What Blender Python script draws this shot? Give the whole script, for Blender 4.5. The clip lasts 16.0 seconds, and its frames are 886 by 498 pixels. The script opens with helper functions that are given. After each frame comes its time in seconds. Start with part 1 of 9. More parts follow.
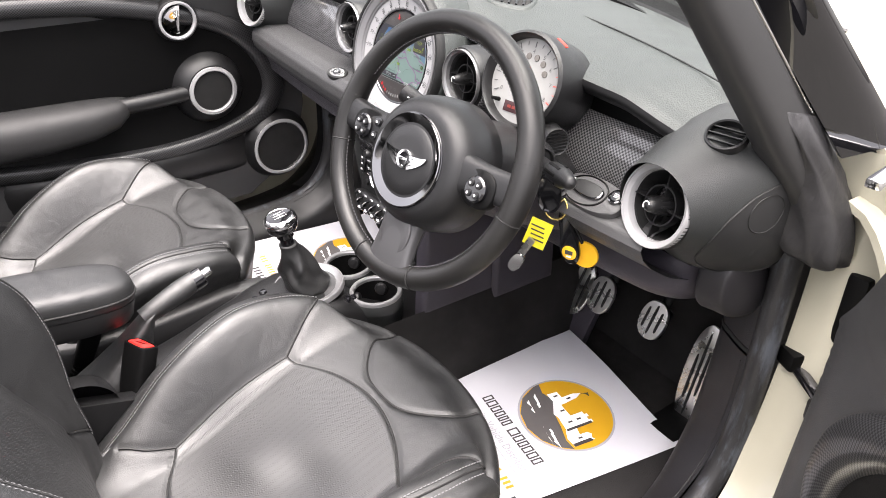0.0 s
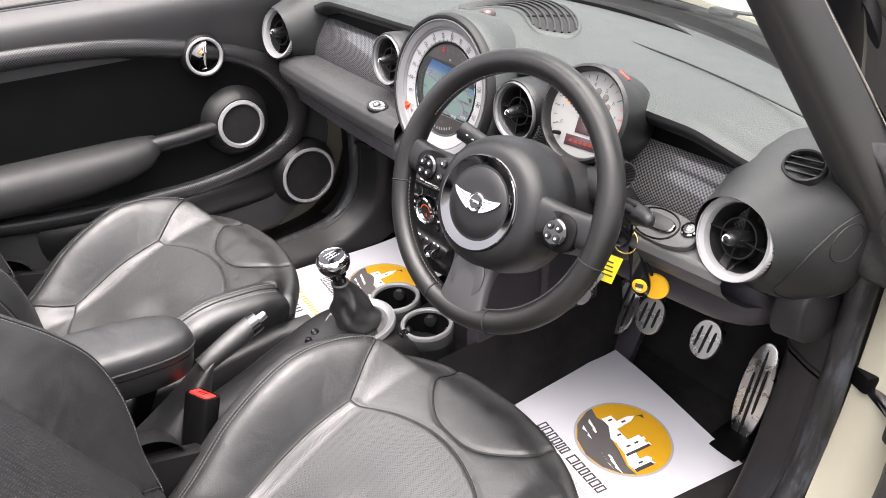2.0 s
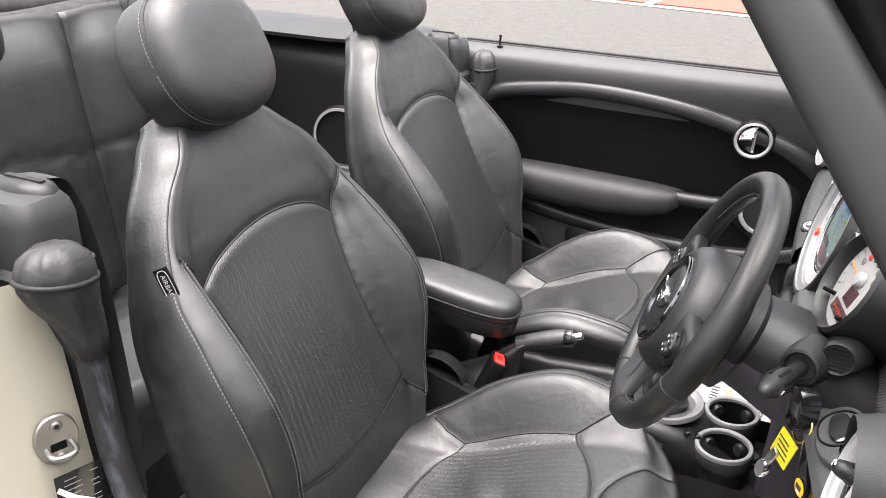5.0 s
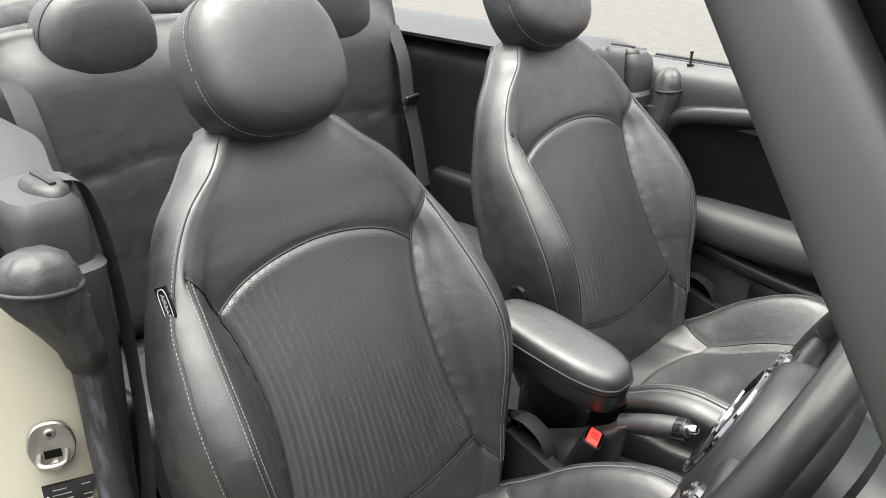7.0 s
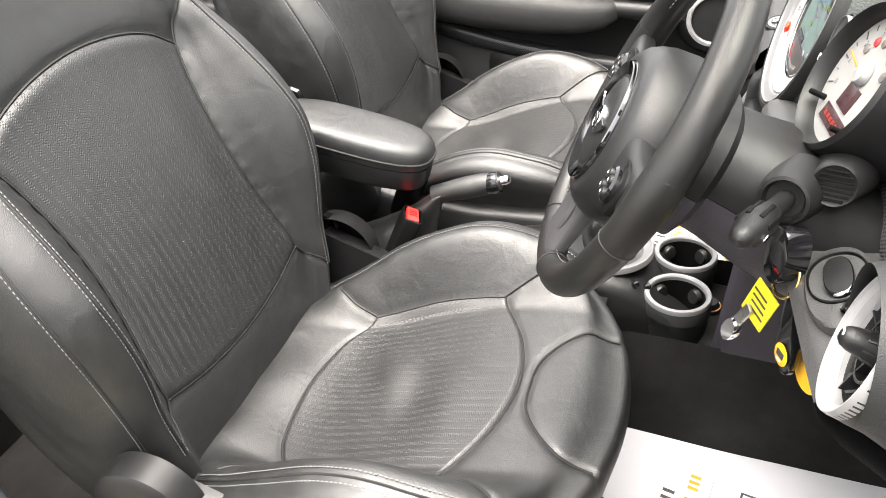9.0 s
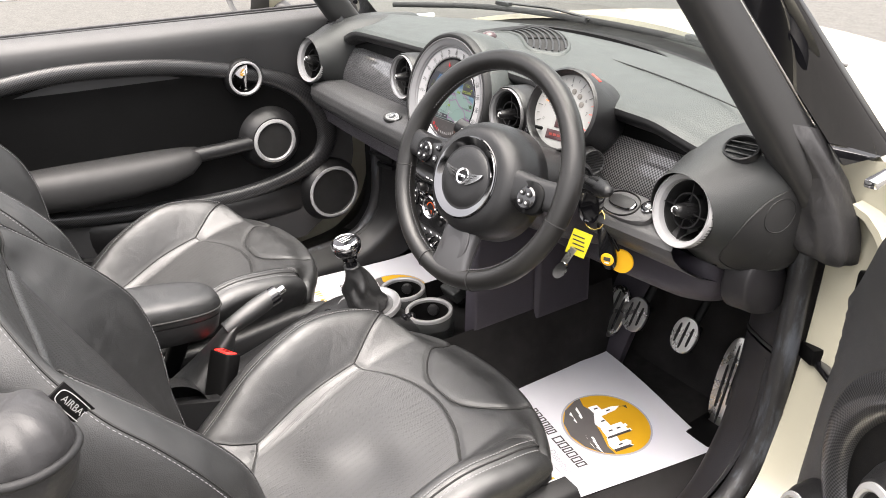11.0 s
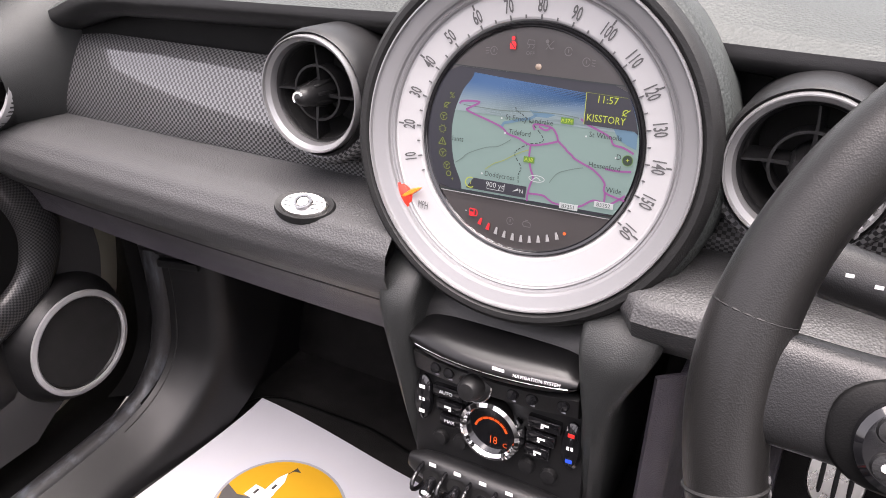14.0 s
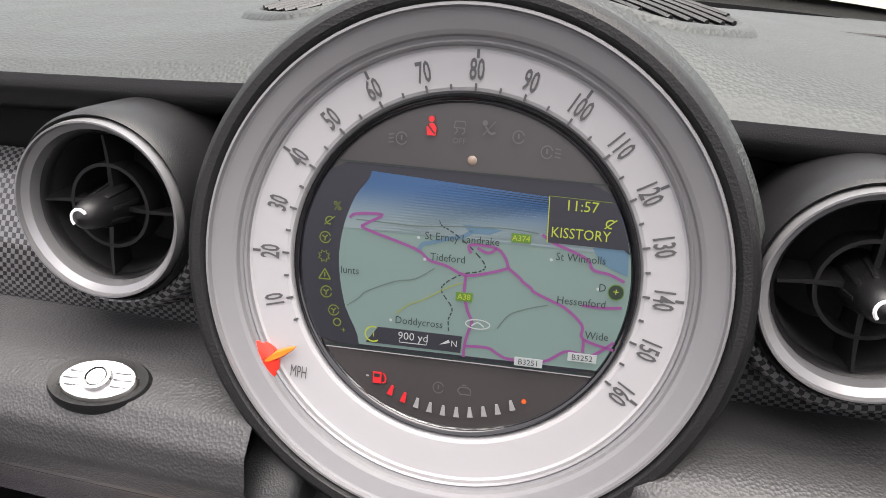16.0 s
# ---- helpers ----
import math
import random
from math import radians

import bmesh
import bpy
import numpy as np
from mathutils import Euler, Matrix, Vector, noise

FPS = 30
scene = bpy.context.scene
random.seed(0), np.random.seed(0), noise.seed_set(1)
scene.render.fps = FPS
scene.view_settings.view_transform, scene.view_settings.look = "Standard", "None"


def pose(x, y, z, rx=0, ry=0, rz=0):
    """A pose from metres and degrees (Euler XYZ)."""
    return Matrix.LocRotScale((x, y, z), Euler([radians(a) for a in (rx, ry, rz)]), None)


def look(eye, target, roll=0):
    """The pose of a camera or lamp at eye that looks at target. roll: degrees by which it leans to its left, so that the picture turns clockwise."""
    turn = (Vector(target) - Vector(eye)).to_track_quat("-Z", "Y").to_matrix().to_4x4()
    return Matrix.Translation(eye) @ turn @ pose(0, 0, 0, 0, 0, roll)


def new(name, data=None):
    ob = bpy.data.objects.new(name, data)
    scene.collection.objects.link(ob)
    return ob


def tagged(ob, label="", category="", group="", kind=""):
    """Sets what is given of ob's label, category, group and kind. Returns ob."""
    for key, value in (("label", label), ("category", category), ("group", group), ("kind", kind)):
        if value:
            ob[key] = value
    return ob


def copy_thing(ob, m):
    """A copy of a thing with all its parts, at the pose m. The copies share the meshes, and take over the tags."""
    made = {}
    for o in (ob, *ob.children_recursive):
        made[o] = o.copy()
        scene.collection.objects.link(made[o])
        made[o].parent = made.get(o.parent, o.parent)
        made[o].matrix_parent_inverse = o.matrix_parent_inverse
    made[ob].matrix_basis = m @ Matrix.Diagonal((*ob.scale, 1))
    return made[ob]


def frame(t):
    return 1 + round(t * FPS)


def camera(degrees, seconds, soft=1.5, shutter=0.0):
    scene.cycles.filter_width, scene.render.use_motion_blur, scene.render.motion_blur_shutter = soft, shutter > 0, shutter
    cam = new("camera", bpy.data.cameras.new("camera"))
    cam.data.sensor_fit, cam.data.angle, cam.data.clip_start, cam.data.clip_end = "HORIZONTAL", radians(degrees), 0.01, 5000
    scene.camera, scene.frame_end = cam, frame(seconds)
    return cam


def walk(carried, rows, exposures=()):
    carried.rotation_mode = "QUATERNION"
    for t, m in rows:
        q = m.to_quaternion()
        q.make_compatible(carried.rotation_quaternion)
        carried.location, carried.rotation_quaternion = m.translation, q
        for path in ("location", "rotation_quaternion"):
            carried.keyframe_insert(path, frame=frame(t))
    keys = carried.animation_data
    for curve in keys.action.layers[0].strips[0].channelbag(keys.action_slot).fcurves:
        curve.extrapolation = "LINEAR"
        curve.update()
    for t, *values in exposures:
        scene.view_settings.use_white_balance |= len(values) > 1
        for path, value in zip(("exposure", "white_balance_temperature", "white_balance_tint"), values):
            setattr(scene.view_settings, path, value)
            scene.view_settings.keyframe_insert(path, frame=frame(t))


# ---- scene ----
# ---- camera ----
cam = camera(58.5, 16.0, soft=0.9)
PATH = [
    (0, (1.121, -0.714, 1.275), (-0.277, 0.293, 0.259), 1.0),
    (0.5, (1.132, -0.733, 1.303), (-0.298, 0.232, 0.292), -1.2),
    (1, (1.09, -0.789, 1.318), (-0.322, 0.209, 0.312), -2.1),
    (1.5, (1.044, -0.784, 1.311), (-0.345, 0.24, 0.3), -1.4),
    (2, (1.031, -0.775, 1.314), (-0.359, 0.248, 0.303), -1.4),
    (2.5, (1.064, -0.835, 1.325), (-0.357, 0.164, 0.335), -1.4),
    (3, (1.267, -0.802, 1.335), (-0.262, 0.089, 0.403), -0.5),
    (3.5, (1.459, -0.666, 1.322), (-0.237, -0.082, 0.438), 0.7),
    (4, (1.434, -0.485, 1.302), (-0.344, -0.309, 0.404), 1.6),
    (4.5, (1.391, -0.288, 1.312), (-0.377, -0.606, 0.432), 1.2),
    (5, (1.277, -0.139, 1.325), (-0.404, -0.834, 0.492), 2.3),
    (5.2, (1.195, -0.106, 1.33), (-0.436, -0.925, 0.512), 2.6),
    (7.3, (0.959, -0.001, 1.291), (-0.356, -1.253, 0.452), 0.6),
    (7.5, (0.965, -0.005, 1.281), (-0.355, -1.226, 0.405), 0.5),
    (8, (0.973, -0.003, 1.253), (-0.369, -1.111, 0.267), -0.1),
    (8.5, (0.98, -0.048, 1.211), (-0.463, -0.902, 0.121), -0.4),
    (9, (1.04, -0.152, 1.196), (-0.513, -0.652, 0.039), -0.0),
    (9.5, (1.22, -0.282, 1.212), (-0.455, -0.441, 0.132), 0.0),
    (10, (1.4, -0.471, 1.26), (-0.337, -0.244, 0.296), 0.3),
    (10.2, (1.431, -0.57, 1.259), (-0.294, -0.17, 0.328), 0.4),
    (12.3, (0.768, -0.974, 1.304), (-0.247, 0.489, 0.395), -2.2),
    (12.5, (0.75, -0.965, 1.307), (-0.231, 0.511, 0.381), -1.9),
    (13, (0.655, -0.834, 1.255), (-0.311, 0.639, 0.308), -1.3),
    (13.5, (0.419, -0.61, 1.169), (-0.534, 0.861, 0.206), -1.5),
    (14, (0.205, -0.465, 1.068), (-0.674, 1.05, 0.102), -2.0),
    (14.5, (0.102, -0.357, 1.033), (-0.538, 1.296, 0.107), -1.7),
    (15, (0.073, -0.324, 1.029), (-0.414, 1.41, 0.158), -1.2),
    (15.5, (0.071, -0.323, 1.027), (-0.357, 1.447, 0.202), -0.2),
    (16, (0.072, -0.319, 1.029), (-0.336, 1.455, 0.201), 1.1),
]
walk(cam, [(t, look(eye, target, roll)) for t, eye, target, roll in PATH], exposures=[(0, 2.70, 6800, 16), (2, 2.62, 6750, 16), (3.5, 2.60, 6650, 16), (4, 2.68, 6650, 16), (5, 2.54, 6700, 15), (7.5, 2.72, 6700, 7), (8, 2.92, 6650, 8), (9, 3.02, 7000, 11), (10.2, 2.90, 7000, 12), (12.5, 2.34, 6450, 16), (13, 2.36, 6250, 15), (13.5, 2.44, 6500, 20), (14, 2.6, 6850, 22), (15, 2.24, 6800, 18), (16, 2.18, 6850, 17)])

# ---- world and light ----
world = bpy.data.worlds.new("world")
scene.world = world
world.use_nodes = True
wn, wl = world.node_tree.nodes, world.node_tree.links
sky = wn.new("ShaderNodeTexSky")
sky.sky_type, sky.sun_disc = "NISHITA", False
sky.sun_elevation, sky.sun_rotation = radians(80), radians(120)
sky.air_density, sky.dust_density = 1.0, 4.0
hsv = wn.new("ShaderNodeHueSaturation")
hsv.inputs["Saturation"].default_value = 0.22
wl.new(sky.outputs["Color"], hsv.inputs["Color"])
wl.new(hsv.outputs["Color"], wn["Background"].inputs["Color"])
wn["Background"].inputs["Strength"].default_value = 0.125
sun = new("sun", bpy.data.lights.new("sun", "SUN"))
sun.data.energy, sun.data.angle, sun.data.color = 2.1, radians(75), (1.0, 0.98, 0.95)
sun.matrix_world = look((0.8, -0.5, 9), (0, 0, 0))


# ---- materials ----
def material(name, color, rough=0.5, metal=0.0, grain=0.0, size=400.0, spots=0.0, spec=0.5, coat=0.0, var=0.12, kind="noise", sheen=0.0):
    """A principled surface with fine relief (grain, at size per metre) and a broad variation of tone and gloss."""
    m = bpy.data.materials.new(name)
    m.use_nodes = True
    n, k = m.node_tree.nodes, m.node_tree.links
    b = n["Principled BSDF"]
    b.inputs["Roughness"].default_value, b.inputs["Metallic"].default_value = rough, metal
    b.inputs["Specular IOR Level"].default_value, b.inputs["Coat Weight"].default_value = spec, coat
    b.inputs["Coat Roughness"].default_value = 0.04
    b.inputs["Sheen Weight"].default_value = sheen
    tc = n.new("ShaderNodeTexCoord")
    broad = n.new("ShaderNodeTexNoise")
    broad.inputs["Scale"].default_value, broad.inputs["Detail"].default_value = 9.0, 4.0
    k.new(tc.outputs["Object"], broad.inputs["Vector"])
    ramp = n.new("ShaderNodeMapRange")
    ramp.inputs["To Min"].default_value, ramp.inputs["To Max"].default_value = 1 - var, 1 + var
    ramp.inputs["From Min"].default_value, ramp.inputs["From Max"].default_value = 0.3, 0.7
    k.new(broad.outputs["Fac"], ramp.inputs["Value"])
    mul = n.new("ShaderNodeVectorMath")
    mul.operation = "SCALE"
    mul.inputs[0].default_value = color
    k.new(ramp.outputs["Result"], mul.inputs["Scale"])
    k.new(mul.outputs["Vector"], b.inputs["Base Color"])
    rr = n.new("ShaderNodeMapRange")
    rr.inputs["To Min"].default_value, rr.inputs["To Max"].default_value = max(0.02, rough * (1 - 0.8 * var)), min(1, rough * (1 + 0.8 * var))
    rr.inputs["From Min"].default_value, rr.inputs["From Max"].default_value = 0.3, 0.7
    fine2 = n.new("ShaderNodeTexNoise")
    fine2.inputs["Scale"].default_value, fine2.inputs["Detail"].default_value = 38.0, 5.0
    k.new(tc.outputs["Object"], fine2.inputs["Vector"])
    k.new(fine2.outputs["Fac"], rr.inputs["Value"])
    k.new(rr.outputs["Result"], b.inputs["Roughness"])
    if grain:
        if kind == "pebble":
            fine = n.new("ShaderNodeTexVoronoi")
            fine.inputs["Scale"].default_value = size
            out = fine.outputs["Distance"]
        else:
            fine = n.new("ShaderNodeTexNoise")
            fine.inputs["Scale"].default_value, fine.inputs["Detail"].default_value = size, 3.0
            out = fine.outputs["Fac"]
        k.new(tc.outputs["Object"], fine.inputs["Vector"])
        bump = n.new("ShaderNodeBump")
        bump.inputs["Strength"].default_value, bump.inputs["Distance"].default_value = grain, 0.0012
        k.new(out, bump.inputs["Height"])
        k.new(bump.outputs["Normal"], b.inputs["Normal"])
    return m


def mathnode(n, k, op, a, b=None):
    x = n.new("ShaderNodeMath")
    x.operation = op
    for i, v in enumerate((a, b)):
        if v is None:
            continue
        if isinstance(v, (int, float)):
            x.inputs[i].default_value = v
        else:
            k.new(v, x.inputs[i])
    return x.outputs[0]


def uv_axes(n, k):
    uv = n.new("ShaderNodeUVMap")
    s = n.new("ShaderNodeSeparateXYZ")
    k.new(uv.outputs["UV"], s.inputs[0])
    return s.outputs["X"], s.outputs["Y"]


def perforated(name, color, rough, pitch_x, pitch_y, spec=0.7):
    """Leather with rows of small punched holes, laid out in metres by the mesh's UV."""
    m = material(name, color, rough, grain=0.2, size=700, kind="pebble", spec=spec)
    n, k = m.node_tree.nodes, m.node_tree.links
    b = n["Principled BSDF"]
    u, v = uv_axes(n, k)
    # bands of three staggered rows of fine holes, through which the pale backing shows
    band = mathnode(n, k, "LESS_THAN", mathnode(n, k, "FRACT", mathnode(n, k, "DIVIDE", u, pitch_x)), 0.5)
    cell = pitch_x / 6
    u, v = mathnode(n, k, "DIVIDE", u, cell), mathnode(n, k, "DIVIDE", v, pitch_y)
    odd = mathnode(n, k, "MODULO", mathnode(n, k, "FLOOR", u), 2.0)
    v = mathnode(n, k, "ADD", v, mathnode(n, k, "MULTIPLY", odd, 0.5))
    du = mathnode(n, k, "SUBTRACT", mathnode(n, k, "FRACT", u), 0.5)
    dv = mathnode(n, k, "SUBTRACT", mathnode(n, k, "FRACT", v), 0.5)
    du = mathnode(n, k, "MULTIPLY", du, cell / 0.00072)
    dv = mathnode(n, k, "MULTIPLY", dv, pitch_y / 0.00072)
    d = mathnode(n, k, "SQRT", mathnode(n, k, "ADD", mathnode(n, k, "MULTIPLY", du, du), mathnode(n, k, "MULTIPLY", dv, dv)))
    d = mathnode(n, k, "ADD", d, mathnode(n, k, "MULTIPLY", mathnode(n, k, "SUBTRACT", 1.0, band), 4.0))
    hole = n.new("ShaderNodeMapRange")
    hole.inputs["From Min"].default_value, hole.inputs["From Max"].default_value = 0.65, 1.0
    k.new(d, hole.inputs["Value"])
    rim = n.new("ShaderNodeMapRange")
    rim.inputs["From Min"].default_value, rim.inputs["From Max"].default_value = 0.6, 1.7
    k.new(d, rim.inputs["Value"])
    bump = n.new("ShaderNodeBump")
    bump.inputs["Strength"].default_value, bump.inputs["Distance"].default_value = 0.38, 0.0007
    k.new(rim.outputs[0], bump.inputs["Height"])
    old = b.inputs["Normal"].links[0].from_node
    k.new(old.outputs["Normal"], bump.inputs["Normal"])
    k.new(bump.outputs["Normal"], b.inputs["Normal"])
    mix = n.new("ShaderNodeMix")
    mix.data_type = "RGBA"
    src = b.inputs["Base Color"].links[0].from_socket
    mix.inputs[6].default_value = (0.048, 0.048, 0.049, 1)
    k.new(src, mix.inputs[7])
    k.new(hole.outputs[0], mix.inputs[0])
    k.new(mix.outputs[2], b.inputs["Base Color"])
    k.new(mathnode(n, k, "MULTIPLY", hole.outputs[0], spec), b.inputs["Specular IOR Level"])
    return m


def carbon(name, pitch=0.0028, coat=0.5, light=0.055):
    """Clear-coated woven carbon look: a checked weave by UV."""
    m = material(name, (0.03, 0.03, 0.032), 0.35, coat=coat, var=0.08, spec=0.25)
    n, k = m.node_tree.nodes, m.node_tree.links
    b = n["Principled BSDF"]
    u, v = uv_axes(n, k)
    a = mathnode(n, k, "FLOOR", mathnode(n, k, "DIVIDE", u, pitch))
    c = mathnode(n, k, "FLOOR", mathnode(n, k, "DIVIDE", v, pitch))
    w = mathnode(n, k, "MODULO", mathnode(n, k, "ABSOLUTE", mathnode(n, k, "ADD", a, c)), 2.0)
    mix = n.new("ShaderNodeMix")
    mix.data_type = "RGBA"
    mix.inputs[6].default_value, mix.inputs[7].default_value = (0.006, 0.006, 0.007, 1), (light, light, light * 1.04, 1)
    k.new(w, mix.inputs[0])
    k.new(mix.outputs[2], b.inputs["Base Color"])
    rough = mathnode(n, k, "ADD", mathnode(n, k, "MULTIPLY", w, -0.18), 0.5)
    k.new(rough, b.inputs["Roughness"])
    return m


def glow(name, color, strength):
    m = bpy.data.materials.new(name)
    m.use_nodes = True
    b = m.node_tree.nodes["Principled BSDF"]
    b.inputs["Base Color"].default_value = (*[c * 0.15 for c in color], 1)
    b.inputs["Emission Color"].default_value, b.inputs["Emission Strength"].default_value = (*color, 1), strength * 0.13
    b.inputs["Roughness"].default_value = 0.5
    return m


def clear(name, rough=0.0, tint=(1, 1, 1)):
    m = bpy.data.materials.new(name)
    m.use_nodes = True
    n, k = m.node_tree.nodes, m.node_tree.links
    g, t, mx, fr = n.new("ShaderNodeBsdfGlossy"), n.new("ShaderNodeBsdfTransparent"), n.new("ShaderNodeMixShader"), n.new("ShaderNodeFresnel")
    g.inputs["Roughness"].default_value = rough
    t.inputs["Color"].default_value = (*tint, 1)
    fr.inputs["IOR"].default_value = 1.45
    k.new(fr.outputs[0], mx.inputs[0])
    k.new(t.outputs[0], mx.inputs[1])
    k.new(g.outputs[0], mx.inputs[2])
    k.new(mx.outputs[0], n["Material Output"].inputs["Surface"])
    return m


def wrinkled(m, scale, strength, distance):
    """Adds soft creases of the hide under the fine grain."""
    n, k = m.node_tree.nodes, m.node_tree.links
    b = n["Principled BSDF"]
    tc = n.new("ShaderNodeTexCoord")
    w = n.new("ShaderNodeTexNoise")
    w.inputs["Scale"].default_value, w.inputs["Detail"].default_value, w.inputs["Distortion"].default_value = scale, 3.5, 0.8
    k.new(tc.outputs["Object"], w.inputs["Vector"])
    bump = n.new("ShaderNodeBump")
    bump.inputs["Strength"].default_value, bump.inputs["Distance"].default_value = strength, distance
    k.new(w.outputs["Fac"], bump.inputs["Height"])
    fine = b.inputs["Normal"].links[0].from_node
    k.new(bump.outputs["Normal"], fine.inputs["Normal"])
    return m


def scuffed(name, base, worn):
    """Black rubber with chalky scuffs in uneven patches."""
    m = material(name, base, 0.5, grain=0.3, size=300, var=0.25, spec=0.35)
    n, k = m.node_tree.nodes, m.node_tree.links
    b = n["Principled BSDF"]
    tc, mp, ns, rp, mix = n.new("ShaderNodeTexCoord"), n.new("ShaderNodeMapping"), n.new("ShaderNodeTexNoise"), n.new("ShaderNodeMapRange"), n.new("ShaderNodeMix")
    mp.inputs["Scale"].default_value = (60, 26, 9)
    ns.inputs["Scale"].default_value, ns.inputs["Detail"].default_value, ns.inputs["Roughness"].default_value = 1.0, 6.0, 0.65
    rp.inputs["From Min"].default_value, rp.inputs["From Max"].default_value = 0.50, 0.66
    mix.data_type = "RGBA"
    mix.inputs[7].default_value = (*worn, 1)
    src = b.inputs["Base Color"].links[0].from_socket
    k.new(tc.outputs["Object"], mp.inputs["Vector"])
    k.new(mp.outputs["Vector"], ns.inputs["Vector"])
    k.new(ns.outputs["Fac"], rp.inputs["Value"])
    k.new(rp.outputs["Result"], mix.inputs[0])
    k.new(src, mix.inputs[6])
    k.new(mix.outputs[2], b.inputs["Base Color"])
    return m


LEATHER = wrinkled(material("black_leather", (0.0070, 0.0073, 0.0077), 0.50, grain=0.2, size=850, kind="pebble", var=0.2, spec=0.82), 22, 0.36, 0.004)
PERF = perforated("perforated_leather", (0.0078, 0.0081, 0.0085), 0.46, 0.0118, 0.0032, 0.85)
WHEEL_LEATHER = material("wheel_leather", (0.0085, 0.0082, 0.0080), 0.36, grain=0.10, size=1400, kind="pebble", spec=0.4)
DASH = material("soft_dash_plastic", (0.033, 0.038, 0.0365), 0.52, grain=0.38, size=430, kind="pebble", var=0.06, spec=0.4)
SHELF = material("dash_shelf_plastic", (0.041, 0.041, 0.042), 0.44, grain=0.3, size=620, kind="pebble", var=0.06, spec=0.45)
LID = material("glovebox_lid_plastic", (0.050, 0.046, 0.054), 0.42, grain=0.35, size=800, kind="pebble", spec=0.4)
POD = material("pod_plastic", (0.022, 0.0234, 0.0234), 0.48, grain=0.22, size=1000, kind="pebble", var=0.06, spec=0.35)
CAP = material("end_cap_plastic", (0.018, 0.018, 0.0185), 0.52, grain=0.16, size=1500, kind="pebble", var=0.06, spec=0.3)
PLASTIC = material("black_plastic", (0.0078, 0.0078, 0.0083), 0.40, grain=0.13, size=1500, kind="pebble", var=0.1, spec=0.42)
DARK = material("matt_dark_plastic", (0.0024, 0.0024, 0.0025), 0.5, grain=0.12, size=1500, spec=0.14)
KICK = material("kick_panel_plastic", (0.0125, 0.0118, 0.0135), 0.45, grain=0.3, size=800, kind="pebble", spec=0.35)
LOWER = material("lower_dash_plastic", (0.041, 0.037, 0.046), 0.42, grain=0.35, size=800, kind="pebble", spec=0.3)
GLOSS = material("gloss_black", (0.006, 0.006, 0.007), 0.08, var=0.05, coat=0.5)
# near-black: shade inside openings is put into the colour; speaker meshes share it
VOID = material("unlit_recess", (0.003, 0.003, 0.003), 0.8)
SILVER = material("silver_paint", (0.31, 0.31, 0.315), 0.32, metal=0.2, var=0.04, grain=0.05, size=1500)
CHROME = material("chrome", (0.82, 0.82, 0.83), 0.07, metal=1.0, var=0.04)
STEEL = material("brushed_steel", (0.62, 0.61, 0.59), 0.28, metal=1.0, var=0.1, grain=0.15, size=900)
CARPET = material("black_carpet", (0.019, 0.0182, 0.018), 0.95, grain=1.0, size=900, var=0.35, spec=0.1)
RUBBER = material("worn_rubber", (0.013, 0.013, 0.0138), 0.6, grain=0.3, size=300, var=0.3, spec=0.3)
PAINT = material("cream_white_paint", (0.36, 0.344, 0.275), 0.25, coat=0.4, var=0.03)
PAPER = material("white_paper", (0.56, 0.56, 0.60), 0.6, var=0.02, grain=0.05, size=60)
CARBON = carbon("carbon_weave", coat=1.0, light=0.10)
DOORCARBON = carbon("door_carbon_weave", 0.0028, 0.22, 0.035)
ORANGE = material("orange_print", (0.60, 0.32, 0.012), 0.55, var=0.05)
INK = material("dark_print", (0.045, 0.04, 0.04), 0.6)
GREYINK = material("grey_print", (0.33, 0.33, 0.36), 0.6)
ROCKINK = material("grey_brown_print", (0.095, 0.088, 0.088), 0.6)
TAGINK = material("faded_print", (0.27, 0.27, 0.27), 0.6)
WHITEINK = material("white_print", (0.85, 0.85, 0.85), 0.55)
YELLOW = material("yellow_plastic", (0.80, 0.72, 0.03), 0.4)
AMBER = material("amber_plastic", (0.85, 0.45, 0.02), 0.35)
RED = material("red_plastic", (0.70, 0.03, 0.025), 0.3)
WTHREAD = material("dark_grey_thread", (0.06, 0.06, 0.062), 0.7)
THREAD = material("grey_thread", (0.12, 0.12, 0.124), 0.7)
VRING = material("vent_silver", (0.24, 0.24, 0.245), 0.33, metal=0.5, var=0.04)
DOORTOP = material("door_panel_plastic", (0.034, 0.034, 0.035), 0.5, grain=0.16, size=1100, kind="pebble", var=0.08, spec=0.4)
ARMREST = material("armrest_vinyl", (0.017, 0.017, 0.0175), 0.58, grain=0.2, size=700, kind="pebble", var=0.12, spec=0.45)
DCHROME = material("dark_chrome", (0.30, 0.30, 0.31), 0.10, metal=1.0, var=0.04)
SPOKE = material("satin_spoke", (0.040, 0.040, 0.042), 0.32, var=0.08)
BOOT = wrinkled(material("boot_rubber", (0.021, 0.0205, 0.0215), 0.5, grain=0.15, size=900, var=0.15, spec=0.4), 22, 0.5, 0.008)
PILLAR = material("pillar_plastic", (0.018, 0.0178, 0.0182), 0.5, grain=0.08, size=1500, var=0.06)
TAB = material("grip_rubber", (0.05, 0.05, 0.052), 0.55)
SEAM = material("dark_seam", (0.006, 0.006, 0.006), 0.7)
SEALRUBBER = scuffed("scuffed_seal_rubber", (0.017, 0.0168, 0.018), (0.060, 0.066, 0.077))
GLASS = clear("glass", 0.0, (0.82, 0.86, 0.84))
MIRROR = material("mirror_glass", (0.9, 0.9, 0.9), 0.015, metal=1.0, var=0.0)
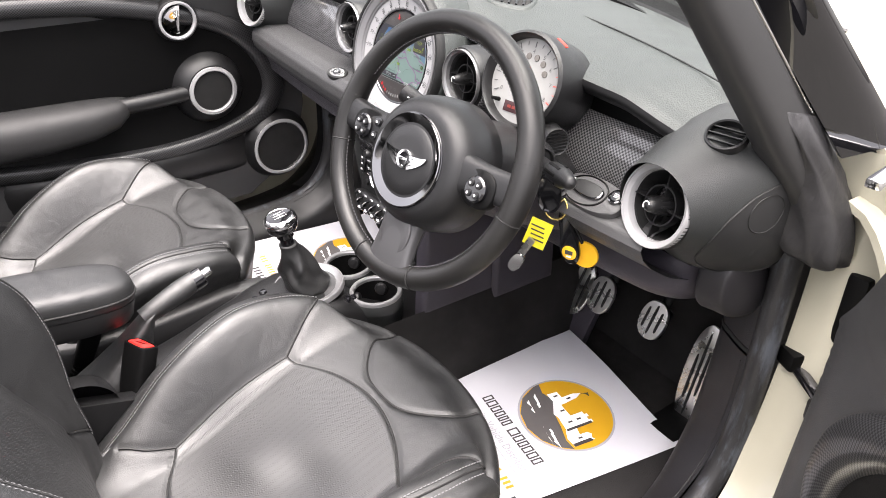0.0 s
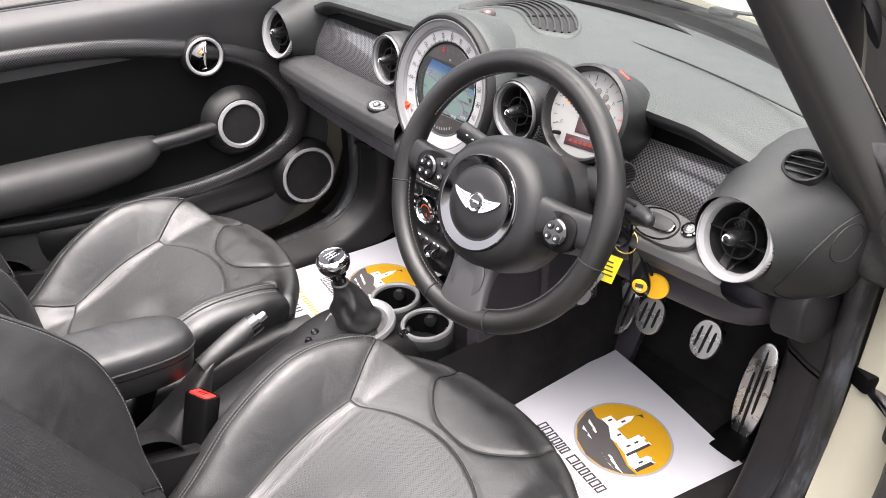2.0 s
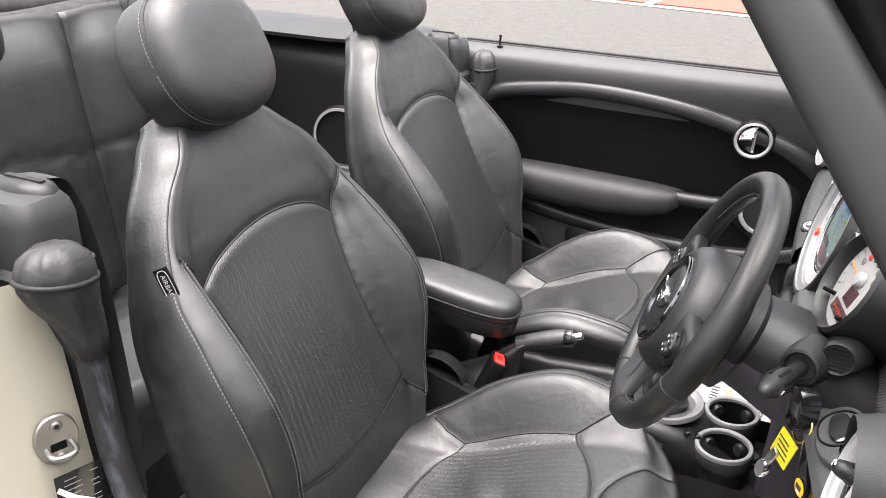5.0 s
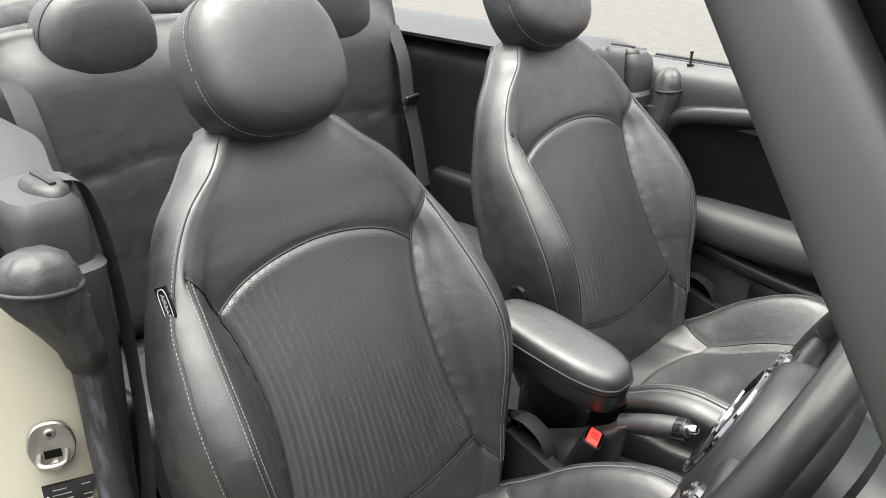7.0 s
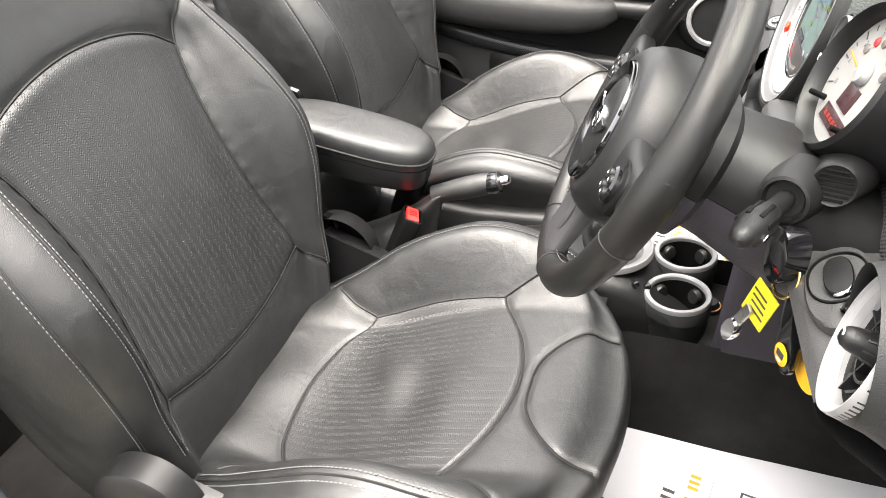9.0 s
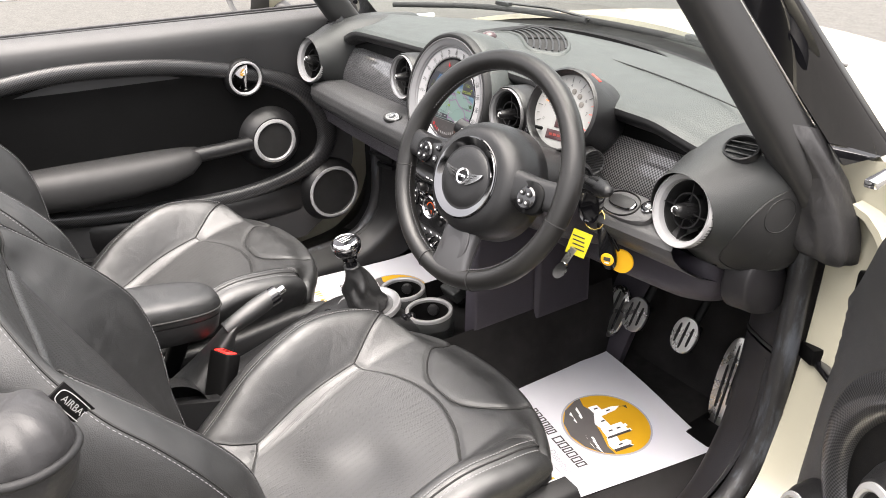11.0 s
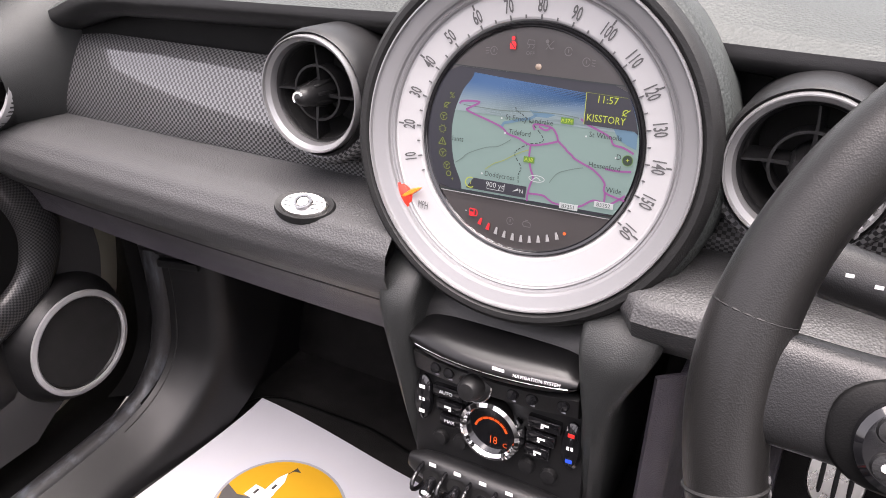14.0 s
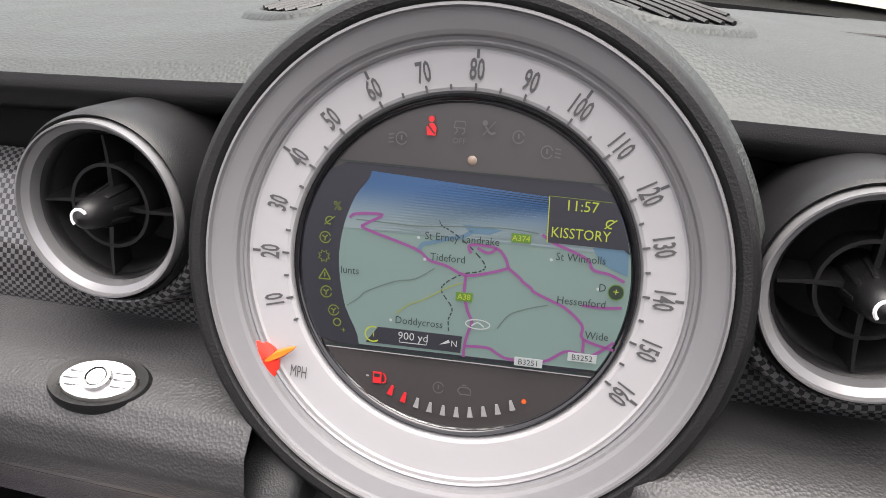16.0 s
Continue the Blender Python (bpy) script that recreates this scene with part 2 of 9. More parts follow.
BELT = material("belt_webbing", (0.015, 0.015, 0.016), 0.6, grain=0.6, size=700)


# ---- mesh helpers ----
def link_mesh(name, verts, faces, mat, parent=None, label="", uvs=None, smooth=True, sharp=42, mats=None, fmat=None):
    me = bpy.data.meshes.new(name)
    me.from_pydata([tuple(v) for v in verts], [], faces)
    for m in mats or [mat]:
        me.materials.append(m)
    if fmat is not None:
        me.polygons.foreach_set("material_index", fmat)
    if uvs is not None:
        lay = me.uv_layers.new(name="UVMap")
        idx = np.empty(len(me.loops), dtype=np.int32)
        me.loops.foreach_get("vertex_index", idx)
        lay.data.foreach_set("uv", np.asarray(uvs, dtype=np.float32)[idx].ravel())
    me.polygons.foreach_set("use_smooth", [smooth] * len(me.polygons))
    if smooth and sharp:
        me.set_sharp_from_angle(angle=radians(sharp))
    me.update()
    ob = new(name, me)
    if parent is not None:
        ob.parent = parent
    if label:
        ob["label"] = label
    return ob


def part(name, bm, mat, parent=None, label="", smooth=True, sharp=42):
    me = bpy.data.meshes.new(name)
    bm.to_mesh(me)
    bm.free()
    me.materials.append(mat)
    me.polygons.foreach_set("use_smooth", [smooth] * len(me.polygons))
    if smooth:
        me.set_sharp_from_angle(angle=radians(sharp))
    ob = new(name, me)
    if parent is not None:
        ob.parent = parent
    if label:
        ob["label"] = label
    return ob


def thing(name, at=(0, 0, 0), label="", category="", group="", kind=""):
    ob = new(name)
    ob.location = at
    ob.empty_display_size = 0.02
    return tagged(ob, label, category, group, kind)


def grid_faces(nu, nv, wrap_u=False, wrap_v=False, flip=False):
    """Faces of a grid whose vertex (i, j) has the number i * nv + j."""
    out = []
    for i in range(nu if wrap_u else nu - 1):
        for j in range(nv if wrap_v else nv - 1):
            a, b = i * nv + j, ((i + 1) % nu) * nv + j
            c, d = ((i + 1) % nu) * nv + (j + 1) % nv, i * nv + (j + 1) % nv
            out.append((a, d, c, b) if flip else (a, b, c, d))
    return out


def revolve(name, profile, mat, parent=None, label="", m=None, seg=64, sharp=35):
    """Turns (r, h) pairs round z; then moved by m."""
    verts = []
    for i in range(seg):
        a = 2 * math.pi * i / seg
        verts += [Vector((r * math.cos(a), r * math.sin(a), h)) for r, h in profile]
    if m is not None:
        verts = [m @ v for v in verts]
    uvs = [(i / seg * 2 * math.pi * 0.05, h) for i in range(seg) for r, h in profile]
    return link_mesh(name, verts, grid_faces(seg, len(profile), wrap_u=True), mat, parent, label, uvs=uvs, sharp=sharp)


def loft(name, sections, mat, parent=None, label="", closed=True, cap=True, m=None, sharp=42, flip=False, uvs=None):
    """A skin over sections, each a list of as many points."""
    n = len(sections[0])
    verts = [Vector(p) for s in sections for p in s]
    if m is not None:
        verts = [m @ v for v in verts]
    faces = grid_faces(len(sections), n, wrap_v=closed, flip=flip)
    if cap and closed:
        faces.append(tuple(range(n)) if not flip else tuple(range(n - 1, -1, -1)))
        last = (len(sections) - 1) * n
        faces.append(tuple(range(last + n - 1, last - 1, -1)) if not flip else tuple(range(last, last + n)))
    return link_mesh(name, verts, faces, mat, parent, label, sharp=sharp, uvs=uvs)


def smooth_path(points, steps=8, closed=False):
    """Catmull-Rom through points."""
    p = [Vector(q) for q in points]
    n = len(p)
    out = []
    for i in range(n if closed else n - 1):
        a, b, c, d = (p[(i - 1) % n], p[i], p[(i + 1) % n], p[(i + 2) % n]) if closed else (p[max(i - 1, 0)], p[i], p[i + 1], p[min(i + 2, n - 1)])
        for s in range(steps):
            t = s / steps
            out.append(0.5 * (2 * b + (c - a) * t + (2 * a - 5 * b + 4 * c - d) * t * t + (3 * b - a - 3 * c + d) * t ** 3))
    if not closed:
        out.append(p[-1])
    return out


def tube_geo(path, radius, seg=8, closed=False, flat=1.0, up=None):
    """Vertices and faces of a tube along a path; radius may be a number or a function of 0..1; flat squashes it along up."""
    verts, n = [], len(path)
    ref = Vector(up or (0.13, 0.21, 0.97))
    for i, p in enumerate(path):
        a, b = (path[(i - 1) % n], path[(i + 1) % n]) if closed else (path[max(i - 1, 0)], path[min(i + 1, n - 1)])
        t = (b - a).normalized()
        s = t.cross(ref)
        if s.length < 1e-4:
            s = t.cross(Vector((1, 0, 0)))
        s.normalize()
        q = s.cross(t)
        r = radius(i / (n - 1)) if callable(radius) else radius
        for j in range(seg):
            w = 2 * math.pi * j / seg
            verts.append(p + s * (r * math.cos(w)) + q * (r * flat * math.sin(w)))
    faces = grid_faces(n, seg, wrap_u=closed, wrap_v=True, flip=True)
    if not closed:
        faces += [tuple(range(seg)), tuple(range((n - 1) * seg + seg - 1, (n - 1) * seg - 1, -1))]
    return verts, faces


def tube(name, path, radius, mat, parent=None, label="", seg=8, closed=False, flat=1.0, up=None):
    v, f = tube_geo([Vector(p) for p in path], radius, seg, closed, flat, up)
    return link_mesh(name, v, f, mat, parent, label, sharp=60)


def rbox(size, bevel=0.004, seg=2):
    """A bmesh box with rounded edges, centred."""
    bm = bmesh.new()
    bmesh.ops.create_cube(bm, size=1)
    bmesh.ops.scale(bm, vec=size, verts=bm.verts)
    if bevel:
        bmesh.ops.bevel(bm, geom=bm.edges[:], offset=min(bevel, min(size) * 0.45), segments=seg, profile=0.6, affect="EDGES")
    return bm


def box(name, size, m, mat, parent=None, label="", bevel=0.004, seg=2):
    bm = rbox(size, bevel, seg)
    bm.transform(m)
    return part(name, bm, mat, parent, label)


def superellipse(a, b, p=2.5, n=40):
    out = []
    for i in range(n):
        t = 2 * math.pi * i / n
        c, s = math.cos(t), math.sin(t)
        out.append((a * math.copysign(abs(c) ** (2 / p), c), b * math.copysign(abs(s) ** (2 / p), s)))
    return out


def lerp(a, b, t):
    return a + (b - a) * t


def ss(a, b, x):
    t = min(1, max(0, (x - a) / (b - a)))
    return t * t * (3 - 2 * t)


def interp(x, xs, ys):
    return float(np.interp(x, xs, ys))


def spline(x, xs, ys):
    """Smooth interpolation through knots."""
    i = int(np.clip(np.searchsorted(xs, x) - 1, 0, len(xs) - 2))
    t = (x - xs[i]) / (xs[i + 1] - xs[i])
    t = min(1, max(0, t))
    sl = lambda k: 0.0 if k <= 0 or k >= len(xs) - 1 else (ys[k + 1] - ys[k - 1]) / (xs[k + 1] - xs[k - 1])
    h = xs[i + 1] - xs[i]
    a, b, m0, m1 = ys[i], ys[i + 1], sl(i) * h, sl(i + 1) * h
    return (2 * t ** 3 - 3 * t * t + 1) * a + (t ** 3 - 2 * t * t + t) * m0 + (3 * t * t - 2 * t ** 3) * b + (t ** 3 - t * t) * m1


def text(name, body, size, m, mat, parent=None, depth=0.0, align="CENTER", bold=0.0):
    """Letters in the built-in font, as a mesh in the plane of m (x along the line, z out)."""
    cu = bpy.data.curves.new(name, "FONT")
    cu.body, cu.size, cu.align_x, cu.align_y, cu.extrude = body, size, align, "CENTER", depth
    cu.resolution_u = 2
    cu.offset = bold
    tmp = bpy.data.objects.new(name, cu)
    scene.collection.objects.link(tmp)
    bpy.context.view_layer.update()
    me = bpy.data.meshes.new_from_object(tmp.evaluated_get(bpy.context.evaluated_depsgraph_get()))
    bpy.data.objects.remove(tmp)
    me.transform(m)
    me.materials.clear()
    me.materials.append(mat)
    ob = new(name, me)
    if parent is not None:
        ob.parent = parent
    return ob


def facing(c, yaw, pitch, spin=0):
    """A pose at c whose z looks out of a face: yaw degrees to the right from straight back, pitch degrees up; its y stays upright."""
    return pose(*c, 90, 0, yaw) @ pose(0, 0, 0, -pitch, 0, 0) @ pose(0, 0, 0, 0, 0, spin)


def stitches(name, path, mat, parent, length=0.0034, gap=0.0022, width=0.00062, lift=0.0):
    """Single stitches along a path, joined."""
    pts = [Vector(p) for p in path]
    cum = [0.0]
    for a, b in zip(pts, pts[1:]):
        cum.append(cum[-1] + (b - a).length)
    verts, faces, d = [], [], 0.0

    def at(s):
        i = int(np.clip(np.searchsorted(cum, s) - 1, 0, len(pts) - 2))
        return pts[i].lerp(pts[i + 1], (s - cum[i]) / max(1e-9, cum[i + 1] - cum[i]))
    while d + length < cum[-1]:
        v, f = tube_geo([at(d), at(d + length / 2), at(d + length)], lambda t: width * (0.6 + 0.4 * math.sin(math.pi * t)), 5)
        faces += [tuple(i + len(verts) for i in q) for q in f]
        verts += v
        d += length + gap
    if verts:
        ob = link_mesh(name, verts, faces, mat, parent)
        ob["kind"] = "stuff"
        return ob

# ---- ground ----
ASPHALT = material("asphalt", (0.050, 0.048, 0.0435), 0.85, grain=1.0, size=160, var=0.18)
bm = bmesh.new()
bmesh.ops.create_grid(bm, x_segments=8, y_segments=8, size=400)
tagged(part("ground", bm, ASPHALT), "grey worn asphalt of a car park", "ground", kind="structure")
RED_TARMAC = material("red_tarmac", (0.20, 0.055, 0.035), 0.85, grain=1.0, size=120, var=0.2)
ROADWHITE = material("road_paint", (0.5, 0.5, 0.49), 0.7, grain=0.4, size=100, var=0.15)
tagged(box("pavement", (9.0, 40.0, 0.012), pose(-14.2, 0.0, 0.006, 0, 0, -9), RED_TARMAC, bevel=0.003), "red surfaced strip beyond the asphalt", "pavement", kind="structure")
tagged(box("road_marking", (0.13, 40.0, 0.012), pose(-9.54, -1.2, 0.010, 0, 0, -9), ROADWHITE, bevel=0.003), "white painted line along red strip", "road marking", kind="structure")
for yy in (-4.4, -1.78, 0.9):
    tagged(box("road_marking", (4.0, 0.12, 0.006), pose(-11.7, yy, 0.017, 0, 0, -4), ROADWHITE, bevel=0.002), "white painted bay line on red strip", "road marking", kind="structure")

# ---- car shell ----
FLOOR = 0.235
car = thing("convertible_car", (0, 0, 0), "cream white open convertible car with dark cabin", "car")


def sheet(name, fn, nu, nv, mat, parent=None, label="", thick=0.0, flip=False, uv=None, sharp=42):
    """A surface fn(u, v) for u, v in 0..1, with thickness below its normal side if wanted."""
    vs = [Vector(fn(i / (nu - 1), j / (nv - 1))) for i in range(nu) for j in range(nv)]
    uvs = [uv(i / (nu - 1), j / (nv - 1)) if uv else (i / (nu - 1), j / (nv - 1)) for i in range(nu) for j in range(nv)]
    faces = grid_faces(nu, nv, flip=flip)
    if thick:
        me = bpy.data.meshes.new(name)
        me.from_pydata([tuple(v) for v in vs], [], faces)
        me.update()
        nor = np.empty(len(vs) * 3)
        me.vertices.foreach_get("normal", nor)
        nor = nor.reshape(-1, 3)
        bpy.data.meshes.remove(me)
        off = len(vs)
        vs += [Vector(np.array(v) - n * thick) for v, n in zip(vs, nor)]
        uvs += uvs
        faces += [tuple(i + off for i in reversed(f)) for f in faces]
        rim = [i * nv for i in range(nu)] + [(nu - 1) * nv + j for j in range(1, nv)] + [i * nv + nv - 1 for i in range(nu - 2, -1, -1)] + [j for j in range(nv - 2, 0, -1)]
        for a, b in zip(rim, rim[1:] + rim[:1]):
            faces.append((b, a, a + off, b + off) if not flip else (a, b, b + off, a + off))
    return link_mesh(name, vs, faces, mat, parent, label, uvs=uvs, sharp=sharp)


# bonnet, falling away to the nose
def bonnet(u, v):
    x = lerp(-0.74, 0.74, u)
    y = lerp(0.50, 1.42, v) - 0.20 * (x / 0.74) ** 2 * (1 - v) - 0.10 * (x / 0.74) ** 2 * v
    z = 0.955 - 0.10 * (x / 0.74) ** 2 - 0.05 * v - 0.20 * v ** 4 - 0.05 * abs(x / 0.74) ** 6
    return (x, y, z)


sheet("bonnet", bonnet, 41, 31, PAINT, car, "smooth cream white painted bonnet", thick=0.012, flip=True)


def wing(sx):
    def fn(u, v):
        y = lerp(0.20, 1.62, u)
        x = lerp(0.70, 0.84, math.sin(v * math.pi / 2) ** 0.8)
        z = lerp(0.80 if u > 0.05 else 0.80, 0.30, v ** 1.6) - 0.18 * max(0, u - 0.6) ** 2 * 2
        return (sx * x, y, z + 0.03 * (1 - v))
    return sheet("wing", fn, 30, 16, PAINT, car, thick=0.01, flip=sx < 0)


wing(1), wing(-1)
sheet("front_bumper", lambda u, v: (lerp(-0.80, 0.80, u), 1.42 + 0.24 * math.cos((u - 0.5) * 2.6) + 0.04 * math.sin(v * 3), lerp(0.72, 0.2, v)), 24, 10, PAINT, car, thick=0.02)

sheet("nose_panel", lambda u, v: (lerp(-0.74, 0.74, u), lerp(1.42 - 0.10 * (2 * u - 1) ** 2, 1.42 + 0.24 * math.cos((u - 0.5) * 2.6), v), lerp(0.705 - 0.15 * (2 * u - 1) ** 2, 0.715, v)), 24, 6, PAINT, car, thick=0.01, flip=True)
sheet("rear_bumper", lambda u, v: (lerp(-0.80, 0.80, u), -2.06 - 0.28 * math.cos((u - 0.5) * 2.4) + 0.05 * (1 - v), lerp(0.72, 0.22, v)), 24, 10, PAINT, car, thick=0.02, flip=True)
sheet("tail_panel", lambda u, v: (lerp(-0.72, 0.72, u), lerp(-2.28, -2.06 - 0.28 * math.cos((u - 0.5) * 2.4) + 0.05, v), lerp(0.70, 0.72, v)), 20, 5, PAINT, car, thick=0.01)
sheet("under_body", lambda u, v: (lerp(-0.74, 0.74, u), lerp(-2.2, 1.5, v), 0.20), 4, 4, DARK, car, thick=0.01, flip=True)
# dark cowl under the windscreen
sheet("scuttle", lambda u, v: (lerp(-0.66, 0.66, u), lerp(0.36, 0.53, v) - 0.17 * (2 * u - 1) ** 2, 0.945 - 0.07 * (2 * u - 1) ** 2 - 0.012 * math.sin(v * 3.1)), 30, 8, DARK, car, thick=0.01, flip=True)

# windscreen pillars and header
PILLAR_LOW, PILLAR_HIGH = Vector((0.66, 0.145, 0.885)), Vector((0.565, -0.206, 1.33))


def pillar(sx):
    ax = PILLAR_HIGH - PILLAR_LOW
    secs = []
    for i in range(14):
        t = lerp(-0.22, 1.0, i / 13)
        c = PILLAR_LOW + ax * t
        w, d = lerp(0.026, 0.022, t), lerp(0.038, 0.026, t)
        out = Vector((1, 0.0, 0.1)).normalized()
        fwd = out.cross(ax).normalized()
        secs.append([((c + out * a + fwd * b).x * sx, (c + out * a + fwd * b).y, (c + out * a + fwd * b).z) for a, b in superellipse(w, d, 3, 24)])
    return loft("windscreen_pillar", secs, PILLAR, car, flip=sx < 0)


pillar(1), pillar(-1)
tube("windscreen_header", smooth_path([(-0.565, -0.215, 1.33), (-0.3, -0.17, 1.365), (0, -0.155, 1.375), (0.3, -0.17, 1.365), (0.565, -0.215, 1.33)], 6), 0.04, PLASTIC, car, seg=12)


def screen(u, v):
    s = 2 * u - 1
    lo = Vector((0.66 * s, 0.42 - 0.21 * s * s, 0.945 - 0.045 * s * s))
    hi = Vector((0.565 * s, -0.125 - 0.06 * s * s, 1.375 - 0.03 * s * s))
    return lo.lerp(hi, v)


wind = sheet("windscreen", screen, 30, 12, GLASS, car, "clear raked windscreen glass")
wind.visible_shadow = False
QUARTER = material("tinted_quarter_glass", (0.004, 0.004, 0.005), 0.02, spec=1.0, var=0.02)
# the glossy black outer pillar panel with the small quarter light
for sx in (1, -1):
    def quarter(u, v, sx=sx):
        lo = Vector((0.690 + 0.022 * u, 0.170 + 0.088 * u, 0.902 + 0.003 * u))
        hi = Vector((0.545 + 0.045 * u, -0.175 + 0.015 * u, 1.345 + 0.015 * u))
        p = lo.lerp(hi, v) + Vector((0.62, 0.40, 0.40)) * (0.016 * math.sin(math.pi * u))
        return (p.x * sx, p.y, p.z)
    sheet("quarter_light", quarter, 14, 12, QUARTER, car, "gloss black quarter light panel", thick=0.008, flip=sx > 0)
    lo, hi = Vector((0.676, 0.168, 0.905)), Vector((0.570, -0.202, 1.345))
    tube("pillar_seal", [(sx * lo.lerp(hi, t).x, lo.lerp(hi, t).y, lo.lerp(hi, t).z) for t in np.linspace(0, 1, 12)], 0.008, RUBBER, car, seg=10)
    tube("seal_strip", [(sx * (lo.lerp(hi, t).x + 0.007), lo.lerp(hi, t).y - 0.003, lo.lerp(hi, t).z + 0.004) for t in np.linspace(0, 1, 12)], 0.0016, STEEL, car, seg=6)
    box("belt_trim", (0.02, 0.30, 0.012), pose(sx * 0.738, 0.285, 0.898, 0, 0, 6 * sx), CHROME, car, "bright metal trim strip")

# door apertures: cream painted frame, sill, rear quarter
for sx in (1, -1):
    ring = [Vector((sx * x0, y0, z)) for z, x0, y0 in ((0.90, 0.715, 0.21), (0.80, 0.72, 0.225), (0.6, 0.722, 0.215), (0.42, 0.722, 0.18), (0.33, 0.73, 0.12), (0.29, 0.735, 0.0), (0.285, 0.735, -0.4), (0.29, 0.735, -0.70), (0.36, 0.725, -0.80), (0.5, 0.722, -0.87), (0.75, 0.72, -0.905), (0.88, 0.72, -0.915))]
    ring = smooth_path(ring, 5)
    ctr = Vector((sx * 0.72, -0.37, 0.62))
    vs, n = [], 7
    for p in ring:
        away = Vector((0, p.y - ctr.y, p.z - ctr.z)).normalized()
        for j in range(n):
            t = j / (n - 1)
            vs.append(p + Vector((sx * (-0.05 + 0.15 * t), 0, 0)) + away * (0.055 * t ** 2))
    # left aperture has no lining: its cream is replaced by black, to stay hidden
    link_mesh("door_frame", vs, grid_faces(len(ring), n, flip=sx < 0), PAINT if sx > 0 else DARK, car, "cream painted door aperture" if sx > 0 else "door aperture coloured dark to hide its cream paint")
    seal = smooth_path([(sx * 0.668, 0.150, 0.86), (sx * 0.662, 0.176, 0.78), (sx * 0.657, 0.187, 0.7), (sx * 0.655, 0.190, 0.55), (sx * 0.653, 0.184, 0.43), (sx * 0.653, 0.150, 0.352), (sx * 0.656, 0.085, 0.305), (sx * 0.664, -0.05, 0.286), (sx * 0.668, -0.25, 0.282), (sx * 0.672, -0.6, 0.295), (sx * 0.68, -0.72, 0.37), (sx * 0.672, -0.80, 0.47), (sx * 0.668, -0.845, 0.6), (sx * 0.662, -0.868, 0.75), (sx * 0.66, -0.878, 0.86)], 6)
    tube("door_seal", seal, 0.0195, SEALRUBBER, car, "scuffed black rubber door seal", seg=10)
    # outer rear quarter
    def rear(u, v, sx=sx):
        y = lerp(-0.95, -2.05, u)
        return (sx * (0.845 - 0.10 * (1 - v) ** 3 - 0.12 * u ** 3), y, lerp(0.95 + 0.02 * u, 0.25, v))
    sheet("rear_quarter", rear, 20, 12, PAINT, car, thick=0.015, flip=sx > 0)

# soft rubber boot at the foot of the open side's windscreen pillar
secs = [[(cx + a + 0.003 * math.sin(7 * b / ry + 30 * z), cy + b + 0.003 * math.sin(6 * a / rx + 40 * z), z - 0.25 * b - 0.2 * a) for a, b in superellipse(rx, ry, 2.8, 40)] for z, cx, cy, rx, ry in ((0.965, 0.650, 0.106, 0.026, 0.036), (0.925, 0.657, 0.135, 0.030, 0.040), (0.885, 0.664, 0.160, 0.034, 0.044), (0.850, 0.670, 0.176, 0.037, 0.050), (0.825, 0.674, 0.185, 0.040, 0.054), (0.800, 0.677, 0.190, 0.042, 0.055), (0.780, 0.678, 0.192, 0.043, 0.055), (0.762, 0.678, 0.192, 0.043, 0.054), (0.756, 0.678, 0.192, 0.037, 0.048))]
loft("pillar_boot", secs, BOOT, car, "creased dark rubber pillar boot", flip=True, sharp=0)

# floor, tunnel, bulkheads
sheet("cabin_floor", lambda u, v: (lerp(-0.70, 0.70, u), lerp(-1.35, 0.42, v), FLOOR + 0.004 * math.sin(9 * u) * math.sin(11 * v)), 20, 20, CARPET, car, "black carpeted cabin floor", flip=True)
sheet("bulkhead", lambda u, v: (lerp(-0.70, 0.70, u), 0.40 + 0.16 * ss(0, 0.6, v), FLOOR + 0.62 * v ** 1.2), 16, 16, CARPET, car, "black carpeted toe board")
sheet("inner_side", lambda u, v: (0.600 + 0.035 * v, lerp(0.24, 0.6, u), lerp(FLOOR, 0.84, v)), 8, 8, KICK, car, "dark plastic kick panel")
sheet("inner_side", lambda u, v: (-0.600 - 0.035 * v, lerp(0.24, 0.6, u), lerp(FLOOR, 0.84, v)), 8, 8, KICK, car, "dark plastic kick panel", flip=True)
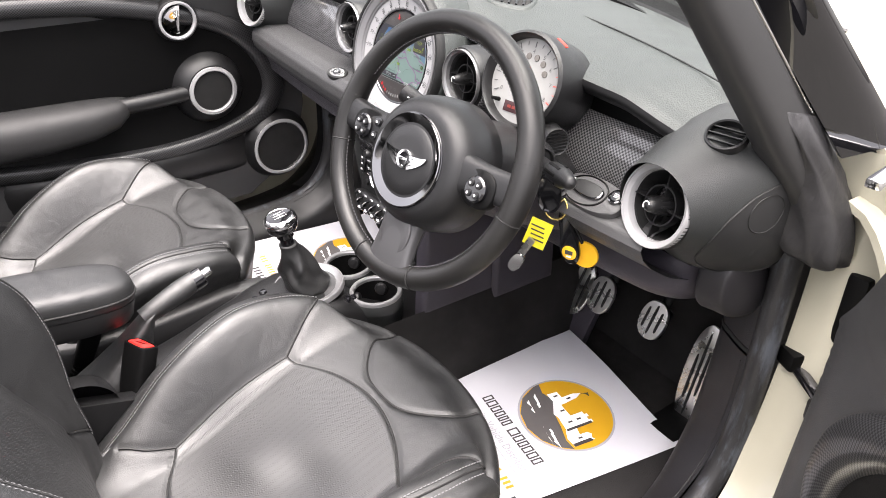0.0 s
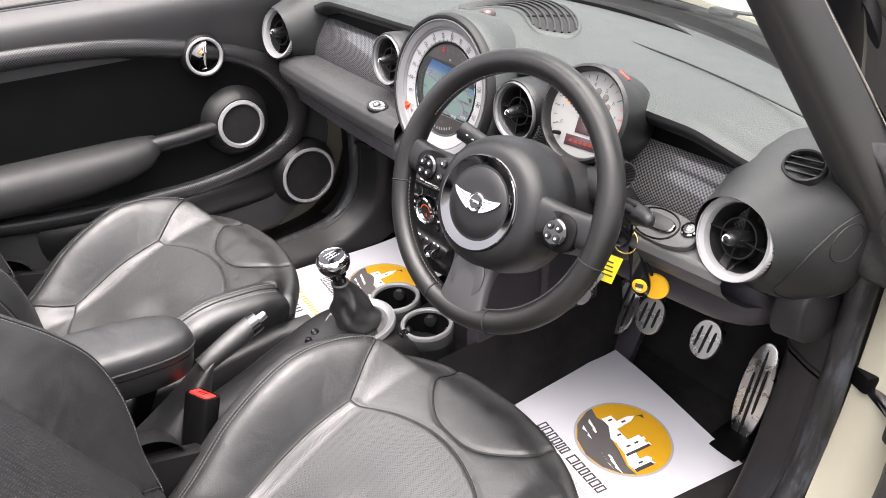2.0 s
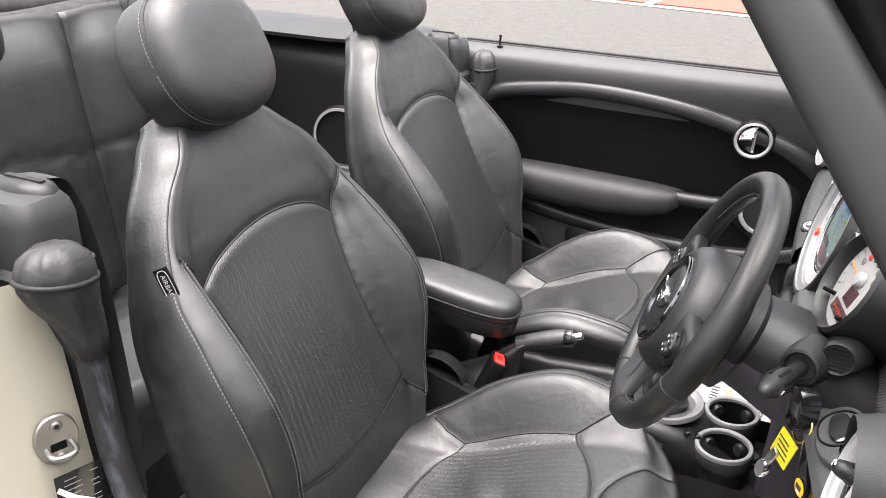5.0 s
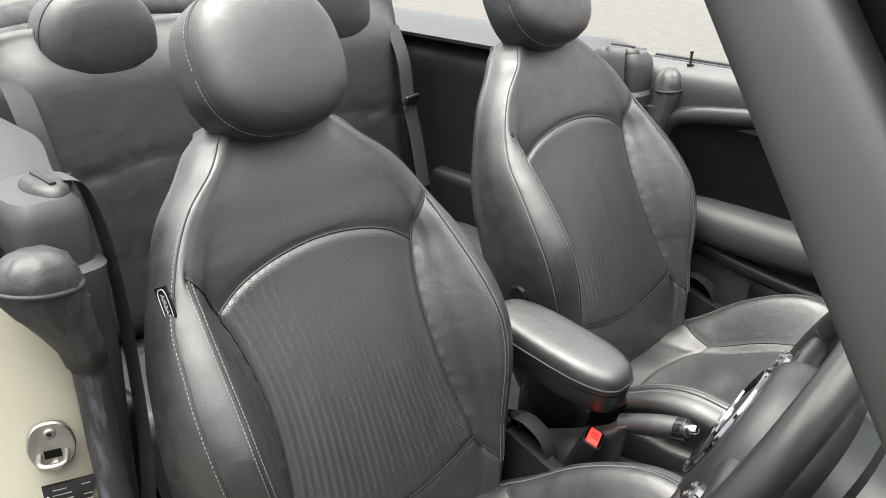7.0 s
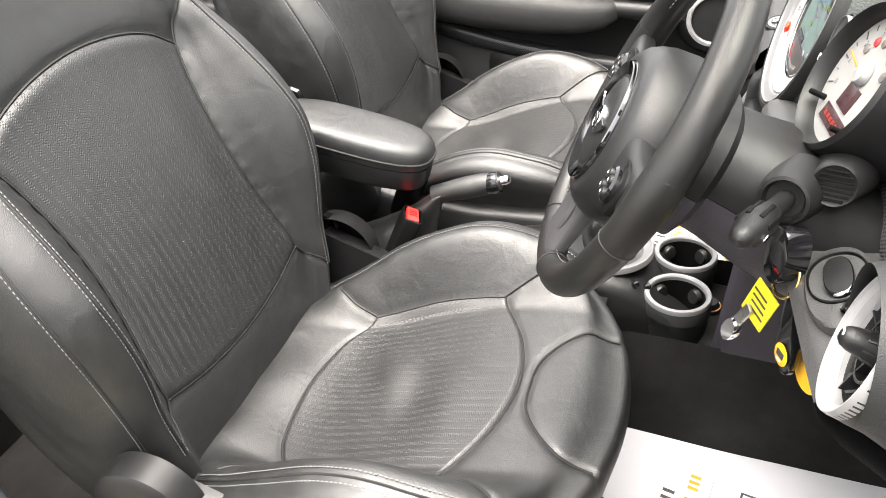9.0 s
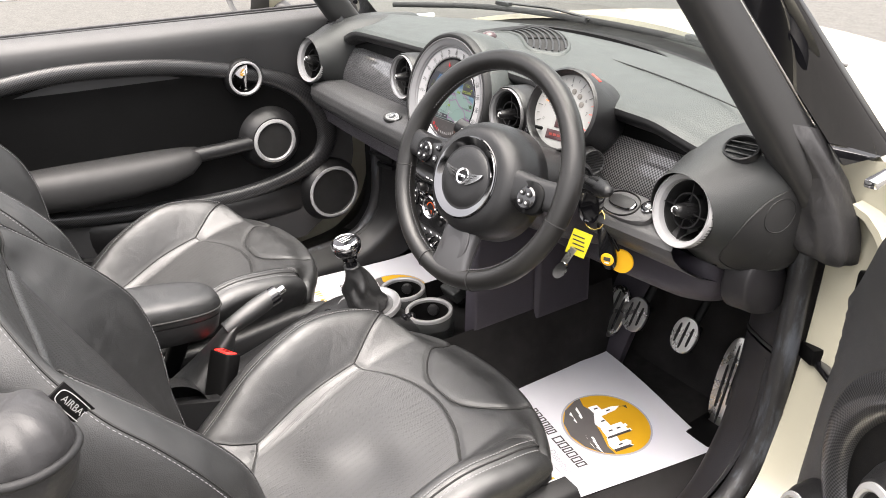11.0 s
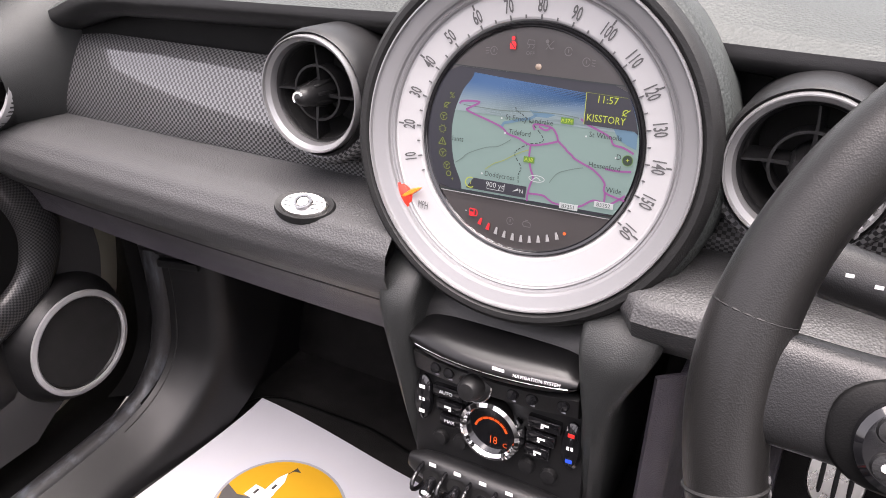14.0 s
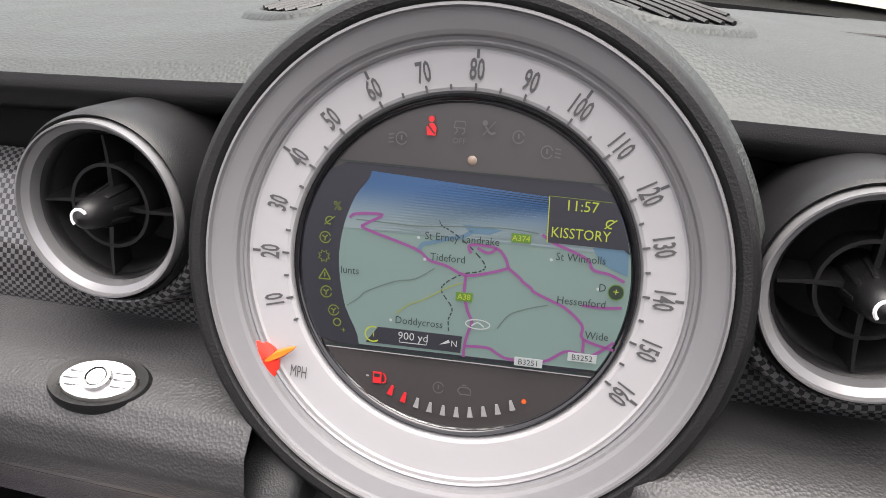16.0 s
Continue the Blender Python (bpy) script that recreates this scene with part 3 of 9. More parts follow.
for sx in (1, -1):
    # moulded panel round the front of the sill: outer edge along the seal, inner edge, fold into the footwell
    K_OUT = [(0.650, 0.176, 0.76), (0.641, 0.184, 0.66), (0.638, 0.184, 0.56), (0.636, 0.180, 0.45), (0.634, 0.158, 0.375), (0.637, 0.095, 0.325), (0.645, -0.03, 0.300), (0.650, -0.25, 0.296), (0.652, -0.60, 0.300)]
    K_MID = [(0.610, 0.196, 0.76), (0.602, 0.200, 0.66), (0.598, 0.199, 0.56), (0.596, 0.192, 0.45), (0.598, 0.165, 0.365), (0.608, 0.090, 0.305), (0.620, -0.03, 0.284), (0.628, -0.25, 0.282), (0.630, -0.60, 0.285)]
    K_IN = [(0.570, 0.232, 0.76), (0.563, 0.232, 0.66), (0.560, 0.230, 0.56), (0.556, 0.222, 0.45), (0.560, 0.190, 0.355), (0.578, 0.100, 0.285), (0.596, -0.03, 0.264), (0.606, -0.25, 0.260), (0.608, -0.60, 0.262)]
    K_FOLD = [(0.568, 0.34, 0.76), (0.562, 0.34, 0.66), (0.558, 0.34, 0.56), (0.553, 0.33, 0.42), (0.552, 0.26, 0.30), (0.562, 0.12, 0.240), (0.584, -0.03, 0.236), (0.596, -0.25, 0.236), (0.598, -0.60, 0.236)]
    kick = [smooth_path([(sx * x, y, z) for x, y, z in c], 8) for c in (K_OUT, K_MID, K_IN, K_FOLD)]
    if sx < 0:
        # black sheet paints the shade of the gap along the shut door
        sheet("shut_line_shade", lambda u, v: kick[0][round(u * 40)] + Vector((-0.060 * v, 0.012 * math.sin(3.1 * v) - 0.01 * v, 0)), 41, 6, DARK, car, "dark sheet standing in for shade beside the shut door", flip=True)

    def moulding(i0, i1, name, label):
        rows = [smooth_path([c[i] for c in kick], 5) for i in range(i0, i1 + 1)]
        return link_mesh(name, [p for r in rows for p in r], grid_faces(len(rows), len(rows[0]), flip=sx > 0), KICK if sx > 0 else PLASTIC, car, label, sharp=0)
    moulding(0, 15, "kick_moulding", "dark grained upper kick panel")
    moulding(16, len(kick[0]) - 1, "kick_moulding", "smooth dark moulding round the footwell")
    tube("moulding_joint", [p + Vector((0, 0.003, 0)) for p in smooth_path([c[15].lerp(c[16], 0.5) for c in kick], 6)], 0.0035, SEAM, car, seg=6)
    tube("moulding_joint", [c.lerp(d, 0.25) + Vector((0, -0.0005, 0)) for c, d in zip(kick[0][17:44], kick[1][17:44])], 0.0012, SEAM, car, seg=5)
    if sx < 0:
        box("moulding_step", (0.085, 0.05, 0.010), pose(-0.600, 0.185, 0.560, 0, 0, 12), PLASTIC, car, bevel=0.004)
        for zz in (0.545, 0.524):
            box("moulding_slot", (0.066, 0.012, 0.012), pose(-0.602, 0.186, zz, 0, 0, 12), PLASTIC, car, bevel=0.003)
    wheelx = thing("wheel", (sx * 0.73, 1.25, 0.30))
    wheelx.parent = car
    revolve("tyre", [(0.17, -0.09), (0.27, -0.09), (0.30, -0.06), (0.30, 0.06), (0.27, 0.09), (0.17, 0.09)], RUBBER, wheelx, m=pose(0, 0, 0, 0, 90, 0), seg=36)
    wheelx = thing("wheel", (sx * 0.73, -1.22, 0.30))
    wheelx.parent = car
    revolve("tyre", [(0.17, -0.09), (0.27, -0.09), (0.30, -0.06), (0.30, 0.06), (0.27, 0.09), (0.17, 0.09)], RUBBER, wheelx, m=pose(0, 0, 0, 0, 90, 0), seg=36)

# ---- front seats ----
SC = 0.345  # seat centre from the car's middle line


def cushion_top(s, t):
    """Height of the seat cushion: s -1..1 across, t 0 rear .. 1 front."""
    mid = spline(t, [0, 0.25, 0.6, 0.85, 1.0], [0.405, 0.408, 0.482, 0.512, 0.50])
    bol = spline(t, [0, 0.12, 0.28, 0.48, 0.7, 0.9, 1.0], [0.0, 0.036, 0.088, 0.10, 0.06, 0.018, 0.0])
    a = abs(s)
    sag = 0.006 * math.exp(-((s + 0.15) / 0.22) ** 2 - ((t - 0.40 - 0.12 * s) / 0.055) ** 2) - 0.006 * math.exp(-((s - 0.12) / 0.20) ** 2 - ((t - 0.47 - 0.1 * s) / 0.05) ** 2)
    sag += 0.0018 * math.sin(7 * s + 5 * t + 2 * math.sin(9 * t)) * math.sin(13 * t - 4 * s) * ss(0.75, 0.4, t)
    return mid + sag + bol * ss(0.58, 0.90, a) - 0.012 * math.cos(s * 1.57) * (1 - t) - 0.007 * ss(0.92, 1.0, a)


CY0, CY1 = -0.66, -0.135


def cushion_width(t):
    return spline(t, [0, 0.3, 0.6, 0.85, 1.0], [0.205, 0.238, 0.250, 0.238, 0.222])


def cushion_point(s, t, lift=0.0):
    y = lerp(CY0, CY1, t) - 0.055 * s * s * ss(0.55, 1, t) - (0.018 + 0.030 * s ** 4) * ss(0.84, 1, t)
    return Vector((s * cushion_width(t), y, cushion_top(s, t) + lift))


def curve2(points, steps=14):
    return [(v.x, v.y) for v in smooth_path([(a, b, 0) for a, b in points], steps)]


# seams of the cushion, in (s, t); mirrored left and right
INSERT_FRONT = curve2([(-0.66, 0.62), (-0.35, 0.70), (0, 0.73), (0.35, 0.70), (0.66, 0.62)])
INSERT_SIDE = curve2([(0.66, 0.62), (0.67, 0.45), (0.67, 0.34), (0.66, 0.25)])
REAR_ARC = curve2([(-0.66, 0.25), (-0.42, 0.18), (0, 0.155), (0.42, 0.18), (0.66, 0.25)])
REAR_SIDE = curve2([(0.66, 0.25), (0.74, 0.17), (0.86, 0.11)])
BOLSTER_FRONT = curve2([(0.66, 0.62), (0.74, 0.70), (0.85, 0.80), (0.95, 0.86)])
PAD = curve2([(-0.50, 1.0), (-0.44, 0.87), (-0.22, 0.775), (0, 0.755), (0.22, 0.775), (0.44, 0.87), (0.50, 1.0)])


def mirror2(c):
    return [(-a, b) for a, b in c]


CSEAMS = [REAR_ARC, REAR_SIDE, mirror2(REAR_SIDE), INSERT_FRONT, INSERT_SIDE, mirror2(INSERT_SIDE), BOLSTER_FRONT, mirror2(BOLSTER_FRONT), PAD]


def seat_thing():
    seat = thing("front_seat", (SC, -0.40, FLOOR), "black leather front seat with perforated centre panel", "car seat", "front seats")
    base = Vector((0, 0.40, -FLOOR))  # from car place to the seat's own origin (x already relative)
    seam_pts = [[cushion_point(a, b) for a, b in c] for c in CSEAMS]

    nu, nv = 111, 121
    vs, uvs = [], []
    K = 9  # rows of the rolled edge
    for i in range(nu):
        s = -1 + 2 * i / (nu - 1)
        for j in range(nv):
            t = j / (nv - 1)
            p = cushion_point(s, t)
            d = min((p.x - q.x) ** 2 + (p.y - q.y) ** 2 for c in seam_pts for q in c)
            p.z -= 0.0045 * math.exp(-d / 0.0038 ** 2) + 0.0009 * math.exp(-d / 0.015 ** 2)
            vs.append(p + base)
            uvs.append((p.x, p.y))
    faces = grid_faces(nu, nv)
    # skirt rolled over the edge
    rim = [i * nv for i in range(nu)] + [(nu - 1) * nv + j for j in range(1, nv)] + [i * nv + nv - 1 for i in range(nu - 2, -1, -1)] + [j for j in range(nv - 2, 0, -1)]
    cen = Vector((0, -0.42, 0)) + base
    prev = rim
    for k in range(1, K + 1):
        a = min(1, k / 5) * math.pi / 2
        down = 0.024 * (1 - math.cos(a)) + max(0, k - 5) * 0.033
        outw = 0.024 * math.sin(a) - 0.011 * max(0, k - 5)
        row = []
        for idx in rim:
            v = vs[idx]
            n = Vector((v.x - cen.x, (v.y - cen.y) * 0.9, 0)).normalized()
            roll = outw * lerp(1.0, 0.5, ss(0.10, 0.26, v.y - cen.y))
            z = v.z - down
            if k > 5:
                z = lerp(v.z - 0.024, lerp(0.31, 0.43, ss(0.3, 0.8, abs(n.x))) - FLOOR, (k - 5) / (K - 5))
            row.append(len(vs))
            vs.append(Vector((v.x + n.x * roll, v.y + n.y * roll, z)))
            uvs.append((v.x, v.y))
        for q in range(len(rim)):
            faces.append((prev[q], row[q], row[(q + 1) % len(rim)], prev[(q + 1) % len(rim)]))
        prev = row
    row = []
    for idx in prev:
        row.append(len(vs))
        vs.append(Vector((vs[idx].x * 0.97, vs[idx].y * 0.97, 0.30 - FLOOR)))
        uvs.append((0, 0))
    for q in range(len(rim)):
        faces.append((prev[q], row[q], row[(q + 1) % len(rim)], prev[(q + 1) % len(rim)]))
    faces.append(tuple(reversed(row)))
    cush = link_mesh("seat_cushion", vs, faces, LEATHER, seat, "creased black leather seat cushion", uvs=uvs, sharp=0)

    # perforated centre panel of the cushion
    def panel(u, v):
        b = v
        side = np.array(INSERT_SIDE)
        fr = np.array(INSERT_FRONT)
        t_front = float(np.interp(lerp(-0.66, 0.66, u), fr[:, 0], fr[:, 1]))
        ra = np.array(REAR_ARC)
        t_rear = float(np.interp(lerp(-0.66, 0.66, u), ra[:, 0], ra[:, 1]))
        t = lerp(t_rear, t_front, b)
        half = float(np.interp(min(max(t, 0.25), 0.62), side[::-1, 1], side[::-1, 0]))
        s = lerp(-half, half, u)
        p = cushion_point(s, t)
        e = min(u, 1 - u, 1 - b, b)
        p.z += -0.0035 + 0.0055 * ss(0, 0.018, e)
        return p + base
    sheet("cushion_panel", panel, 61, 61, PERF, cush, "perforated leather centre panel", flip=False, uv=lambda u, v: (u * 0.32, v * 0.33), sharp=0)
    for c in CSEAMS:
        path = [cushion_point(a, b, -0.0030) + base for a, b in c]
        tube("seam", path, 0.0016, SEAM, cush, seg=5)
    for sx in (1, -1):
        path = [cushion_point(sx * (0.93), t, 0.0015) + base for t in np.linspace(0.05, 0.86, 90)]
        stitches("stitching", path, THREAD, cush, 0.0036, 0.0020, 0.0009)
        tube("seam", [cushion_point(sx * 0.957, t, 0.0) + base for t in np.linspace(0.03, 0.90, 60)], 0.0015, SEAM, cush, seg=5)
        path = [cushion_point(sx * 0.985, t, 0.0) + base for t in np.linspace(0.05, 0.86, 90)]
        stitches("stitching", path, THREAD, cush, 0.0036, 0.0020, 0.0009)

    # backrest, in its own plane: x across, w up, n out
    O = Vector((0, -0.615, 0.43)) + base
    W, N = Vector((0, -math.sin(radians(27)), math.cos(radians(27)))), Vector((0, math.cos(radians(27)), math.sin(radians(27))))
    KW = [-0.10, -0.02, 0.04, 0.10, 0.15, 0.20, 0.26, 0.32, 0.38, 0.43, 0.482, 0.52, 0.56, 0.60, 0.635, 0.660]
    KNOTS = dict(
        n0=[-0.085, -0.05, -0.02, -0.003, 0.004, 0.008, 0.011, 0.012, 0.012, 0.013, 0.016, 0.018, 0.020, 0.018, 0.010, -0.006],
        xe=[0.145, 0.152, 0.162, 0.167, 0.160, 0.152, 0.147, 0.149, 0.158, 0.170, 0.160, 0.140, 0.118, 0.088, 0.066, 0.046],
        ne=[-0.075, -0.045, -0.018, -0.003, -0.001, 0.001, 0.003, 0.003, 0.002, 0.003, 0.014, 0.019, 0.024, 0.022, 0.013, -0.004],
        xb=[0.172, 0.188, 0.199, 0.206, 0.211, 0.218, 0.224, 0.222, 0.217, 0.211, 0.203, 0.182, 0.154, 0.112, 0.084, 0.062],
        nb=[-0.045, -0.02, 0.006, 0.026, 0.050, 0.070, 0.081, 0.074, 0.058, 0.042, 0.026, 0.024, 0.026, 0.025, 0.016, -0.004],
        xa=[0.195, 0.212, 0.226, 0.237, 0.247, 0.257, 0.264, 0.263, 0.254, 0.242, 0.218, 0.198, 0.169, 0.124, 0.095, 0.073],
        na=[-0.070, -0.045, -0.018, 0.008, 0.028, 0.046, 0.056, 0.053, 0.042, 0.028, 0.020, 0.020, 0.022, 0.022, 0.012, -0.008],
        xr=[0.205, 0.222, 0.238, 0.250, 0.258, 0.264, 0.266, 0.259, 0.248, 0.234, 0.217, 0.205, 0.186, 0.152, 0.124, 0.096],
        nr=[-0.170, -0.160, -0.150, -0.138, -0.126, -0.112, -0.096, -0.090, -0.088, -0.082, -0.068, -0.056, -0.046, -0.040, -0.038, -0.042])

    def prof(w):
        """Half of the section at height w, from the middle of the front round to the middle of the back."""
        k = {key: spline(w, KW, v) for key, v in KNOTS.items()}
        ctl_pts = [(0, k["n0"]), (k["xe"] * 0.5, lerp(k["n0"], k["ne"], 0.35)), (k["xe"], k["ne"]), (lerp(k["xe"], k["xb"], 0.52), lerp(k["ne"], k["nb"], 0.50)), (k["xb"], k["nb"]), (k["xa"], k["na"]),
                   (lerp(k["xa"], k["xr"], 0.35) + 0.010, lerp(k["na"], k["nr"], 0.35)), (lerp(k["xa"], k["xr"], 0.75) + 0.006, lerp(k["na"], k["nr"], 0.75)), (k["xr"], k["nr"]), (k["xr"] * 0.82, k["nr"] - 0.020), (0, k["nr"] - 0.026)]
        return [(v.x, v.y) for v in smooth_path([(x, n, 0) for x, n in ctl_pts], 6)]

    def edge(key, w):
        return spline(w, KW, KNOTS[key])

    def at(x, w, lift=0.0):
        """The front of the backrest over (x, w)."""
        p = prof(w)[:31]
        n = float(np.interp(abs(x), [q[0] for q in p], [q[1] for q in p]))
        return O + Vector((x, 0, 0)) + W * w + N * (n + lift)

    def along(key, ws, sx, dx=0.0, lift=0.0):
        nk = {"xe": "ne", "xb": "nb", "xa": "na", "xr": "nr"}[key]
        return [O + Vector((sx * (edge(key, w) + dx), 0, 0)) + W * w + N * (edge(nk, w) + lift) for w in ws]

    top_arc = curve2([(-0.170, 0.424), (-0.130, 0.450), (-0.07, 0.468), (0, 0.475), (0.07, 0.468), (0.130, 0.450), (0.170, 0.424)])
    low_arc = curve2([(-0.167, 0.092), (-0.09, 0.074), (0, 0.066), (0.09, 0.074), (0.167, 0.092)])
    side_a = [(edge("xe", w), w) for w in np.linspace(0.092, 0.424, 44)]
    up_a = curve2([(0.170, 0.424), (0.182, 0.452), (0.205, 0.482)])
    low_a = curve2([(0.167, 0.092), (0.181, 0.068), (0.197, 0.042)])
    bseams = [top_arc, low_arc, side_a, mirror2(side_a), up_a, mirror2(up_a), low_a, mirror2(low_a)]
    seam_xw = np.array([q for c in bseams for q in c])
    rows = np.concatenate([np.linspace(-0.10, 0.648, 126), np.linspace(0.652, 0.660, 3)])
    vs, uvs = [], []
    for w in rows:
        h = prof(w)
        ring = [(-x, n, i) for i, (x, n) in reversed(list(enumerate(h)))][:-1] + [(x, n, i) for i, (x, n) in enumerate(h)][:-1]
        for x, n, i in ring:
            dip = 0.0
            if i < 26:
                d = float(np.min((seam_xw[:, 0] - x) ** 2 + (seam_xw[:, 1] - w) ** 2))
                dip = 0.0050 * math.exp(-d / 0.0040 ** 2) + 0.0018 * math.exp(-d / 0.016 ** 2)
                # soft creases at the foot of the side bolster
                if abs(x) > 0.15:
                    dip += 0.0007 * math.sin(150 * w + 90 * abs(x) + 2 * math.sin(70 * w)) * math.exp(-((w - 0.13) / 0.05) ** 2)
            vs.append(O + Vector((x, 0, 0)) + W * w + N * (n - dip))
            uvs.append((x, w))
    nring = len(ring)
    # the top and foot close over in two smaller rings
    for f, dw in ((0.80, 0.006), (0.35, 0.009)):
        for x, n, i in ring:
            mid = -0.030
            vs.append(O + Vector((x * f, 0, 0)) + W * (0.660 + dw) + N * (mid + (n - mid) * f))
            uvs.append((x, 0.66))
    nrow = len(rows) + 2
    faces = grid_faces(nrow, nring, wrap_v=True)
    faces.append(tuple(range(nring - 1, -1, -1)))
    faces.append(tuple(range((nrow - 1) * nring, nrow * nring)))
    faces = [tuple(reversed(f)) for f in faces]
    back = link_mesh("backrest", vs, faces, LEATHER, seat, "black leather backrest with raised side bolsters", uvs=uvs, sharp=0)

    def bpanel(u, v):
        x = lerp(-1, 1, u)
        ta, la = np.array(top_arc), np.array(low_arc)
        w = lerp(float(np.interp(x * 0.167, la[:, 0], la[:, 1])), float(np.interp(x * 0.170, ta[:, 0], ta[:, 1])), v)
        e = min(u, 1 - u, v, 1 - v)
        return at(x * edge("xe", min(max(w, 0.092), 0.424)), w, -0.0042 + 0.0064 * ss(0, 0.022, e))
    sheet("backrest_panel", bpanel, 61, 71, PERF, back, "perforated leather centre panel", uv=lambda u, v: (u * 0.31, v * 0.37), sharp=0)
    for c in bseams:
        tube("seam", [at(a, b, -0.0030) for a, b in c], 0.0017, SEAM, back, seg=5)
    crest, fall, rear_w = np.linspace(0.035, 0.478, 90), np.linspace(0.02, 0.652, 110), np.linspace(0.02, 0.63, 90)
    for sx in (1, -1):
        tube("seam", along("xb", crest, sx, 0, 0.0), 0.0014, SEAM, back, seg=5)
        for dx, lift in ((-0.0036, -0.0008), (0.0036, -0.0002)):
            stitches("stitching", along("xb", crest, sx, dx, lift), THREAD, back, 0.0034, 0.0020, 0.0008)
        tube("seam", along("xa", fall, sx, 0, 0.0), 0.0013, SEAM, back, seg=5)
        stitches("stitching", along("xa", fall, sx, 0.0022, -0.0032), THREAD, back, 0.0036, 0.0024, 0.0008)
        stitches("stitching", along("xr", rear_w, sx, 0.0008, 0.010), THREAD, back, 0.0036, 0.0024, 0.0007)
    # headrest on two posts
    hc = O + W * 0.722 + N * 0.030
    hm = Matrix((Vector((1, 0, 0)), W, N)).transposed().to_4x4()
    hm.translation = hc
    prof_h = [(-0.058, 0.60), (-0.056, 0.80), (-0.050, 0.93), (-0.036, 0.99), (-0.012, 1.0), (0.012, 0.985), (0.026, 0.970), (0.036, 0.945), (0.045, 0.89), (0.052, 0.80), (0.0575, 0.67), (0.0610, 0.50), (0.0628, 0.33), (0.0638, 0.16), (0.0640, 0.005)]
    secs = [[(a * f, b * f, n) for a, b in superellipse(0.114, 0.104, 2.5, 64)] for n, f in prof_h]
    head = loft("headrest", secs, LEATHER, seat, "rounded black leather headrest", m=hm, sharp=0)
    stitches("stitching", [hm @ Vector((a * 0.988, b * 0.988, 0.0120)) for a, b in superellipse(0.1142, 0.1042, 2.5, 120)], THREAD, head, 0.0036, 0.0024, 0.0008)
    tube("seam", [hm @ Vector((a * 0.976, b * 0.976, 0.0190)) for a, b in superellipse(0.114, 0.104, 2.5, 90)], 0.0014, SEAM, head, seg=5, closed=True)
    for sx in (1, -1):
        tube("headrest_post", [hm @ Vector((sx * 0.055, -0.11, -0.062)), hm @ Vector((sx * 0.055, -0.02, -0.050))], 0.007, DARK, seat)
        revolve("post_collar", [(0.0, 0.012), (0.016, 0.012), (0.018, 0.008), (0.018, -0.012)], PLASTIC, seat, m=hm @ pose(sx * 0.055, -0.052, -0.058, -75), seg=20)
    # base frame, side valance, recliner
    box("seat_base", (0.40, 0.46, 0.10), pose(0, -0.0, 0.035), DARK, seat, bevel=0.02)
    for sx in (1, -1):
        box("seat_rail", (0.03, 0.56, 0.03), pose(sx * 0.17, 0.02, 0.005), DARK, seat)
        secs = []
        for y, z0, z1 in ((-0.31, 0.09, 0.20), (-0.25, 0.05, 0.255), (-0.15, 0.04, 0.225), (0.0, 0.045, 0.222), (0.12, 0.05, 0.235), (0.20, 0.09, 0.225)):
            secs.append([(sx * 0.235, y, z0), (sx * 0.262, y, z0 + 0.01), (sx * 0.273, y, lerp(z0, z1, 0.5)), (sx * 0.270, y, z1 - 0.012), (sx * 0.262, y, z1 - 0.002), (sx * 0.235, y, z1)])
        loft("side_valance", secs, PLASTIC, seat, "black plastic seat side cover", flip=sx < 0, sharp=60)
        revolve("recliner_cover", [(0.0, 0.010), (0.040, 0.010), (0.046, 0.008), (0.056, 0.007), (0.061, 0.003), (0.063, -0.03)], PLASTIC, seat, m=pose(sx * 0.275, -0.235, 0.215, 0, 90 * sx, 0), seg=32)
    return seat


driver_seat = seat_thing()
passenger_seat = copy_thing(driver_seat, pose(-SC, -0.455, FLOOR))
# the passenger's backrest is set a little higher and further back
recline = pose(0, -0.20, 0.235) @ pose(0, 0, 0, 2) @ pose(0, 0.215, -0.20)
for ob in passenger_seat.children:
    if ob.name.split(".")[0] in ("backrest", "headrest", "headrest_post", "post_collar"):
        ob.matrix_basis = recline @ ob.matrix_basis
driver_seat["label"] = "black leather driver's seat with creased perforated cushion"
passenger_seat["label"] = "black leather passenger seat with perforated centre panel"

# label, lever and handle that only the driver's side shows
SEATB = Vector((-SC, 0.40, -FLOOR))
WB = Vector((0, -math.sin(radians(27)), math.cos(radians(27))))
ax_x = -WB
ax_z = (Vector((0.95, 0.25, 0.13)) - ax_x * Vector((0.95, 0.25, 0.13)).dot(ax_x)).normalized()
ax_y = ax_z.cross(ax_x)
TAGM = Matrix((ax_x, ax_y, ax_z)).transposed().to_4x4()
TAGM.translation = Vector((0.5815, -0.806, 0.846)) + SEATB
tag = box("airbag_tag", (0.050, 0.021, 0.003), TAGM, DARK, driver_seat, "dark sewn tag with white lettering", bevel=0.001)
text("tag_text", "AIRBAG", 0.0095, TAGM @ pose(0, 0, 0.0019) @ Matrix.Diagonal((0.95, 1, 1, 1)), TAGINK, tag)
tube("tag_outline", [TAGM @ Vector((a, b, 0.0017)) for a, b in superellipse(0.0215, 0.0075, 3.5, 44)], 0.0005, TAGINK, tag, seg=5, closed=True)
secs = []
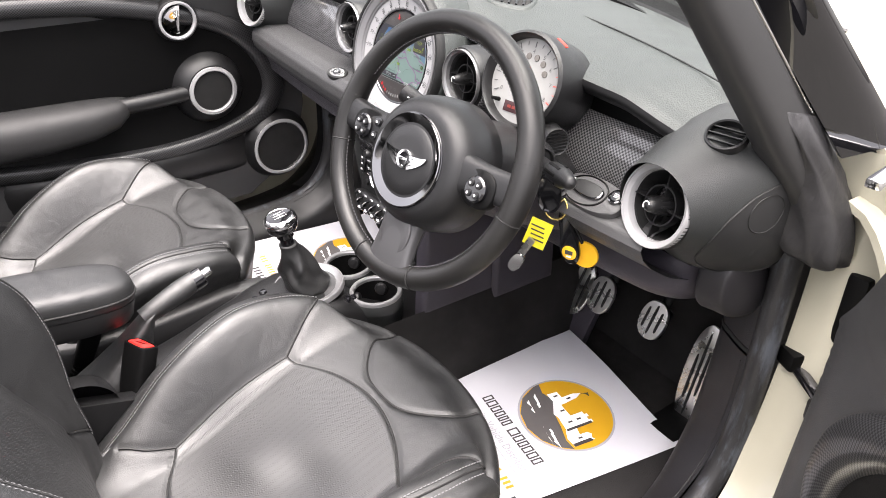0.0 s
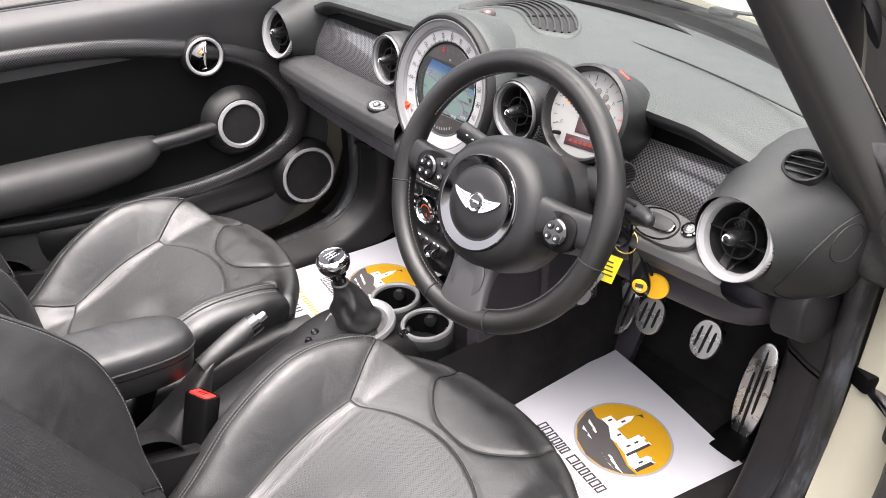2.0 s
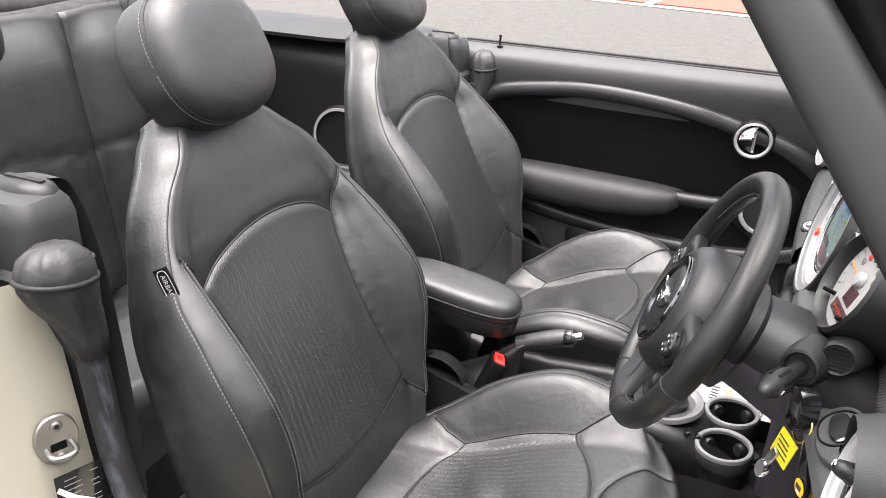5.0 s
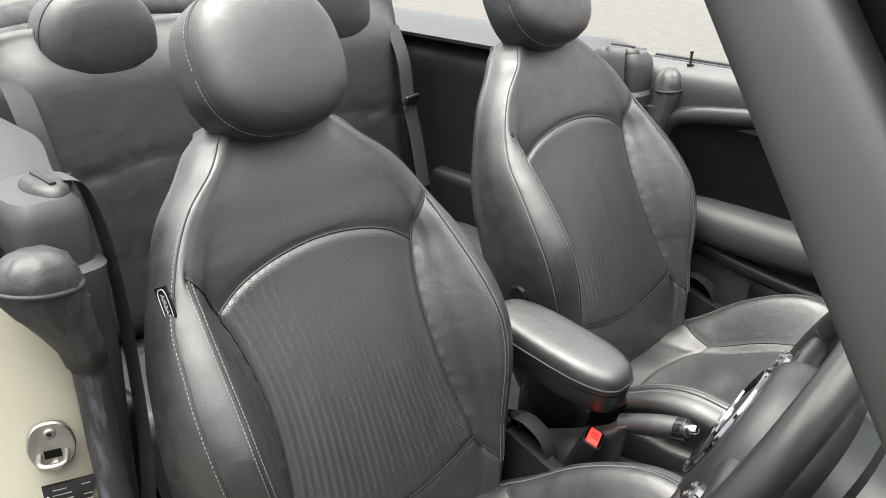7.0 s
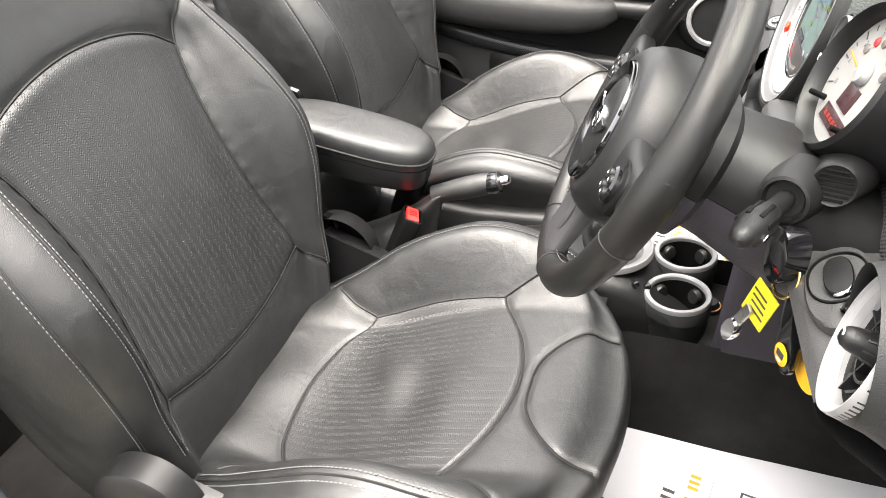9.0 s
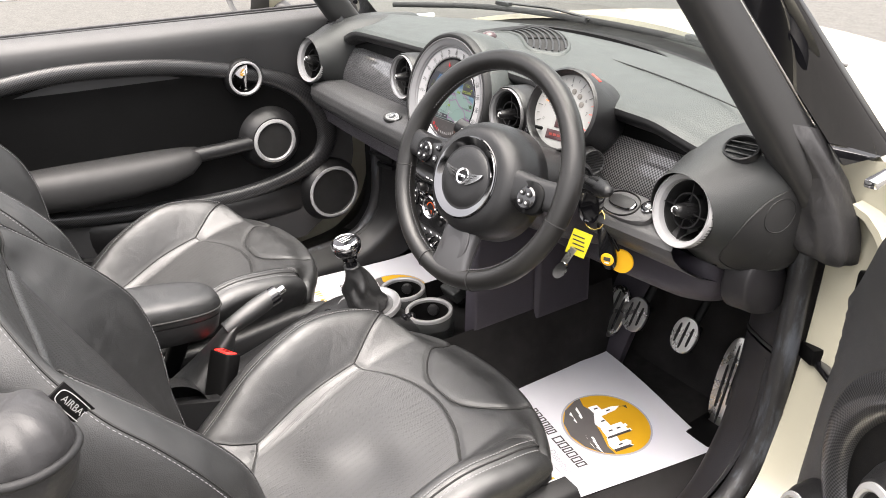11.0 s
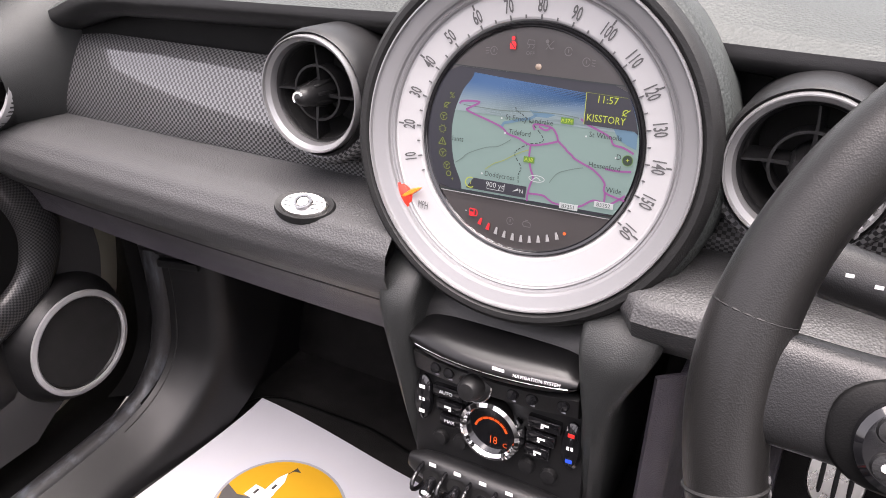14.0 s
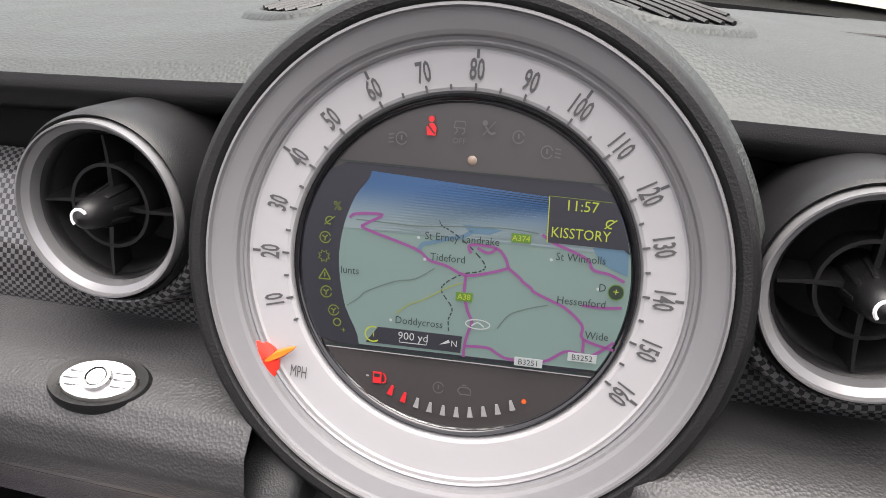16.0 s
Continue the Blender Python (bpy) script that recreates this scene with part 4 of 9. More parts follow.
for i in range(9):
    t = i / 8
    c = Vector((0.618, -0.30, 0.345)).lerp(Vector((0.562, -0.185, 0.405)), t) + SEATB + Vector((0, 0, 0.012 * math.sin(t * 3.1)))
    w = lerp(0.012, 0.019, ss(0.4, 0.9, t)) * (1 if i < 8 else 0.6)
    secs.append([c + Vector((a * w, b * 0.3 * w, b * w * 1.25)) for a, b in superellipse(1, 1, 2.5, 20)])
lever = loft("seat_lever", secs, PLASTIC, driver_seat, "black plastic height lever", flip=False, sharp=0)
tube("lever_mark", [Vector((0.586, -0.205, 0.412)) + SEATB, Vector((0.584, -0.196, 0.419)) + SEATB, Vector((0.583, -0.192, 0.410)) + SEATB], 0.0008, WHITEINK, lever, seg=5)
tube("slide_handle", [Vector(p) + SEATB for p in smooth_path([(0.40, -0.22, 0.40), (0.412, -0.150, 0.398), (0.428, -0.128, 0.375), (0.437, -0.150, 0.335), (0.44, -0.24, 0.300)], 6)], 0.0055, GLOSS, driver_seat, "bent black wire handle", seg=10)
revolve("side_knob", [(0.0, 0.020), (0.030, 0.019), (0.040, 0.012), (0.044, 0.0)], PLASTIC, driver_seat, m=Matrix.Translation(Vector((0.617, -0.40, 0.345)) + SEATB) @ pose(0, 0, 0, 0, 90, 0), seg=36)
PSB = Vector((SC, 0.455, -FLOOR))
revolve("recline_knob", [(0.0, 0.020), (0.016, 0.020), (0.021, 0.016), (0.022, 0.0)], GLOSS, passenger_seat, m=Matrix.Translation(Vector((-0.090, -0.781, 0.626)) + PSB) @ pose(0, 0, 0, 0, 90, 0), seg=8, sharp=25)
revolve("recline_knob", [(0.0, 0.020), (0.016, 0.020), (0.021, 0.016), (0.022, 0.0)], GLOSS, driver_seat, m=Matrix.Translation(Vector((0.098, -0.655, 0.494)) + SEATB) @ pose(0, 0, 0, 0, -90, 0), seg=8, sharp=25)

# ---- dashboard ----
dash = thing("dashboard", (0, 0.2, 0.7), "dark grey dashboard with carbon look trim", "dashboard")
DB = Vector((0, -0.2, -0.7))


def dash_pad(u, v):
    """The padded top: from the lip over the crown to the foot of the windscreen."""
    x = lerp(-0.60, 0.60, u)
    s = x / 0.60
    back = 0.395 - 0.19 * s * s
    y = [0.085, 0.064, 0.050, 0.043, 0.045, 0.058, 0.10, 0.18, 0.26, 0.335, 0.40]
    z = [0.908, 0.911, 0.918, 0.928, 0.937, 0.942, 0.947, 0.951, 0.952, 0.951, 0.945]
    k = v * (len(y) - 1)
    i = min(int(k), len(y) - 2)
    yy, zz = lerp(y[i], y[i + 1], k - i), lerp(z[i], z[i + 1], k - i)
    f = ss(0.08, 0.40, yy)
    yy = lerp(yy, 0.075 + (yy - 0.075) * (back - 0.075) / 0.32, ss(0.05, 0.12, yy))
    crown = 0.03 * math.exp(-(x / 0.13) ** 2) * ss(0.03, 0.10, yy) * (1 - ss(0.2, 0.36, yy))
    droop = 0.012 * s ** 2 + 0.03 * ss(0.75, 1.0, abs(s)) * (1 - f)
    return Vector((x, yy + 0.02 * ss(0.8, 1, abs(s)), zz + crown - droop)) + DB


sheet("dash_pad", lambda u, v: dash_pad(u, lerp(0.40, 1, v)), 81, 56, DASH, dash, "padded grey-green dash top", flip=True, sharp=0)
# lip and underside in black, which paints the shadow below the pad
sheet("pad_lip_shade", lambda u, v: dash_pad(u, lerp(0.0, 0.40, v)), 81, 12, PLASTIC, dash, "lip under the pad with its shadow in the colour", flip=True, sharp=0)
# thin joint line across the pad
tube("pad_joint", [Vector((x, 0.235 - 0.10 * (x / 0.6) ** 2 + 0.0, 0.9535 - 0.012 * (x / 0.6) ** 2)) + DB for x in np.linspace(0.12, 0.585, 30)], 0.0012, SEAM, dash, seg=5)
# backing behind the trim, and the hard lower halves
sheet("dash_core", lambda u, v: Vector((lerp(-0.60, 0.60, u), 0.088 - 0.03 * v, lerp(0.915, 0.74, v))) + DB, 12, 6, DARK, dash)


def lower_half(x0, x1, y, z, v0=0.0, v1=1.0):
    def fn(u, v):
        x = lerp(x0, x1, u)
        k = lerp(v0, v1, v) * (len(y) - 1)
        i = min(int(k), len(y) - 2)
        yy, zz = lerp(y[i], y[i + 1], k - i), lerp(z[i], z[i + 1], k - i)
        return Vector((x, yy + 0.04 * (x / 0.6) ** 2 + 0.030 * ss(0.104, 0.074, x) * (x > 0), zz - 0.012 * (x / 0.6) ** 2)) + DB
    return fn


LEFT_Y = [0.06, 0.0, -0.028, -0.047, -0.058, -0.061, -0.056, -0.045, -0.037, -0.028, -0.022, -0.018, 0.02, 0.10]
LEFT_Z = [0.806, 0.808, 0.807, 0.801, 0.789, 0.772, 0.756, 0.742, 0.736, 0.722, 0.708, 0.692, 0.678, 0.670]
RIGHT_Y = [0.06, 0.0, -0.035, -0.052, -0.058, -0.05, -0.03, 0.01, 0.07, 0.15, 0.24]
RIGHT_Z = [0.806, 0.808, 0.806, 0.799, 0.788, 0.772, 0.752, 0.725, 0.700, 0.682, 0.672]
sheet("lower_dash", lower_half(-0.61, -0.08, LEFT_Y, LEFT_Z, 0, 7.5 / 13), 40, 31, SHELF, dash, "black grained glovebox top")
sheet("glovebox_lid", lower_half(-0.61, -0.08, LEFT_Y, LEFT_Z, 7.7 / 13, 1), 40, 21, LID, dash, "dark grained glovebox lid")
tube("lid_joint", [Vector((x, -0.040 + 0.04 * (x / 0.6) ** 2, 0.7385 - 0.012 * (x / 0.6) ** 2)) + DB for x in np.linspace(-0.61, -0.08, 20)], 0.0016, SEAM, dash, seg=5)
sheet("lower_dash", lower_half(0.074, 0.578, RIGHT_Y, RIGHT_Z), 40, 31, SHELF, dash, "dark grained lower panel")


def trim(x0, x1):
    def fn(u, v):
        x = lerp(x0, x1, u)
        a = lerp(-1.2, 1.2, v)
        k = (1 + math.sin(a) / math.sin(1.2)) / 2
        return Vector((x, 0.030 + 0.038 * k - 0.020 * math.cos(a) + 0.030 * (x / 0.6) ** 2, 0.802 + 0.084 * k - 0.010 * (x / 0.6) ** 2)) + DB
    return fn


for a, b, vx in ((-0.575, -0.095, -0.174), (0.095, 0.56, 0.178)):
    panel = sheet("trim_panel", trim(a, b), 120, 30, CARBON, dash, "glossy carbon weave trim panel", uv=lambda u, v, w=b - a: (u * w, v * 0.105), flip=False)
    bm = bmesh.new()
    bm.from_mesh(panel.data)
    bmesh.ops.delete(bm, geom=[q for q in bm.verts if math.hypot(q.co.x - vx, q.co.z - 0.1815) < 0.0445], context="VERTS")
    bm.to_mesh(panel.data)
    bm.free()


# panels on the side of the tunnel, below the control stack
def side_panel(y0, y1, z0, z1, lean):
    def fn(u, v):
        y, z = lerp(y0, y1, u), lerp(z0, z1, v)
        e = min(u, 1 - u, v) * 14
        return Vector((0.104 + 0.014 * ss(0, 1, e) + lean * (1 - v) * 0.02 + 0.012 * v, y + 0.02 * (1 - v) * (1 if u > 0.5 else 0), z)) + DB
    return sheet("tunnel_panel", fn, 30, 30, LOWER, dash, "dark grained panel beside the tunnel", flip=True, thick=0.004, sharp=50)


side_panel(-0.040, 0.118, 0.392, 0.74, -0.2)
side_panel(0.124, 0.270, 0.378, 0.72, 0.2)
tube("panel_screw", [Vector((0.122, 0.245, 0.405)) + DB, Vector((0.126, 0.245, 0.405)) + DB], 0.004, SEAM, dash, seg=10)
# padded knee roll under the dash, with its separate end piece
def knee_roll(name, x0, x1, label):
    secs = []
    for i in range(25):
        t = i / 24
        x = lerp(x0, x1, t)
        e = (1 - abs(2 * t - 1) ** 14) ** 0.5 * 0.9 + 0.1
        cy, cz = 0.084 + 0.045 * (x / 0.6) ** 2, 0.676 + 0.02 * ss(0.5, 0.62, x)
        secs.append([Vector((x, cy + a * e, cz + b * e - 0.30 * a * e)) + DB for a, b in superellipse(0.052, 0.046, 2.6, 36)])
    return loft(name, secs, LOWER if name == "lower_roll" else KICK, dash, label, sharp=0)


knee_roll("lower_roll", 0.225, 0.588, "rounded dark purple-grey knee roll")
knee_roll("roll_end", 0.594, 0.642, "end piece of the knee roll")

# ---- air vents ----
def air_vent(c, yaw, pitch, r, band=0.80, lip=False):
    vent = thing("air_vent", c, "round black air vent with a satin silver ring", "air vent", "dashboard air vents")
    vent.matrix_basis = facing(c, yaw, pitch)
    revolve("ring", [(r * band, -0.012), (r * (band + 0.01), -0.004), (r * (band + 0.04), 0.0015), (r * 0.955, 0.004), (r * 0.965, 0.0065), (r * 0.985, 0.0065), (r, 0.003), (r, -0.012)], VRING if lip else SILVER, vent, "satin silver ring", seg=72)
    revolve("inner_collar", [(r * 0.79, -0.02), (r * 0.80, -0.008), (r * 0.83, -0.005), (r * (band + 0.005), -0.004)], PLASTIC, vent, seg=64)
    h = 1.0 if lip else 0.925
    revolve("housing", [(r * 1.10 * h, -0.060), (r * 1.10 * h, -0.030), (r * 1.095 * h, -0.010), (r * 1.075 * h, -0.001), (r * (1.0 + 0.04 * lip), 0.002), (r * (1.0 + 0.01 * lip), 0.0005), (r * 1.0, -0.003), (r * 1.0, -0.02)], PLASTIC, vent, seg=64)
    if lip:
        ang = np.linspace(radians(188), radians(352), 40)
        prof = ((1.07, -0.004), (1.13, -0.0015), (1.21, -0.004), (1.30, -0.014), (1.34, -0.030))
        link_mesh("trim_lip", [(r * f * math.cos(a), r * f * math.sin(a), h) for a in ang for f, h in prof], grid_faces(40, 5, flip=False), CARBON, vent, "carbon weave lip", uvs=[(a * r * 1.2, f * r) for a in ang for f, h in prof], sharp=0)
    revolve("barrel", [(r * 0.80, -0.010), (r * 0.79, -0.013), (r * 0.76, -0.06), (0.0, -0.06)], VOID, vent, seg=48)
    revolve("inner_ring", [(r * 0.445, -0.020), (r * 0.445, -0.006), (r * 0.485, -0.006), (r * 0.485, -0.020)], PLASTIC, vent, seg=48)
    for k in range(4):
        a = radians(k * 90 - 5)
        secs = []
        for i in range(7):
            t = i / 6
            rr, aa = r * lerp(0.20, 0.80, t), a + 0.08 * t
            e = Vector((math.cos(aa), math.sin(aa), 0))
            q = Vector((-e.y, e.x, 0))
            w = lerp(0.008, 0.012, t)
            g = lerp(0.0014, 0.0006, t)
            ctr = e * rr + Vector((0, 0, -0.013))
            secs.append([ctr + q * g + Vector((0, 0, w * 0.7)), ctr - q * g + Vector((0, 0, w * 0.7)), ctr - q * (g + 0.25 * w) + Vector((0, 0, -w)), ctr + q * (g - 0.25 * w) + Vector((0, 0, -w))])
        loft("blade", secs, PLASTIC, vent)
    hub = revolve("knob", [(0.0, 0.0185), (r * 0.07, 0.0178), (r * 0.13, 0.0150), (r * 0.165, 0.0105), (r * 0.18, 0.0050), (r * 0.21, -0.004), (r * 0.24, -0.014), (r * 0.24, -0.03)], PLASTIC, vent, seg=32)
    for k in range(8):
        bm = rbox((r * 0.05, 0.0026, 0.018), 0.001)
        bm.transform(pose(0, 0, 0, 0, 0, k * 45 + 10) @ pose(r * 0.212, 0, -0.006, 0, -10))
        part("grip_rib", bm, PLASTIC, hub)
    tube("pointer", [(r * 0.095 * math.cos(a), r * 0.095 * math.sin(a), 0.0174) for a in np.linspace(0.6, 4.0, 12)], 0.0008, WHITEINK, hub, seg=5)
    return vent


air_vent((-0.613, -0.007, 0.844), 8, 14, 0.0565)
air_vent((0.576, -0.003, 0.836), -6, 14, 0.0535)
air_vent((-0.174, -0.003, 0.882), 0, 6, 0.0452, 0.845, True)
air_vent((0.178, -0.004, 0.883), 0, 6, 0.0455, 0.845, True)


POD_SECTIONS = ((-0.010, 1.03, 1.03, 1.03, 1.03, 2), (0.0, 1.09, 1.09, 1.09, 1.09, 2), (0.02, 1.19, 1.24, 1.30, 1.22, 2.0), (0.05, 1.30, 1.46, 1.80, 1.45, 2.2), (0.09, 1.38, 1.64, 2.25, 1.64, 2.5), (0.14, 1.40, 1.72, 2.5, 1.76, 2.9), (0.20, 1.40, 1.72, 2.5, 1.76, 3.0), (0.30, 1.3, 1.66, 2.4, 1.6, 3.0))


def vent_pod(sx, c, r):
    """The rounded end of the dashboard behind an outer vent, with its end cap."""
    secs = []
    for y, rx0, rx1, z0, z1, p in POD_SECTIONS:
        sec = []
        for a, b in superellipse(1, 1, p, 64):
            x = a * r * (rx1 if a > 0 else rx0)
            z = b * r * (z1 if b > 0 else z0)
            sec.append(Vector((c[0] + sx * x, c[1] + y - 0.06 * z, c[2] + z)) + DB)
        secs.append(sec)
    pod = loft("dash_end", secs, POD, dash, "rounded grey dash end pod", flip=sx > 0, sharp=0, cap=False)
    ys = [s[0] for s in POD_SECTIONS]

    def on(y, z, off):
        """The pod's outer side over the point (y, z)."""
        yy = y + 0.06 * z
        rx1, z0, z1, p = (float(np.interp(yy, ys, [s[k] for s in POD_SECTIONS])) for k in (2, 3, 4, 5))
        h = min(0.999, abs(z) / (r * (z1 if z > 0 else z0)))
        return Vector((c[0] + sx * (r * rx1 * (1 - h ** p) ** (1 / p) + off), c[1] + y, c[2] + z)) + DB
    oval = lambda a, f: (0.118 + 0.092 * f * math.cos(a), -0.036 + 0.070 * f * math.sin(a))
    ang = np.linspace(0, 2 * math.pi, 56, endpoint=False)
    vs = [on(*oval(a, f), 0.0012) for f in (0.02, 0.3, 0.6, 0.8, 0.92, 1.0) for a in ang]
    cap = link_mesh("end_cap", vs, grid_faces(6, 56, wrap_v=True, flip=sx < 0), CAP, dash, "dark end cap of the dash", sharp=0)
    tube("cap_joint", [on(*oval(a, 1.0), 0.0008) for a in ang], 0.0014, SEAM, cap, seg=6, closed=True)
    tube("plug_joint", [on(0.092 + 0.028 * math.cos(a), -0.002 + 0.025 * math.sin(a), 0.0015) for a in ang], 0.0008, SEAM, cap, seg=5, closed=True)
    return pod


vent_pod(1, (0.576, 0.002, 0.836), 0.0535)
vent_pod(-1, (-0.613, 0.0, 0.844), 0.0535)


# ---- small demister grilles on the pods ----
for sx, c in ((1, (0.604, 0.068, 0.922)), (-1, (-0.632, 0.07, 0.929))):
    dm = thing("demister_vent", c, "small round slatted demister vent", "air vent", "demister vents")
    dm.matrix_basis = facing(c, 14 * sx, 62)
    revolve("ring", [(0.0215, -0.012), (0.0215, 0.0005), (0.0230, 0.0022), (0.0250, 0.0012), (0.0262, -0.008)], PLASTIC, dm, seg=40)
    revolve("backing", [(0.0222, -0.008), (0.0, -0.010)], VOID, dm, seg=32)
    for k in (-1, 0, 1):
        w = 2 * math.sqrt(0.0215 ** 2 - (k * 0.0105) ** 2)
        box("slat", (w, 0.0014, 0.009), pose(0, k * 0.0105, -0.003, 28), POD, dm, bevel=0.0005)

# ---- central grille at the foot of the windscreen ----
def pad_height(x, y):
    """Height of the padded top over the point (x, y)."""
    lo, hi = 0.45, 1.0
    for _ in range(24):
        m = (lo + hi) / 2
        if dash_pad(x / 1.2 + 0.5, m).y - DB.y < y:
            lo = m
        else:
            hi = m
    return dash_pad(x / 1.2 + 0.5, lo).z - DB.z


GC = Vector((-0.015, 0.030))  # the slats curve round the back of the speedometer's hood
gr = thing("defroster_grille", (-0.015, 0.19, pad_height(-0.015, 0.19)), "black slatted demister grille in the dash top", "air vent")
GB = Vector((0.015, -0.19, -pad_height(-0.015, 0.19)))


def on_pad(rad, deg, h):
    x, y = GC.x + rad * math.cos(radians(deg)), GC.y + rad * math.sin(radians(deg))
    return Vector((x, y, pad_height(x, y) + h)) + GB


def sector(f):
    """The grille's outline, f times its size, with rounded ends."""
    out = []
    for a, b in superellipse(1, 1, 4.0, 72):
        out.append((0.165 + 0.044 * f * b, 90 + a * (50 + (f - 1) * 30)))
    return out


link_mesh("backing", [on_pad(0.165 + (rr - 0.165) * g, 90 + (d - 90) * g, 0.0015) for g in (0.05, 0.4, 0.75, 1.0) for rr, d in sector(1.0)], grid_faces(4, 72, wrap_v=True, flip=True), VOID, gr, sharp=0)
link_mesh("surround", [on_pad(rr, d, h) for f, h in ((0.99, 0.0016), (1.0, 0.003), (1.05, 0.0036), (1.10, 0.0026), (1.14, -0.002)) for rr, d in sector(f)], grid_faces(5, 72, wrap_v=True, flip=True), DASH, gr, sharp=0)
for k in range(7):
    rr = 0.165 - 0.036 + 0.012 * k
    e = 49 * (1 - abs((rr - 0.165) / 0.046) ** 4) ** 0.25
    tube("slat", [on_pad(rr, d, 0.003) for d in np.linspace(90 - e, 90 + e, 22)], 0.0021, PLASTIC, gr, seg=6, flat=0.8)
for d in (62, 90, 118):
    tube("rib", [on_pad(rr, d, 0.0022) for rr in np.linspace(0.124, 0.206, 6)], 0.0016, DARK, gr, seg=5)
sensor = tagged(revolve("sun_sensor", [(0.0, 0.009), (0.008, 0.008), (0.013, 0.004), (0.0148, 0.0), (0.0148, -0.006)], material("smoked_dome", (0.050, 0.030, 0.032), 0.25), m=pose(-0.012, 0.098, 0.979), seg=28), "small dark red domed sensor on dash", "sensor")

# ---- central speedometer ----
SM = facing((0.011, -0.0529, 0.8849), 2.3, 13)
spd = thing("speedometer", (0.011, -0.0529, 0.8849), "large round silver speedometer with a navigation screen", "speedometer")
spd.matrix_basis = SM
BEZEL = material("satin_bezel", (0.205, 0.205, 0.21), 0.40, metal=0.35, var=0.03, grain=0.05, size=1500)
FACE2 = material("dial_pale", (0.305, 0.305, 0.31), 0.5, var=0.02, spec=0.3)
HOOD = material("grained_hood", (0.0095, 0.0097, 0.0098), 0.50, grain=0.16, size=900, kind="pebble", var=0.06, spec=0.35)
revolve("hood_rim", [(0.1128, -0.036), (0.1133, -0.0300), (0.1160, -0.0270), (0.1195, -0.0268), (0.1225, -0.0295), (0.1245, -0.036), (0.1250, -0.044)], HOOD, spd, "black grained rim round the bezel", seg=96)
revolve("hood", [(0.1246, -0.040), (0.1285, -0.046), (0.1300, -0.065), (0.1285, -0.10), (0.120, -0.15), (0.105, -0.22), (0.08, -0.28)], DASH, spd, "grey-green grained hood", seg=96)
revolve("bezel", [(0.1132, -0.037), (0.1134, -0.0285), (0.1129, -0.0270), (0.1119, -0.0270), (0.1113, -0.0292), (0.1102, -0.0298), (0.1030, -0.0322), (0.1012, -0.0332), (0.1004, -0.0352), (0.0990, -0.0358), (0.0982, -0.0350), (0.0972, -0.0358), (0.0964, -0.0390)], BEZEL, spd, "satin silver stepped bezel", seg=120, sharp=9)
revolve("dial", [(0.0970, -0.0375), (0.0957, -0.0386), (0.0800, -0.0402), (0.0786, -0.0410), (0.0772, -0.0445)], FACE2, spd, "pale silver dial ring", seg=120, sharp=9)
revolve("inner_bezel", [(0.0776, -0.0440), (0.0766, -0.0410), (0.0752, -0.0412), (0.0738, -0.0425), (0.0722, -0.0470)], GLOSS, spd, seg=96)
revolve("inner_line", [(0.0742, -0.0420), (0.0739, -0.0416), (0.0735, -0.0424)], DCHROME, spd, seg=96)
revolve("display_face", [(0.0756, -0.0430), (0.0, -0.0430)], material("display_surround", (0.036, 0.033, 0.033), 0.3, var=0.1), spd, seg=72)
DIALINK = material("dial_ink", (0.06, 0.06, 0.062), 0.5)
for k in range(1, 33):
    v = k * 5
    a = radians(209.05 - 1.504 * v)
    big = v % 10 == 0
    ca, sa = math.cos(a), math.sin(a)
    bm = rbox((0.0032 if big else 0.0022, 0.0009, 0.0006), 0)
    bm.transform(pose(0.0802 * ca, 0.0802 * sa, -0.0398, 0, 0, math.degrees(a)) @ pose(0, 0, 0, 0, -3, 0))
    part("tick", bm, DIALINK, spd)
    if v % 20 == 0:
        bm = rbox((0.0036, 0.0012, 0.0006), 0)
        bm.transform(pose(0.0938 * ca, 0.0938 * sa, -0.0388, 0, 0, math.degrees(a)) @ pose(0, 0, 0, 0, -3, 0))
        part("tick", bm, DIALINK, spd)
    if big:
        text("numeral", str(v), 0.0124, pose(0.0870 * ca, 0.0870 * sa, -0.0390, 0, 0, math.degrees(a) - 90) @ pose(0, 0, 0, 3, 0, 0) @ Matrix.Diagonal((0.52, 1.0, 1, 1)), DIALINK, spd, bold=0.00022)
an = radians(207)
text("unit", "MPH", 0.0066, pose(-0.0722, -0.0545, -0.0382, 0, 0, -4) @ Matrix.Diagonal((0.62, 1.25, 1, 1)), DIALINK, spd)
NEEDLE = material("needle_red", (0.75, 0.035, 0.02), 0.3)
NEEDLE2 = material("needle_orange", (0.85, 0.18, 0.02), 0.3)
NM = pose(-0.0858, -0.0478, -0.0365, 0, 0, 207 + 3)
needle = loft("needle", [[(a * f + 0.0045 * (b / 0.0105) ** 2, b * f, h) for a, b in superellipse(0.0046, 0.0132, 1.9, 28)] for f, h in ((0.9, -0.002), (1.0, 0.0), (0.9, 0.0016), (0.5, 0.0026), (0.05, 0.003))], NEEDLE, spd, "red speed needle", m=NM)
loft("needle_tip", [[(lerp(-0.0868, -0.0728, t) - 0.53 * w, lerp(-0.0492, -0.0412, t) + 0.85 * w, -0.0345 + h) for w, h in ((wd, -0.001), (wd * 0.6, 0.001), (-wd * 0.6, 0.001), (-wd, -0.001))] for t, wd in ((0, 0.0006), (0.12, 0.0018), (0.5, 0.0020), (0.85, 0.0011), (1.0, 0.0003))], NEEDLE2, needle)

